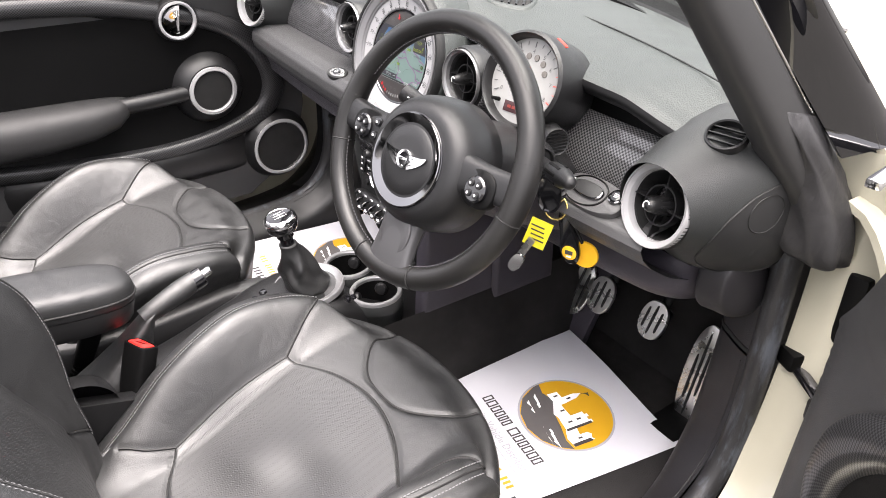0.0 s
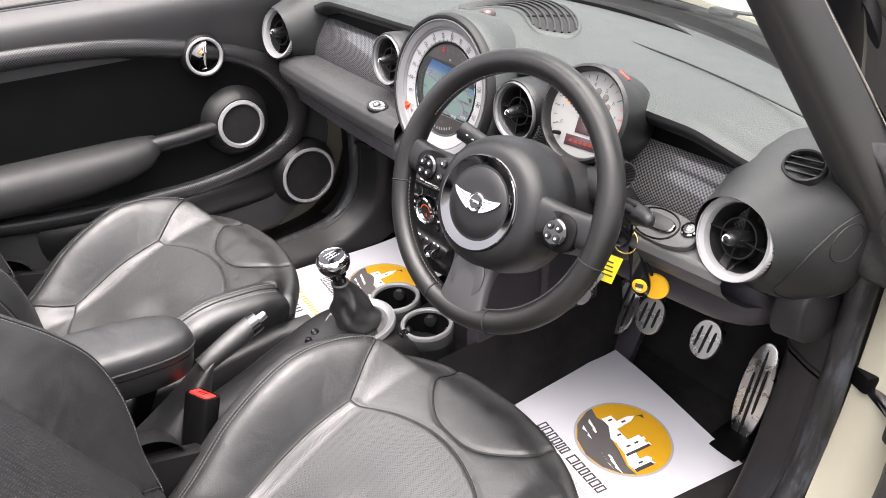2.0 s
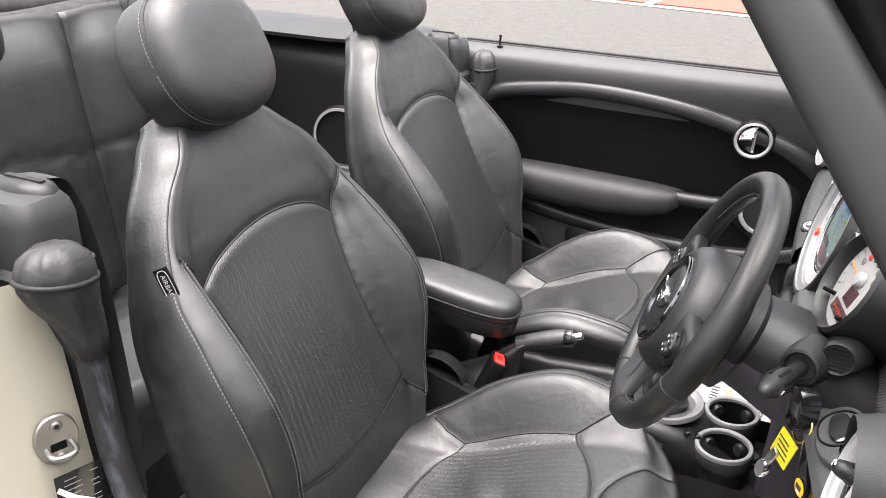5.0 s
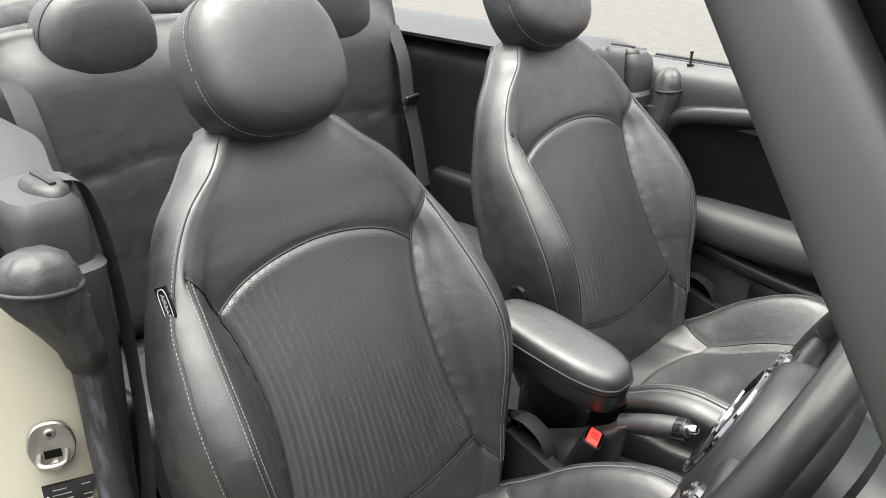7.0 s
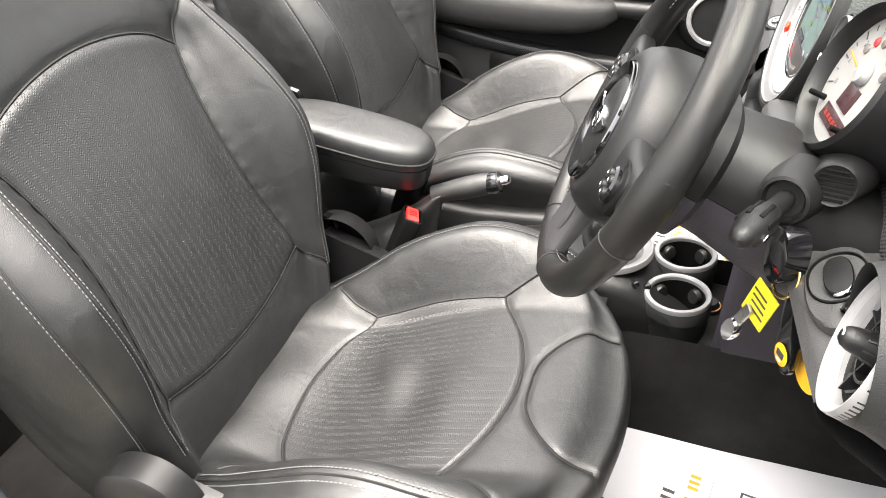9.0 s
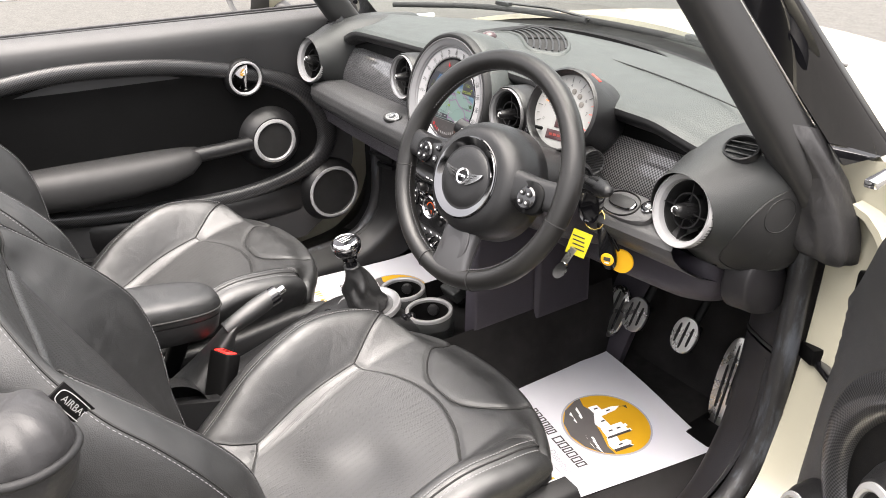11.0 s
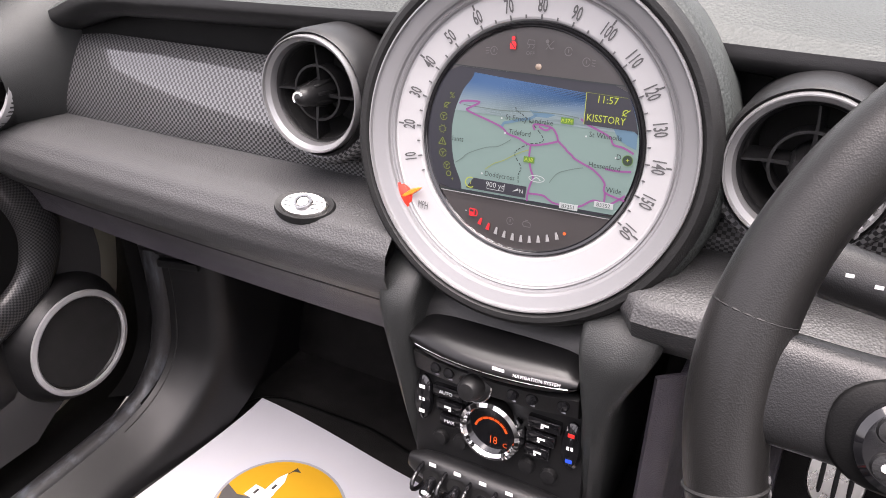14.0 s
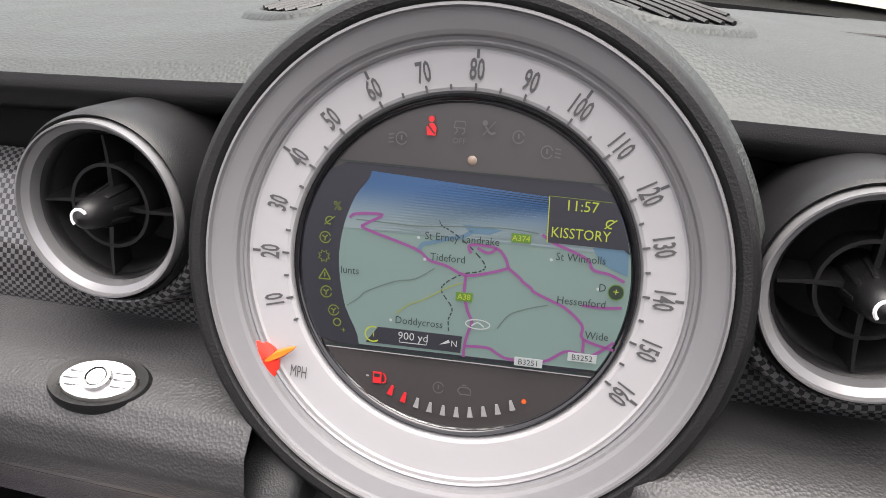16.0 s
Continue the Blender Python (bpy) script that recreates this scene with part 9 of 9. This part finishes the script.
# ---- rear of the cabin ----
rs = thing("rear_seat", (0, -1.45, 0.5), "black leather rear bench with piped seams", "rear seat")
RB = Vector((0, 1.45, -0.5))
for x0, x1 in ((-0.50, -0.005), (0.005, 0.50)):
    def rback(u, v, x0=x0, x1=x1):
        x, z = lerp(x0, x1, u), lerp(0.42, 1.045, v)
        e = min(u, 1 - u) * 2
        bulge = 0.05 * ss(0, 0.35, e) * ss(0, 0.12, v) * ss(1.0, 0.85, v) - 0.005 * math.exp(-((z - 0.745 - 0.045 * math.sin(u * 3.1)) / 0.008) ** 2)
        return Vector((x, -1.52 - 0.09 * v + bulge, z)) + RB
    bkp = sheet("backrest", rback, 41, 41, LEATHER, rs, "black leather rear backrest", thick=0.04, sharp=0, flip=False)
    tube("piping", [Vector((lerp(x0, x1, u), -1.52 - 0.09 * (0.52 + 0.072 * math.sin(u * 3.1)) + 0.050 * ss(0, 0.35, min(u, 1 - u) * 2) - 0.002, 0.745 + 0.045 * math.sin(u * 3.1))) + RB for u in np.linspace(0.02, 0.98, 30)], 0.0026, SEAM, bkp, seg=6)
    sheet("lower_panel", lambda u, v, f=rback: f(lerp(0.06, 0.94, u), lerp(0.06, (0.745 + 0.045 * math.sin(lerp(0.06, 0.94, u) * 3.1) - 0.42) / 0.625 - 0.012, v)) + Vector((0, 0.0035, 0)), 31, 25, PERF, bkp, "perforated leather lower panel", flip=False, uv=lambda u, v: (u * 0.42, v * 0.3), sharp=0)
    cm = math.copysign(0.285, x0 + x1)
    secs = [[(cm + a * f, h, 0.50 + b * f) for a, b in superellipse(0.116, 0.106, 2.2, 56)] for h, f in ((-0.16, 0.80), (-0.15, 0.92), (-0.13, 0.98), (-0.09, 1.0), (-0.072, 0.975), (-0.06, 0.92), (-0.050, 0.80), (-0.043, 0.6), (-0.039, 0.35), (-0.038, 0.05))]
    rh = loft("headrest", [[Vector((x, y - 1.47, z + 0.527)) + RB for x, y, z in s] for s in secs], LEATHER, rs, "rounded leather rear headrest", sharp=0, flip=True)
    tube("seam", [Vector((cm + a * 0.985, -1.47 - 0.078, 1.027 + b * 0.985)) + RB for a, b in superellipse(0.116, 0.106, 2.2, 70)], 0.0016, SEAM, rh, seg=5, closed=True)
    stitches("stitching", [Vector((cm + a * 0.998, -1.47 - 0.088, 1.027 + b * 0.998)) + RB for a, b in superellipse(0.116, 0.106, 2.2, 90)], THREAD, rh)
sheet("bench", lambda u, v: Vector((lerp(-0.52, 0.52, u), lerp(-1.48, -1.06, v), 0.42 + 0.05 * ss(0, 0.4, v) - 0.14 * ss(0.86, 1, v) + 0.02 * math.cos(u * 12.5) * 0.5)) + RB, 41, 24, LEATHER, rs, "leather rear bench cushion", flip=True, sharp=0)
sheet("bench_front", lambda u, v: Vector((lerp(-0.52, 0.52, u), -1.06 + 0.02 * v, lerp(0.335, FLOOR, v))) + RB, 12, 6, CARPET, rs)
for sx in (1, -1):
    tq = thing("rear_side_trim", (sx * 0.62, -1.2, 0.6), "dark plastic rear side panel", "side panel", "rear side panels")
    TB = Vector((-sx * 0.62, 1.2, -0.6))

    def side(u, v, sx=sx):
        y = lerp(-0.95, -1.72, u)
        z = lerp(0.965, 0.26, v)
        x = lerp(0.68, 0.580, ss(0.0, 0.35, u)) + 0.06 * ss(0.12, 0.0, v)
        return Vector((sx * x, y, z)) + TB
    sheet("panel", side, 30, 24, PLASTIC, tq, "black grained side panel", flip=sx > 0)

    def ledge(u, v, sx=sx):
        y = lerp(-0.985, -1.80, u)
        x = lerp(0.60 - 0.06 * ss(0, 0.35, u), 0.80, v)
        return Vector((sx * x, y, 0.955 + 0.028 * math.sin(v * 3.1) * ss(0, 0.05, u))) + TB
    sheet("ledge", ledge, 30, 12, POD, tq, "moulded top ledge", flip=sx < 0, thick=0.01)
    secs = []
    for z, w, dd, oy in ((0.50, 0.026, 0.030, -0.012), (0.60, 0.028, 0.036, -0.012), (0.74, 0.032, 0.044, -0.008), (0.82, 0.040, 0.050, -0.006), (0.87, 0.052, 0.054, -0.004), (0.882, 0.055, 0.053, -0.004), (0.886, 0.050, 0.050, -0.006), (0.89, 0.046, 0.060, -0.020), (0.945, 0.046, 0.068, -0.028), (0.962, 0.043, 0.065, -0.030), (0.972, 0.036, 0.056, -0.030), (0.975, 0.02, 0.04, -0.030)):
        secs.append([Vector((sx * (0.655 - 0.022 * ss(0.88, 0.76, z)) + a, -0.935 + oy + b, z)) + TB for a, b in superellipse(w, dd, 4, 40)])
    loft("front_post", secs, POD, tq, "dark grained rear pillar cover", sharp=30)
    box("side_bin", (0.15, 0.46, 0.36), Matrix.Translation(TB) @ pose(sx * 0.615, -1.245, 0.415), PLASTIC, tq, "dark plastic side bin", bevel=0.03, seg=4)
    lp = revolve("belt_guide", [(0.0, 0.012), (0.018, 0.011), (0.024, 0.006), (0.026, 0.0)], PLASTIC, tq, "belt guide slot", m=Matrix.Translation(TB) @ pose(sx * 0.640, -0.955, 0.973, 0, 0, 0) @ Matrix.Diagonal((1.0, 1.7, 1, 1)), seg=28)
    box("slot", (0.008, 0.06, 0.003), Matrix.Translation(TB) @ pose(sx * 0.640, -0.955, 0.9855), VOID, lp, bevel=0.001)
    rm = Matrix.Translation(TB) @ Matrix.Translation((sx * 0.578, -1.222, 0.678)) @ pose(0, 0, 0, 0, -90 * sx, 0)
    sp2 = revolve("rear_speaker", [(0.0, 0.004), (0.075, 0.004), (0.078, 0.010), (0.086, 0.010), (0.092, 0.0), (0.096, -0.02)], PLASTIC, tq, m=rm, seg=48)
    revolve("speaker_ring", [(0.079, 0.008), (0.079, 0.0125), (0.086, 0.0125), (0.087, 0.006)], SILVER, sp2, m=rm, seg=56)
    # seat belt hanging from the guide
    sb = thing("seat_belt", (sx * 0.62, -0.95, 0.3), "black seat belt webbing", "seat belt", "front seat belts")
    SBB = Vector((-sx * 0.62, 0.95, -0.3))
    path = smooth_path([(sx * 0.625, -0.955, 0.984), (sx * 0.600, -0.945, 0.965), (sx * 0.588, -0.925, 0.85), (sx * 0.600, -0.895, 0.6), (sx * 0.640, -0.86, 0.40), (sx * 0.645, -0.84, 0.30)], 6)
    vs = []
    for p in path:
        vs += [p + SBB + Vector((0, -0.022, 0)), p + SBB + Vector((0.0012 * sx, 0.0, 0)), p + SBB + Vector((0, 0.022, 0)), p + SBB + Vector((-0.0015 * sx, 0, 0))]
    link_mesh("webbing", vs, grid_faces(len(path), 4, wrap_v=True), BELT, sb)
    box("tongue", (0.008, 0.05, 0.03), Matrix.Translation(SBB) @ pose(sx * 0.632, -0.875, 0.52, 20), PLASTIC, sb, bevel=0.003)
    # rubber end of the hood seal on the pillar
    hs = thing("hood_seal_end", (sx * 0.702, -0.856, 0.905), "black rubber seal end on the rear pillar", "rubber seal")
    secs = []
    for h, rx, ry in ((0.036, 0.010, 0.010), (0.033, 0.024, 0.022), (0.024, 0.036, 0.032), (0.008, 0.043, 0.037), (-0.012, 0.044, 0.038), (-0.032, 0.040, 0.036), (-0.052, 0.034, 0.031), (-0.075, 0.029, 0.027), (-0.100, 0.025, 0.024), (-0.130, 0.022, 0.022)):
        k = ss(0.01, -0.13, h)
        secs.append([(sx * (a * (1 + 0.07 * math.sin(9 * b / ry + 60 * h)) - 0.040 * k), b * (1 + 0.06 * math.sin(7 * a / rx + 45 * h)) - 0.012 * k, h) for a, b in superellipse(rx, ry, 2.3, 40)])
    loft("seal_end", secs, BOOT, hs, "creased rubber cap of the seal", flip=sx > 0, sharp=0)
    tube("seal_lip", [(sx * (0.0465 * math.cos(a)), 0.040 * math.sin(a), -0.004 + 0.008 * math.cos(a)) for a in np.linspace(0, 2 * math.pi, 30, endpoint=False)], 0.0035, RUBBER, hs, "raised rubber lip", seg=8, closed=True)
hood = thing("folded_roof", (0, -1.95, 0.98), "folded dark fabric convertible roof", "folded roof")
FABRIC = material("roof_fabric", (0.02, 0.02, 0.021), 0.9, grain=0.8, size=500, var=0.25)
for k, (y, z, r) in enumerate(((-1.86, 0.97, 0.05), (-1.95, 1.01, 0.055), (-2.04, 0.99, 0.05))):
    tube("roof_fold", [Vector((x, y + 0.10 * (1 - (x / 0.7) ** 2) * -1 + 1.95, z - 0.98 + 0.01 * math.sin(9 * x + k))) for x in np.linspace(-0.68, 0.68, 24)], r, FABRIC, hood, seg=12, flat=0.7)
sheet("parcel_shelf", lambda u, v: Vector((lerp(-0.56, 0.56, u), lerp(-1.66, -2.0, v) + 1.95, 0.96 - 0.98 + 0.02 * v)), 12, 6, PLASTIC, hood, flip=True)
sheet("boot_lid", lambda u, v: Vector((lerp(-0.70, 0.70, u), lerp(-2.05, -2.30, v) + 1.95, 0.93 - 0.98 - 0.25 * v ** 3)), 16, 10, PAINT, hood, flip=True, thick=0.01)

# ---- wing mirrors ----
for sx in (1, -1):
    c = Vector((sx * 0.925, -0.030, 0.980))
    wmir = thing("wing_mirror", c, "cream wing mirror with black surround", "wing mirror", "wing mirrors")
    if sx > 0:
        wmir.matrix_basis = DOOR_OPEN @ Matrix.Translation(c)
    secs = [[(a * f, y, b * f + dz) for a, b in superellipse(0.118, 0.080, 2.2, 40)] for y, f, dz in ((0.0, 1.0, 0.004), (0.012, 1.02, 0.006), (0.035, 0.97, 0.008), (0.06, 0.82, 0.010), (0.08, 0.55, 0.010), (0.088, 0.1, 0.010))]
    loft("shell", secs, PAINT, wmir, "cream painted shell", sharp=50, flip=True)
    loft("surround", [[(a * f, y, b * f) for a, b in superellipse(0.118, 0.080, 2.2, 44)] for y, f in ((0.004, 1.015), (-0.010, 1.02), (-0.026, 0.98), (-0.036, 0.90), (-0.039, 0.84), (-0.034, 0.81), (-0.026, 0.80))], PILLAR, wmir, "dark grey mirror surround", sharp=60, flip=True, cap=False)
    loft("glass", [[(a * f, y, b * f) for a, b in superellipse(0.0955, 0.0645, 2.2, 40)] for y, f in ((-0.020, 1.0), (-0.0305, 1.0), (-0.0306, 0.02))], MIRROR, wmir, "mirror glass", flip=True)
    tube("base_arm", [(-sx * 0.06, 0.030, -0.020), (-sx * 0.095, 0.050, -0.040), (-sx * 0.135, 0.075, -0.062)], 0.034, PILLAR, wmir, seg=14, flat=0.6)

# ---- wipers and bonnet washer jets ----
for pts, joint in (([(-0.66, 0.265, 0.948), (-0.45, 0.375, 0.958), (-0.25, 0.412, 0.964), (-0.077, 0.415, 0.966)], (-0.36, 0.402, 0.966)), ([(-0.074, 0.427, 0.966), (0.15, 0.422, 0.966), (0.348, 0.383, 0.960), (0.555, 0.225, 0.945)], (0.23, 0.412, 0.968))):
    wp = thing("windscreen_wiper", pts[0], "black windscreen wiper at rest", "wiper", "wipers")
    o = Vector(pts[0])
    tube("blade", [p - o for p in smooth_path(pts, 7)], 0.0048, RUBBER, wp, flat=1.4)
    j = Vector(joint) - o
    tube("arm", [j + Vector((0, 0.004, 0.008)), j + Vector((0.13, 0.045, 0.006)), j + Vector((0.26, 0.085, -0.012))], 0.0055, PLASTIC, wp, flat=0.6)
    box("joint", (0.05, 0.016, 0.010), Matrix.Translation(j + Vector((0, 0.003, 0.006))), PLASTIC, wp, bevel=0.003)
for x in (0.02, 0.30):
    tagged(loft("washer_jet", [[(x + a * f, 0.62 + b * f, h) for a, b in superellipse(0.016, 0.011, 2.2, 20)] for f, h in ((1.0, 0.938), (1.0, 0.947), (0.6, 0.951))], DARK, flip=False), "small black washer jet on bonnet", "washer jet", "washer jets")

# ---- rear seat belts hanging by the backrest ----
for sx in (1, -1):
    rb = thing("hanging_seat_belt", (sx * 0.455, -1.45, 0.60), "black rear belt with a steel tongue", "seat belt", "rear seat belts")
    RBB = Vector((-sx * 0.455, 1.45, -0.60))
    path = smooth_path([(sx * 0.465, -1.53, 0.98), (sx * 0.462, -1.485, 0.90), (sx * 0.455, -1.46, 0.80), (sx * 0.455, -1.43, 0.70), (sx * 0.452, -1.40, 0.58)], 6)
    vs = []
    for p in path:
        vs += [p + RBB + Vector((-0.022, 0, 0)), p + RBB + Vector((0, 0.0015, 0.001)), p + RBB + Vector((0.022, 0, 0)), p + RBB + Vector((0, -0.0015, -0.001))]
    link_mesh("webbing", vs, grid_faces(len(path), 4, wrap_v=True), BELT, rb)
    tm = Matrix.Translation(RBB) @ pose(sx * 0.452, -1.447, 0.805, 72, 0, 12)
    box("tongue_grip", (0.058, 0.026, 0.010), tm, PLASTIC, rb, bevel=0.004, seg=3)
    tg = box("tongue", (0.022, 0.032, 0.0022), tm @ pose(0.004, -0.026, 0), STEEL, rb, "steel belt tongue", bevel=0.0006)
    box("tongue_slot", (0.010, 0.012, 0.0008), tm @ pose(0.004, -0.028, 0.0013), VOID, tg, bevel=0)
